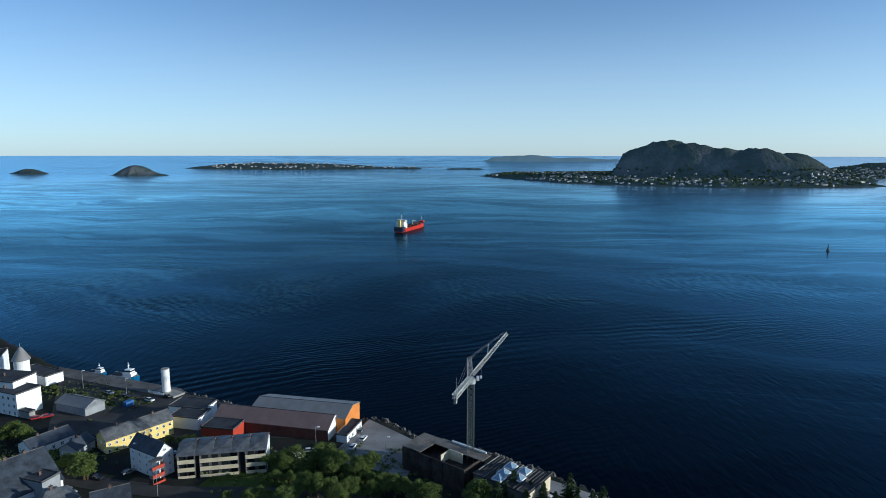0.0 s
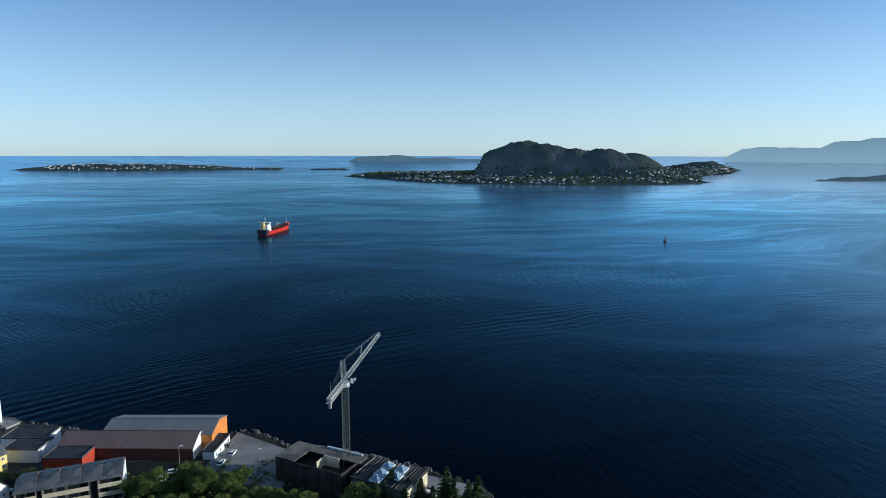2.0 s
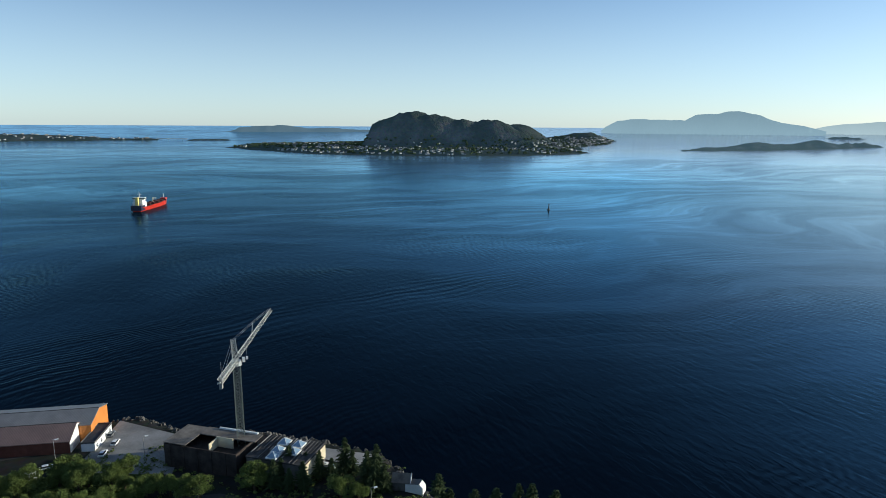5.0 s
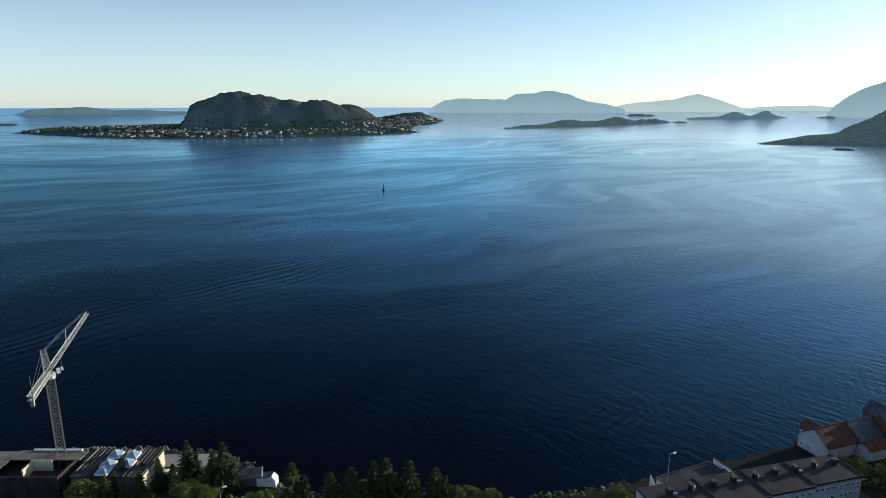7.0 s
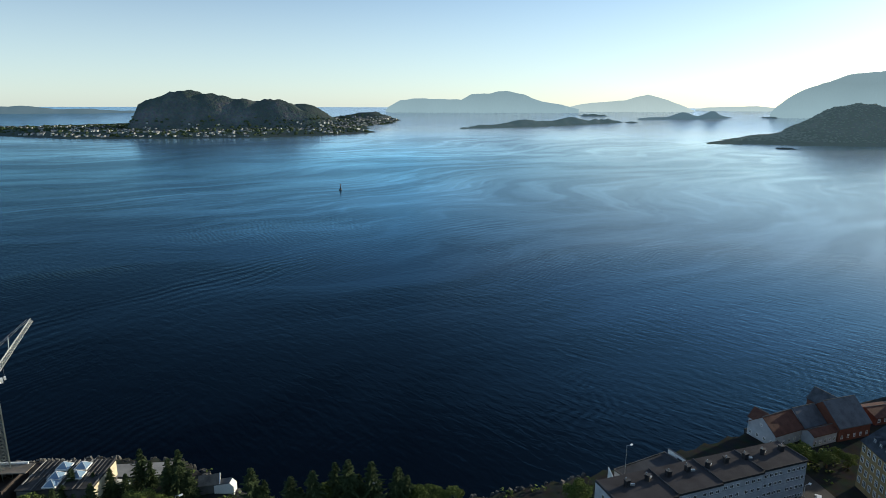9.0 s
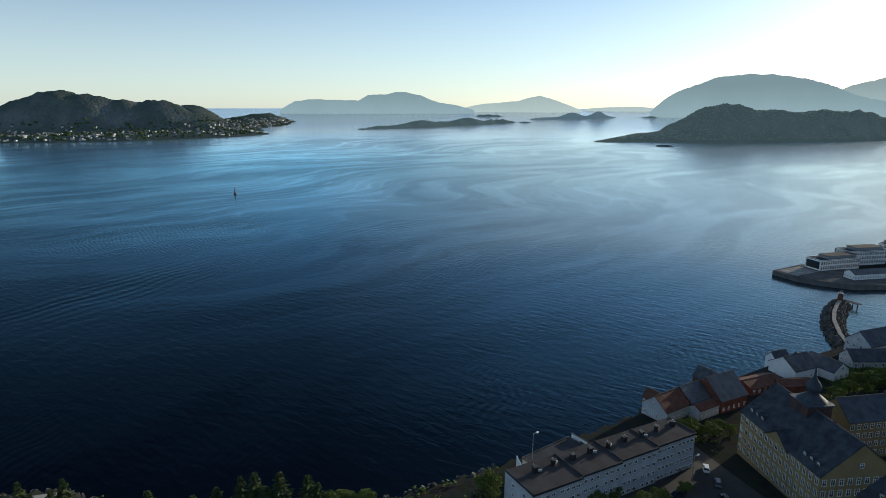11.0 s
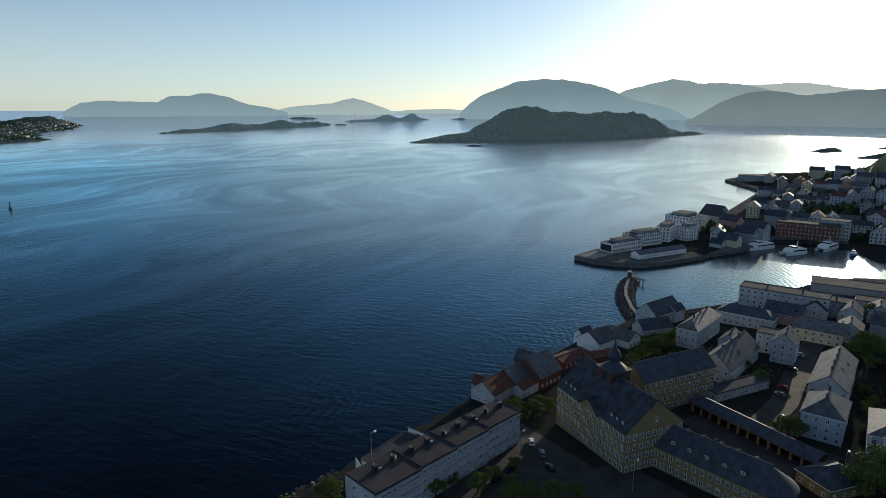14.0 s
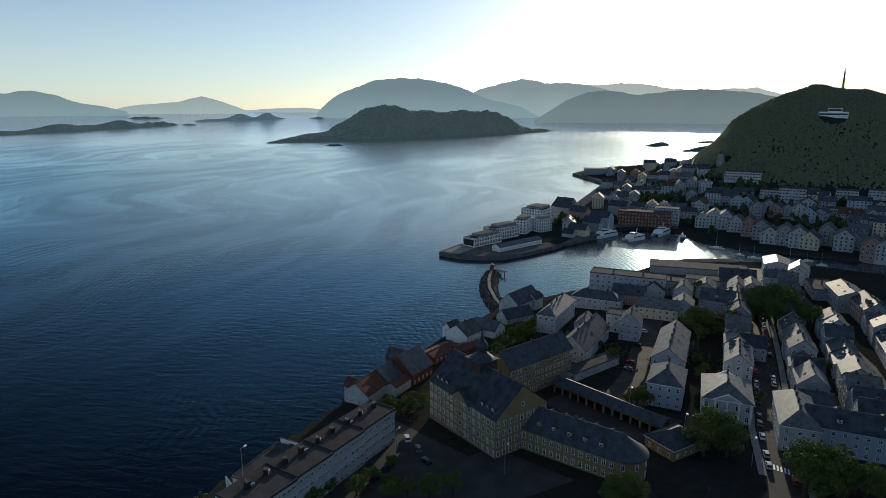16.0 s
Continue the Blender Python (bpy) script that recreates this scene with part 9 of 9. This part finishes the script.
def conifer_tree(seed):
    rng = random.Random(seed)
    t = thing("fir_tree", "tall dark fir with drooping ragged branches", "tree", "fir trees")
    part("trunk", Geo().tube(0, 0, -0.05, 0.97, 0.018, 0.003, 7), M_BARK, t)
    g = Geo()
    levels = 38
    gaps = [rng.uniform(0, 2 * math.pi) for k in range(5)]
    for k in range(levels):
        f = k / levels
        z = 0.1 + 0.89 * f
        reach = (0.19 * (1 - f) ** 0.75 + 0.01) * rng.uniform(0.75, 1.2)
        for i in range(9):
            a = rng.uniform(0, 2 * math.pi)
            L = reach * rng.uniform(0.5, 1.3)
            if abs((a - gaps[k * 5 // levels] + math.pi) % (2 * math.pi) - math.pi) < 0.6:
                L *= 0.5
            d = Vector((math.cos(a), math.sin(a), rng.uniform(-0.45, 0.05)))
            s = Vector((-math.sin(a), math.cos(a), 0))
            o = Vector((0, 0, z))
            for q in range(5):
                p, r = o + d * L * q / 5, o + d * L * (q + 0.95) / 5
                for e in (-1, 1):
                    w = e * (0.03 * (1 - q / 6)) * rng.uniform(0.5, 1.3)
                    tip = r + s * w + d * 0.012 + Vector((0, 0, rng.uniform(-0.022, 0.004)))
                    g.face([p, r + Vector((0, 0, rng.uniform(-0.008, 0.008))), tip])
                    g.face([p, tip, p + s * w * 0.75 + Vector((0, 0, rng.uniform(-0.024, 0.0)))])
    part("foliage", g, M_NEEDLE, t)
    return t


FOREST = {"broad": [[broad_tree(s), False] for s in (1, 2, 3, 4)], "conifer": [[conifer_tree(s), False] for s in (5, 6, 7)]}
tree_rng = random.Random(77)


def tree(x, y, h, kind):
    proto = tree_rng.choice(FOREST[kind])
    w = h * tree_rng.uniform(0.9, 1.2) * (1.15 if kind == "broad" else 1.4)
    m = Matrix.Translation((x, y, float(ground_z(x, y)) - 0.1)) @ pose(0, 0, 0, 0, 0, tree_rng.uniform(0, 360)) @ Matrix.Diagonal((w, w, h, 1))
    if not proto[1]:
        proto[0].matrix_basis = m
        proto[1] = True
        return proto[0]
    return copy_thing(proto[0], m @ Matrix.Diagonal([1 / v for v in proto[0].scale] + [1]))


tree(38.3, 173.6, 13, 'conifer')
tree(40.4, 172.2, 9, 'conifer')
tree(42.6, 163.4, 13, 'conifer')
tree(45.7, 164.4, 14, 'conifer')
tree(44.2, 161, 11, 'conifer')
tree(47.0, 160.2, 9, 'conifer')
tree(30.4, 173.8, 10, 'conifer')
tree(22, 178.1, 11, 'conifer')
tree(26.8, 176.2, 9, 'conifer')
tree(19, 175, 9, 'conifer')
tree(33.6, 171.6, 8, 'conifer')
tree(55.8, 139.4, 16, 'conifer')
tree(58.6, 137.9, 12, 'conifer')
tree(63.3, 132, 14, 'conifer')
tree(65.5, 131.2, 10, 'conifer')
tree(68, 129, 15, 'conifer')
tree(73.7, 127.3, 16, 'conifer')
tree(76.2, 124.5, 17, 'conifer')
tree(78.8, 123.6, 12, 'conifer')
tree(81.1, 121, 16, 'conifer')
tree(85.7, 115.9, 15, 'conifer')
tree(88.2, 114.6, 12, 'conifer')
tree(10.3, 176.3, 9, 'conifer')
tree(16.5, 172.8, 10, 'conifer')
tree(20.6, 170.0, 8, 'conifer')
tree(24.5, 169.0, 10, 'conifer')
tree(13.2, 174.6, 7, 'broad')
tree(33.7, 160.5, 8, 'broad')
tree(38.5, 157.5, 7, 'broad')
tree(72.1, 128.2, 9, 'broad')
tree(74.6, 127.9, 9, 'broad')
tree(90.8, 112.8, 9, 'broad')
tree(94.2, 109.8, 8, 'broad')
tree(97.3, 106.5, 8, 'broad')
tree(10.9, 174.1, 9, 'broad')
tree(49.4, 146.5, 6, 'broad')
tree(88.3, 118.6, 15, 'conifer')
tree(80.1, 134.7, 14, 'conifer')
tree(138.3, 60.4, 6, 'broad')
tree(150.0, 47.3, 6, 'broad')
tree(144.9, 58.3, 5, 'broad')
tree(144.3, 50.0, 6, 'broad')
tree(158.4, 43.7, 5, 'broad')
tree(123.9, 85.9, 9, 'broad')
tree(187.9, 55.5, 7, 'broad')
tree(191.6, 53.6, 8, 'broad')
tree(196.8, 47.5, 6, 'broad')
tree(203.4, 46.4, 5, 'broad')
tree(195.1, 51.6, 5, 'broad')
tree(201.8, 43.2, 5, 'broad')
tree(263.2, 17.1, 6, 'broad')
tree(272.3, 15.2, 7, 'broad')
tree(276.1, 11.6, 7, 'broad')
tree(282.3, 9.1, 7, 'broad')
tree(287.1, 6.4, 7, 'broad')
tree(293.6, 3.7, 7, 'broad')
tree(300.2, 0.9, 6, 'broad')
tree(251.5, 18.6, 5, 'broad')
tree(245.7, 22.6, 5, 'broad')
tree(266.1, 11.5, 5, 'broad')
tree(276.5, 6.4, 5, 'broad')
tree(256.0, 22.0, 5, 'broad')
tree(321.1, -111.4, 19, 'broad')
tree(318.7, -104.8, 17, 'broad')
tree(322.4, -116.4, 18, 'broad')
tree(316.2, -100.4, 14, 'broad')
tree(321.3, -120.3, 15, 'broad')
tree(310.5, -121.8, 14, 'broad')
tree(305.5, -126.4, 13, 'broad')
tree(305.5, -130.8, 11, 'broad')
tree(295.6, -70.8, 13, 'broad')
tree(292.6, -75.3, 12, 'broad')
tree(290.9, -67.5, 11, 'broad')
tree(294.7, -87.1, 12, 'broad')
tree(291.1, -89.3, 10, 'broad')
tree(355.9, -85.2, 10, 'broad')
tree(312.4, -106.6, 14, 'broad')
tree(308.5, -110.5, 14, 'broad')
tree(281.5, -69.5, 8, 'broad')
tree(286.1, -79.2, 7, 'broad')
tree(211.1, -33.5, 8, 'broad')
tree(209.0, -30.4, 7, 'broad')
tree(209.9, -35.3, 7, 'broad')
tree(187.3, -52.7, 13, 'broad')
tree(184.8, -55.2, 12, 'broad')
tree(180.2, -49.2, 12, 'broad')
tree(180.8, -56.2, 11, 'broad')
tree(166.5, -75.9, 15, 'broad')
tree(163.1, -72.0, 14, 'broad')
tree(166.8, -79.7, 14, 'broad')
tree(165.3, -81.5, 12, 'broad')
tree(161.4, -75.1, 12, 'broad')
tree(163.5, -87.1, 11, 'broad')
tree(162.9, -89.5, 11, 'broad')
tree(166.5, -86.1, 7, 'broad')
tree(152.2, -23.2, 9, 'broad')
tree(150.0, -20.1, 8, 'broad')
tree(151.1, -26.1, 8, 'broad')
tree(263.4, -23.4, 5, 'broad')
tree(251.6, -28.3, 6, 'broad')
tree(236.5, -60.1, 6, 'broad')
tree(245.2, -64.2, 5, 'broad')
tree(253.9, -62.8, 5, 'broad')
tree(253.7, -112.3, 5, 'broad')
tree(254.3, -115.7, 5, 'broad')
tree(221.5, -77.4, 5, 'broad')
tree(143.8, 35.4, 7, 'broad')
tree(144.3, 29.3, 8, 'broad')
tree(142.0, 39.7, 7, 'broad')
tree(148.1, 23.7, 7, 'broad')
tree(148.4, 41.4, 5, 'broad')
tree(-53.4, 194.3, 8, 'broad')
tree(-50.4, 195.4, 9, 'broad')
tree(-52.2, 193.1, 7, 'broad')
tree(-41.0, 198.5, 9, 'broad')
tree(-36.5, 194.5, 9, 'broad')
tree(-36.7, 190.2, 8, 'broad')
tree(-34.3, 192.5, 9, 'broad')
tree(-26.9, 192.9, 8, 'broad')
tree(-24.3, 195.1, 8, 'broad')
tree(-27.9, 189.5, 7, 'broad')
tree(-24.3, 186.8, 6, 'broad')
tree(-42.5, 196.1, 7, 'broad')
tree(-41.8, 180.0, 8, 'broad')
tree(-38.4, 176.3, 9, 'broad')
tree(-35.1, 176.6, 8, 'broad')
tree(-43.7, 176.4, 7, 'broad')
tree(-18.4, 181.9, 7, 'broad')
tree(-14.8, 181.2, 7, 'broad')
tree(-158.2, 215.4, 8, 'broad')
tree(-153.5, 213.0, 8, 'broad')
tree(-158.5, 212.7, 7, 'broad')
tree(-150.8, 212.7, 6, 'broad')
tree(-121.3, 191.4, 8, 'broad')
tree(-116.2, 187.6, 9, 'broad')
tree(-115.2, 187.7, 7, 'broad')
tree(-124.2, 191.4, 7, 'broad')
tree(-91.5, 213.7, 5, 'broad')
tree(-86.6, 211.8, 5, 'broad')
tree(-94.1, 212.6, 5, 'broad')
tree(-135.0, 255.0, 3, 'broad')
tree(-144.3, 263.7, 3, 'broad')
tree(-184.4, 277.5, 3, 'broad')
tree(-177.2, 270.1, 3, 'broad')
tree(-58.3, 194.8, 7, 'broad')
tree(-53.8, 185.1, 6, 'broad')
tree(-8.3, 175.7, 8, 'broad')
tree(-4.0, 174.1, 8, 'broad')
tree(-12.0, 179.4, 7, 'broad')
tree(-49.4, 185.4, 5, 'broad')
tree(-28.6, 178.9, 7, 'broad')
tree(-31.1, 173.2, 8, 'broad')
tree(-22.5, 179.2, 6, 'broad')
tree(-57.7, 171.6, 6, 'broad')
tree(-54.3, 174.3, 6, 'broad')
tree(-47.7, 172.1, 7, 'broad')
tree(-64.8, 172.6, 5, 'broad')
tree(-100.2, 214.7, 4, 'broad')
tree(-171.4, 262.8, 3, 'broad')
tree(-145.5, 258.8, 3, 'broad')

# ---- woods, undergrowth and far villages ----
from mathutils.bvhtree import BVHTree


def drop_on(name):
    me = bpy.data.objects[name].data
    tree_ = BVHTree.FromPolygons([v.co.copy() for v in me.vertices], [tuple(p.vertices) for p in me.polygons])

    def z_at(x, y):
        hit = tree_.ray_cast(Vector((x, y, 1000)), Vector((0, 0, -1)))
        return None if hit[0] is None else hit[0].z

    return z_at


def soft(me):
    me.shade_smooth()
    return me


def clump(g, rng, x, y, z, r, h):
    """One bushy clump of foliage: an uneven eight-sided cone of leaves."""
    n = 6
    lo = [(x + r * rng.uniform(0.7, 1.2) * math.cos(2 * math.pi * k / n), y + r * rng.uniform(0.7, 1.2) * math.sin(2 * math.pi * k / n), z - 0.5) for k in range(n)]
    mid = [(x + 0.8 * (p[0] - x) * rng.uniform(0.7, 1.2), y + 0.8 * (p[1] - y) * rng.uniform(0.7, 1.2), z + h * rng.uniform(0.45, 0.65)) for p in lo]
    top = (x + rng.uniform(-0.2, 0.2) * r, y + rng.uniform(-0.2, 0.2) * r, z + h)
    k = len(g.v)
    g.v += lo + mid + [top]
    for i in range(n):
        j = (i + 1) % n
        g.f += [(k + i, k + j, k + n + j, k + n + i), (k + n + i, k + n + j, k + 2 * n)]
        g.m += [0, 0]


rng = random.Random(31)
g = Geo()
dx, dy = AKSLA[2] - AKSLA[0], AKSLA[3] - AKSLA[1]
d = math.hypot(dx, dy)
nrng = np.random.RandomState(31)
us, vs = nrng.uniform(-0.05, 1.7, 64000), nrng.uniform(-330, 20, 64000)
wx, wy = AKSLA[0] + dx * us - dy / d * vs, AKSLA[1] + dy * us + dx / d * vs
for x, y, z in zip(wx.tolist(), wy.tolist(), ground_z(wx, wy).tolist()):
    if z > 30 + rng.uniform(0, 10) and math.hypot(x - 782, y + 311) > 15 and math.hypot(x - 760, y + 190) > 11:
        r = rng.uniform(0.9, 2.0) * (1.0 if rng.random() < 0.95 else 1.5)
        clump(g, rng, x, y, z, r, rng.uniform(1.2, 3.4))
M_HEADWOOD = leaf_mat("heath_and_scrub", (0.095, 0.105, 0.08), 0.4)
# the scrub glows in the headland's painted haze colour
M_HEADWOOD.node_tree.nodes["Principled BSDF"].inputs["Emission Color"].default_value = (*HEAD_HAZE_GLOW, 1)
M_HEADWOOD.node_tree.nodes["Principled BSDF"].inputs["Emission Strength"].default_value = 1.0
M_HILLWOOD = leaf_mat("hill_foliage", (0.115, 0.125, 0.075), 0.35)
tagged(new("hill_woods", soft(g.mesh("hill_woods", M_HILLWOOD))), "dense dark woods on the town hill", "woods", kind="stuff")
z_at = drop_on("headland")
g = Geo()
for k in range(14000):
    f, s = rng.random(), rng.uniform(-260, 300)
    x, y = HEADLAND[0][0] + 1260 * f + 0.59 * s, HEADLAND[0][1] - 870 * f + 0.8 * s
    z = z_at(x, y)
    if z is not None and z > 8:
        r = rng.uniform(1.8, 4.2)
        clump(g, rng, x, y, z, r, r * rng.uniform(0.3, 0.7))
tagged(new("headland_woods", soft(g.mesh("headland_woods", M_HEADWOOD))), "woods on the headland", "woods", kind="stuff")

M_VILLAGE = surface("village_walls", (0.27, 0.265, 0.25), 0.7, spread=0.8, island=0.7)
z_at = drop_on("home_island")
g, bush = Geo(), Geo()


def hut(g, x, y, z, L, W, h, a):
    c, s = math.cos(a), math.sin(a)
    q = [(x + u * c - v * s, y + u * s + v * c) for u, v in ((-L / 2, -W / 2), (L / 2, -W / 2), (L / 2, W / 2), (-L / 2, W / 2))]
    e = [(x - L / 2 * c, y - L / 2 * s, z + h + W * 0.35), (x + L / 2 * c, y + L / 2 * s, z + h + W * 0.35)]
    lo, hi = [(*p, z - 2) for p in q], [(*p, z + h) for p in q]
    g.hexa(lo, hi, 0)
    g.face([hi[0], hi[1], e[1], e[0]], 1)
    g.face([hi[2], hi[3], e[0], e[1]], 1)
    g.face([hi[1], hi[2], e[1]], 0)
    g.face([hi[3], hi[0], e[0]], 0)


count = 0
vx, vy = nrng.uniform(230, 2350, 12000), nrng.uniform(1960, 3100, 12000)
vd, vn = inside_by(vx, vy, VALDER), rolling(vx, vy, 160, 9)
for x, y, d, lumpy in zip(vx.tolist(), vy.tolist(), vd.tolist(), vn.tolist()):
    if count >= 760 or d < 14 or lumpy < -0.25 or rng.random() > math.exp(-d / 230) + 0.12:
        continue
    z = z_at(x, y)
    if z is None or z < 3.5 or z > 40:
        continue
    big = rng.random() < 0.05
    hut(g, x, y, z, rng.uniform(7, 11) * (2.2 if big else 1), rng.uniform(5, 7) * (1.8 if big else 1), rng.uniform(3, 5), rng.uniform(0, math.pi))
    count += 1
tagged(new("village", g.mesh("village", M_VILLAGE, M_SLATE_D)), "scattered white and coloured village houses on the island", "village", kind="stuff")
for k in range(5000):
    x, y = rng.uniform(200, 2350), rng.uniform(1960, 3150)
    z = z_at(x, y)
    if z is not None and 4 < z < 60:
        r = rng.uniform(3, 9)
        clump(bush, rng, x, y, z, r, r * rng.uniform(0.5, 1.0))
tagged(new("village_trees", bush.mesh("village_trees", M_NEEDLE)), "dark trees and hedges between the village houses", "trees", kind="stuff")
z_at = drop_on("low_island")
g = Geo()
for k in range(200):
    x, y = rng.uniform(-1350, -150), rng.uniform(3600, 3900)
    z = z_at(x, y)
    if z is not None and z > float(sea_z(math.hypot(x, y))) + 4:
        hut(g, x, y, z, rng.uniform(9, 15), rng.uniform(6, 8), rng.uniform(3, 5), rng.uniform(0, math.pi))
tagged(new("village", g.mesh("village", M_VILLAGE, M_SLATE_D)), "scattered white houses on the low island", "village", kind="stuff")
t = thing("bridge", "long low white concrete road bridge between islands", "bridge")
a, b = Vector((-140, 3795, 22)), Vector((20, 3748, 20))
part("deck", Geo().bar(a, b, 3.0), M_WHITE, t)
for k in range(9):
    p = a + (b - a) * (k + 0.5) / 9
    part("pier", Geo().box(p.x - 1.6, p.x + 1.6, p.y - 1.6, p.y + 1.6, 10, p.z), M_WHITE, t)

# trees and hedges between the houses behind the harbour
g = Geo()
tx, ty = nrng.uniform(560, 1000, 2600), nrng.uniform(-330, 0, 2600)
td, tn = inside_by(tx, ty, COAST), rolling(tx, ty, 60, 14)
for x, y, z, d_, n_ in zip(tx.tolist(), ty.tolist(), ground_z(tx, ty).tolist(), td.tolist(), tn.tolist()):
    if d_ > 22 and z < 34 and n_ > 0.0:
        r = rng.uniform(1.4, 3.4)
        for q in range(3):
            clump(g, rng, x + rng.uniform(-r, r), y + rng.uniform(-r, r), z + q * 0.8 * r, r * rng.uniform(0.6, 1.0), r * rng.uniform(0.9, 1.4))
tagged(new("garden_trees", g.mesh("garden_trees", M_NEEDLE)), "dark garden trees between the town houses", "trees", kind="stuff")

# outer islets beyond the spit
island("islet", [(1890, -255), (1840, -262), (1830, -290), (1900, -335), (1950, -340), (1960, -320)], 3.0, [(1900, -300, 5, 60, 20, -40, 2.0)], 5.0, M_ISLAND, "low dark islet in the sunlit sound", 41, 15)
island("islet", [(1660, -310), (1640, -340), (1700, -420), (1800, -440), (1810, -410), (1740, -370)], 3.0, [(1730, -390, 6, 60, 22, -40, 2.0)], 5.0, M_ISLAND, "low rocky point beyond the town", 42, 15)
island("islet", [(2060, -430), (2050, -450), (2100, -515), (2130, -510), (2110, -460)], 3.0, [], 5.0, M_ISLAND, "long narrow skerry in the sunlit sound", 43, 15)

# on the hill
hz = float(ground_z(790, -314))
t = thing("hilltop_restaurant", "pale terraced restaurant building on the wooded hill", "building", at=(790, -314, hz - 1.0), turn=68)
part("lower_storey", Geo().box(-14.5, 14.5, -5, 7, -5, 3.6), M_WHITE, t)
part("lower_glazing", Geo().box(-14, 14, 6.95, 7.06, 1.0, 2.8), M_GLASS, t)
part("upper_storey", Geo().box(-8, 6, -4, 5, 3.6, 8.6), M_WHITE, t)
part("upper_glazing", Geo().box(-7.4, 5.4, 4.95, 5.06, 5.2, 7.6), M_GLASS, t)
part("roof", Geo().box(-8.4, 6.4, -4.4, 5.6, 8.6, 9.0), M_FELT, t)
part("terrace_rail", Geo().box(-14.5, 14.5, 6.8, 7.0, 3.6, 4.6), M_WHITE, t)
t = thing("radio_mast", "slender dark radio mast on the hill", "mast", at=(887, -359, float(ground_z(887, -359))))
g = Geo()
lattice(g, (0, 0, -2), (0, 0, 10), 2.6, 2.0, 6, 0.4, 0.2)
part("lattice", g, M_DARK, t)
part("antenna", Geo().tube(0, 0, 10, 27, 1.3, 0.9, 10), M_DARK, t)
part("antenna_drum", Geo().tube(0.9, 0, 13, 14.5, 1.2, 1.2, 10), M_DARK, t)
part("tip", Geo().tube(0, 0, 27, 38, 0.3, 0.12, 6), M_DARK, t)
# church tower at the foot of the hill
hz = float(ground_z(760, -190))
t = thing("church", "grey stone church with square tower below the hill", "church", at=(760, -190, hz), turn=-15)
t.scale = (0.72, 0.72, 0.72)
part("nave", Geo().box(-4, 18, -6, 6, -4, 10), M_CONCRETE, t)
g = Geo()
for s in (-1, 1):
    lo = [(-4, s * 6.6, 9.8), (18.4, s * 6.6, 9.8), (18.4, 0, 17), (-4, 0, 17)]
    g.hexa(lo, [(p[0], p[1], p[2] + 0.3) for p in lo])
part("nave_roof", g, M_SLATE_D, t)
part("tower", Geo().box(-11, -4, -3.5, 3.5, -4, 16), M_CONCRETE, t)
part("tower_roof", Geo().tube(-7.5, 0, 16, 22, 4.6, 0.1, 4), M_SLATE_D, t)

# undergrowth on the near slopes
rng = random.Random(8)
g = Geo()
for cx, cy, rx, ry, n in ((-40, 196, 34, 14, 700), (20, 160, 40, 16, 500), (85, 108, 30, 22, 500), (-140, 203, 22, 10, 200), (120, 80, 26, 10, 250), (198, 56, 14, 8, 160), (288, 14, 22, 12, 300), (-168, 268, 18, 10, 120), (-142, 256, 14, 10, 90), (255, -70, 12, 30, 120), (265, -25, 10, 12, 100)):
    bx, by = nrng.normal(cx, rx * 0.55, n), nrng.normal(cy, ry * 0.55, n)
    for x, y, z in zip(bx.tolist(), by.tolist(), ground_z(bx, by).tolist()):
        if z < 2.5:
            continue
        r = rng.uniform(0.4, 1.1)
        for q in range(7):
            c = Vector((x + rng.gauss(0, r * 0.6), y + rng.gauss(0, r * 0.6), z + rng.uniform(0.0, r * 1.3)))
            u = Vector((rng.gauss(0, 1), rng.gauss(0, 1), rng.gauss(0, 1))).normalized()
            v = u.cross(Vector((0.3, 0.2, 1))).normalized()
            s = rng.uniform(0.25, 0.5)
            g.face([c + u * s, c + v * s, c - u * s, c - v * s])
tagged(new("undergrowth", g.mesh("undergrowth", M_LEAF)), "green bushes and tall weeds on the slopes", "bushes", kind="stuff")
